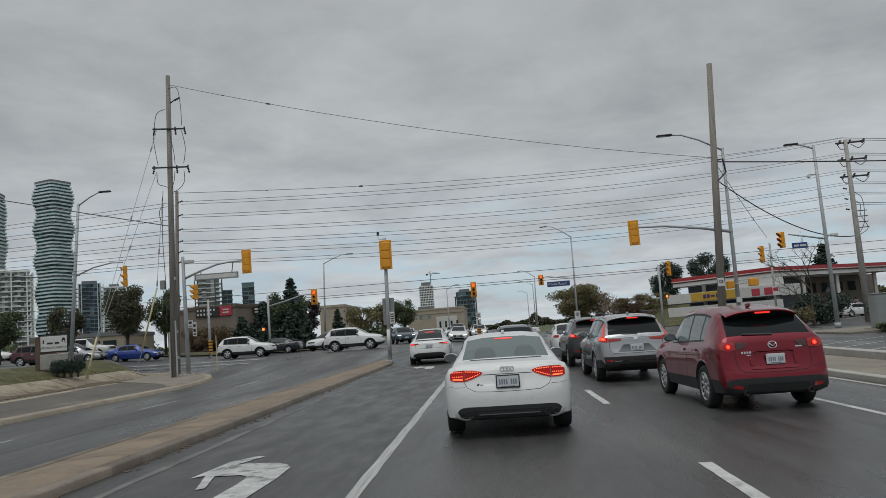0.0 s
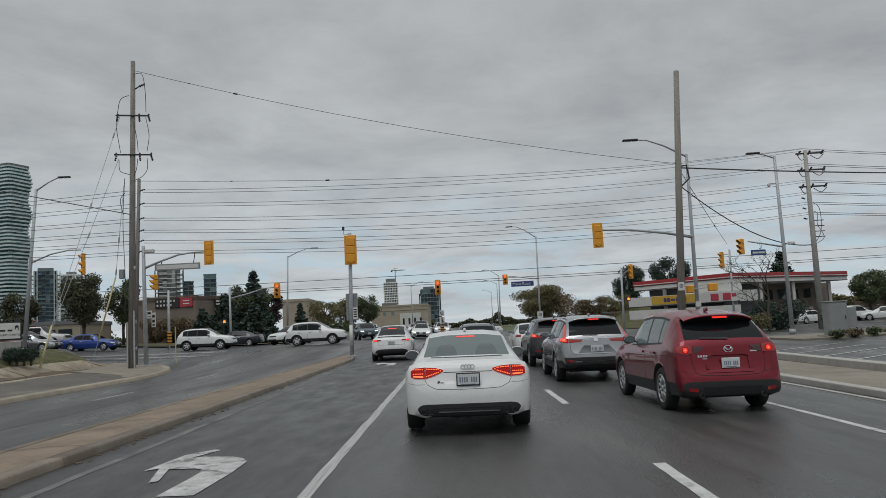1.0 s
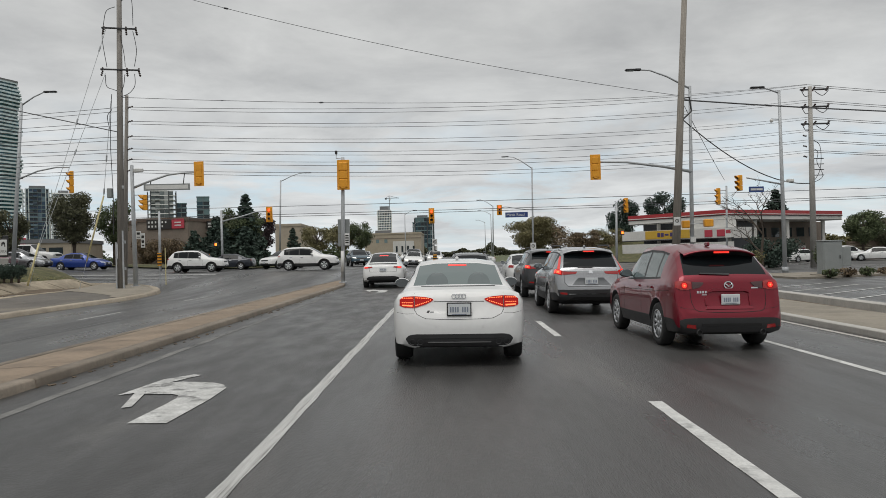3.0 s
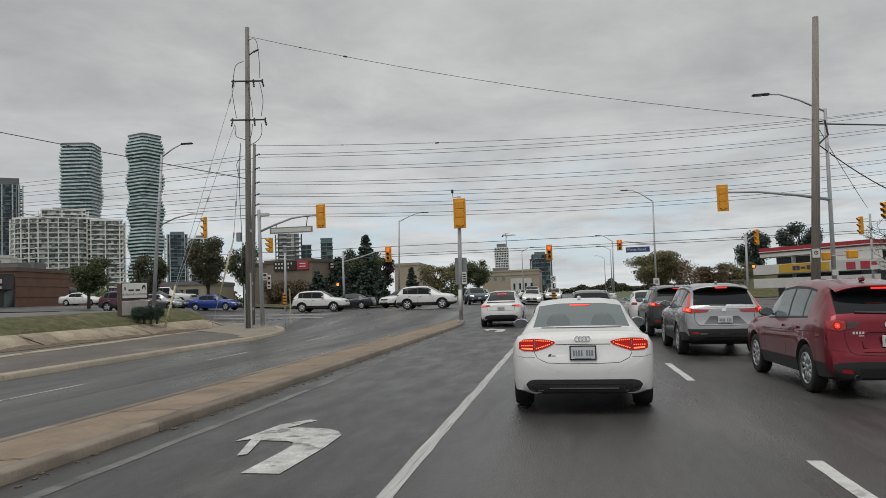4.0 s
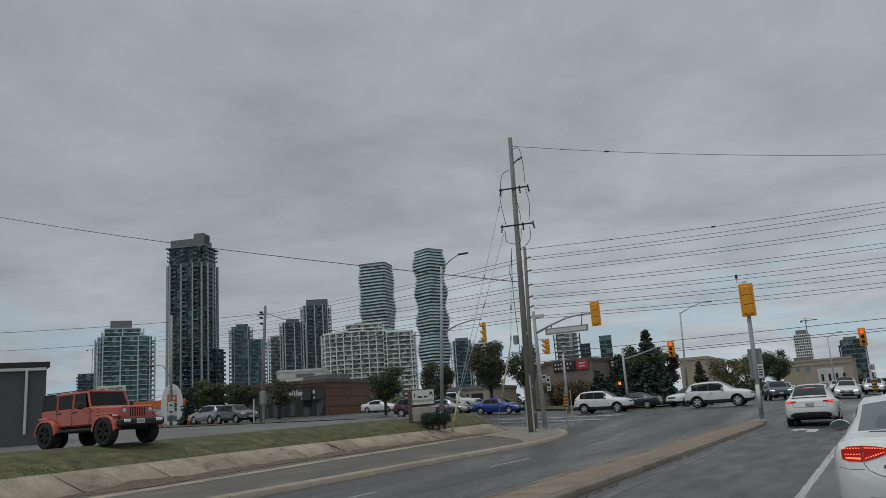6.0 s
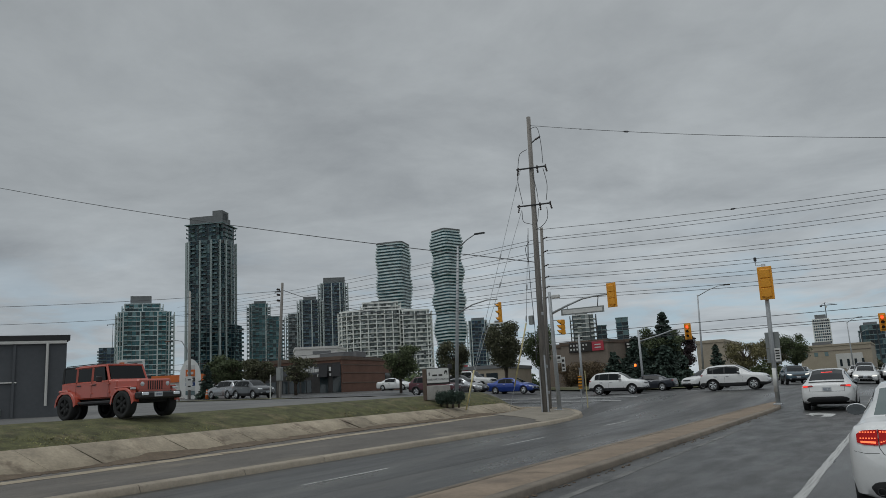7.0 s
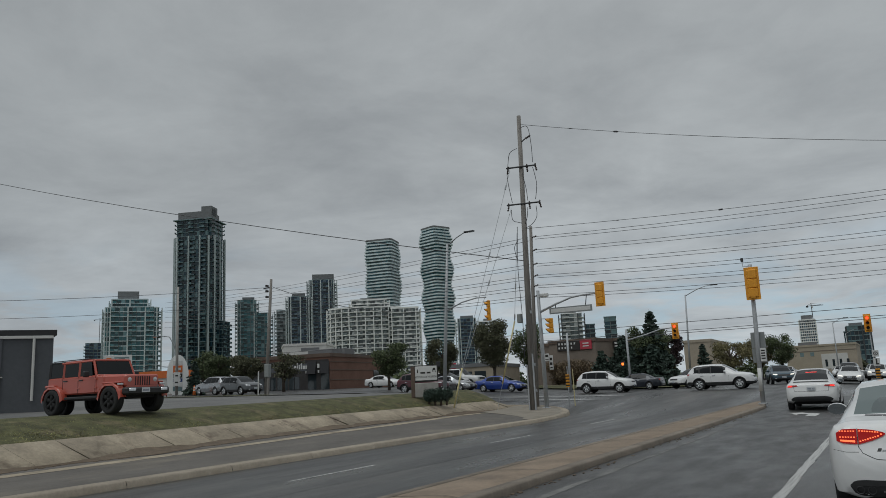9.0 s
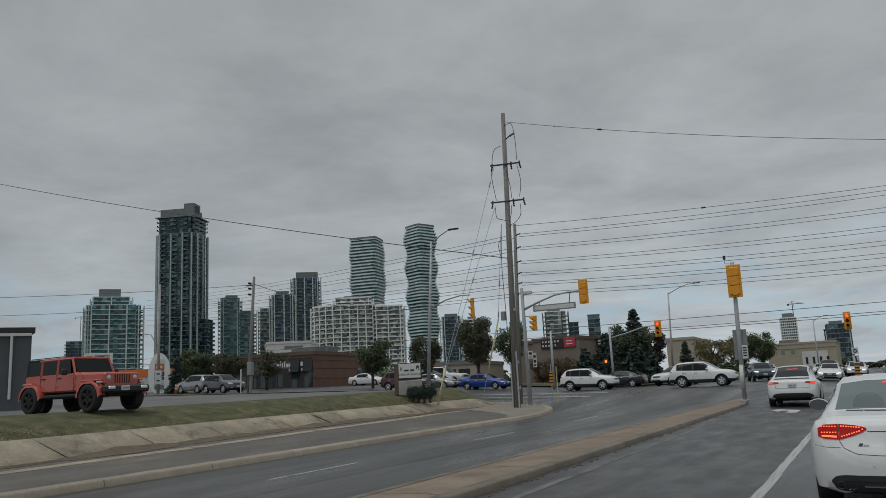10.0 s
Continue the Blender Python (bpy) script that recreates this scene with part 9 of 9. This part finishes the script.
for pts in ([(-0.62, 1.45), (-0.52, 1.45), (-0.52, 1.62), (-0.57, 1.72), (-0.62, 1.62)], [(0.70, 1.50), (0.78, 1.50), (0.79, 1.60), (0.90, 1.60), (0.91, 1.45), (0.97, 1.45), (0.96, 1.70), (0.85, 1.78), (0.72, 1.70)]):
    bm = bmesh.new()
    bm.faces.new([bm.verts.new((x, -0.113, z)) for x, z in pts])
    part("emblem", bm, M["black_sign"], fp)

# service station
gs = thing("service_station", None, "service station with red and white canopy fascia", "building", "low buildings")
C, Lf, R = (29.0, 78.0), (21.6, 88.0), (47.0, 90.0)
B4 = (39.6, 100.0)
roof = [Lf, C, R, B4]
part("canopy", prism(bmesh.new(), roof, 4.15, 4.55), M["white_wall"], gs)
part("red_fascia", prism(bmesh.new(), offset(roof, 0.15), 4.62, 5.22), M["red_band"], gs, "red fascia band")
part("fascia_stripe", prism(bmesh.new(), offset(roof, 0.17), 4.76, 4.84), M["white_wall"], gs, "thin white stripe")
part("fascia_stripe", prism(bmesh.new(), offset(roof, 0.17), 4.62, 4.70), M["black_trim"], gs, "thin dark stripe")
part("white_fascia", prism(bmesh.new(), offset(roof, 0.10), 4.22, 4.615), M["white_wall"], gs, "white fascia band")
part("dark_line", prism(bmesh.new(), offset(roof, 0.13), 4.16, 4.215), M["black_trim"], gs)
part("upper_wall", prism(bmesh.new(), [(24.9, 82.2), (28.9, 77.2), (30.2, 78.3), (26.2, 83.2)], 3.3, 4.18), M["white_wall"], gs, "plain white upper wall")
store = [(23.2, 88.2), (29.0, 80.4), (34.5, 84.6), (30, 92)]
part("store_wall", prism(bmesh.new(), store, -0.6, 4.15), M["dark_wall"], gs)
m, ln = wall_frame((22.3, 86.0), (29.2, 76.7))
part("lower_canopy", prism(bmesh.new(), [(20.3, 86.4), (28.9, 75.6), (31.5, 77.6), (22.8, 88.4)], 2.25, 3.35), M["white_wall"], gs, "white lower canopy band")
m, ln = wall_frame((20.3, 86.4), (28.9, 75.6))
on_wall(gs, "yellow_band", m, 6.0, 2.86, 5.6, 0.9, M["yellow_band"], 0.06, "yellow sign band")
for x, w_, h_ in ((5.0, 0.36, 0.42), (5.45, 0.36, 0.42), (6.0, 0.5, 0.2), (6.6, 0.36, 0.42), (7.05, 0.36, 0.42), (7.5, 0.3, 0.42)):
    on_wall(gs, "sign_bar", m, x, 2.86, w_, h_, M["purple_text"], 0.03, out=0.07)
on_wall(gs, "dark_line", m, ln / 2, 2.28, ln, 0.1, M["black_trim"], 0.06)
on_wall(gs, "lower_wall", m, ln / 2, 1.4, ln, 1.0, M["white_wall"], 0.05)
for x in (11.0, 12.4):
    on_wall(gs, "sign", m, x, 2.8, 0.9, 0.7, M["red_sign"], 0.05, "red sign panel")
for p in ((29.2, 77.9), (33, 80.7), (38, 84.1), (44, 88.2), (24.0, 85.2)):
    part("column", nbox(0.35, 0.35, 4.8, p[0] + 0.3, p[1] + 0.6, 1.75, bevel=0.02), M["white_wall"], gs)
shop = [(36, 88), (46.8, 94.1), (41.5, 101), (32, 95)]
part("shop_wall", prism(bmesh.new(), shop, -0.6, 4.12), M["taupe_wall"], gs)
m, ln = wall_frame((36, 88), (46.8, 94.1))
for i in range(5):
    on_wall(gs, "window", m, 1.3 + i * 2.3, 2.9, 1.4, 1.1, M["glass"])
for i in range(3):
    pu = part("fuel_pump", nbox(0.9, 0.6, 1.7, 34 + i * 4.2, 84.6 + i * 2.8, 0.4, rz=35, bevel=0.05), M["white_wall"], gs)
    part("pump_panel", nbox(0.7, 0.03, 0.6, 34 + i * 4.2, 84.25 + i * 2.8, 0.7, rz=35), M["red_sign"], pu)
M["fence"] = mat("fence_boards", (0.13, 0.095, 0.072), 0.85, vary=0.2, scale=2, obrand=0.2, aniso=(6, 1, 0.4))
fn = thing("fence", pose(55, 88.5, -0.75, 0, 0, 25), "weathered brown board fence behind parked cars", "fence")
board = finish(nbox(2.55, 0.05, 0.21, bevel=0.012))
post = finish(nbox(0.14, 0.14, 2.4, 0, 0, 1.2, bevel=0.01))
for k in range(9):
    part("post", post, M["fence"], fn, m=pose(-11.7 + 2.6 * k, 0.08, 0))
    for r_ in range(9):
        if k < 8:
            part("board", board, M["fence"], fn, m=pose(-10.4 + 2.6 * k, 0, 0.25 + 0.245 * r_))
hl = building("house", [(67, 100), (76, 104), (72, 112), (63, 108)], -0.5, 4.2, M["taupe_wall"], "house with a dark pitched roof behind trees", M["stone_brown"])
bm = bmesh.new()
pts = [(66.2, 99.2, 4.25), (76.9, 103.8, 4.25), (72.4, 112.9, 4.25), (62.1, 108.6, 4.25), (70.4, 102.3, 7.3), (68.0, 108.6, 7.3)]
vv = [bm.verts.new(p) for p in pts]
for f in ((0, 1, 4), (1, 2, 5, 4), (2, 3, 5), (3, 0, 4, 5)):
    bm.faces.new([vv[i] for i in f])
part("roof", bm, M["stone_brown"], hl)
# grassy slope beside the far road
bm = bmesh.new()
sheet(bm, [[(x, y, max(-0.3, 3.6 * math.exp(-((x - 30) / 11) ** 2) * sst(104, 122, y) - 0.3)) for x in range(12, 50, 3)] for y in (100, 106, 112, 118, 124, 132, 140)])
solo("grass_slope", bm, M["grass"], "brown and green grassy slope behind the station", "grass", kind="structure", smooth=60)
# lawn at the far corner
bm = bmesh.new()
sheet(bm, [[(x, y, ground_z(x, y) + 0.12) for x in (-40, -34, -28, -24, -20, -17, -15.5)] for y in (71.5, 74, 78, 82, 88, 96, 110)])
solo("lawn", bm, M["grass"], "green lawn before the coffee house", "grass", kind="structure", smooth=60)
bm = bmesh.new()
sheet(bm, [[(x, y, ground_z(x, y) + 0.05) for x in (-62, -52, -44, -38, -32.5)] for y in (45.0, 46.2, 47.6)])
solo("grass_strip", bm, M["grass"], "narrow strip of grass along the service road", "grass", kind="structure", smooth=60)
# planted verge and walk behind the right-hand lot
block("verge", [(17.5, 37.5), (31, 44), (31, 50), (17.5, 44)], 0.1, M["walk"], "pale concrete walk and verge behind the lot", "pavement")

# roadside cabinet
cx_, cy_ = 20.4, 40.0
ct_ = thing("cabinet", pose(cx_, cy_, ground_z(cx_, cy_) + 0.1), "grey steel roadside control cabinet on a concrete pad", "cabinet")
part("pad", nbox(2.0, 1.0, 0.14, 0.2, 0, 0.0, bevel=0.02), M["walk"], ct_)
bd = part("body", nbox(1.02, 0.7, 1.72, 0, 0, 0.92, bevel=0.03), M["grey_box"], ct_)
part("door", nbox(0.9, 0.03, 1.5, 0, -0.36, 0.92, bevel=0.01), M["grey_box"], ct_)
part("roof", nbox(1.1, 0.78, 0.06, 0, 0, 1.80, bevel=0.02), M["grey_box"], ct_)
sbx = part("side_box", nbox(0.5, 0.5, 1.0, 0.77, 0.0, 0.95, bevel=0.02), M["grey_box"], ct_)
part("handle", nbox(0.04, 0.05, 0.2, 0.36, -0.39, 0.95, bevel=0.01), M["steel_dark"], ct_)
for x, y in ((22.8, 46.0), (-42.8, 45.7)):
    solo("marker_post", ntube([(x, y, ground_z(x, y) - 0.1), (x + 0.05, y, ground_z(x, y) + 1.9)], 0.05, 6), M["white_sign"] if x < 0 else M["wood_pole2"], "thin upright marker post", "post")
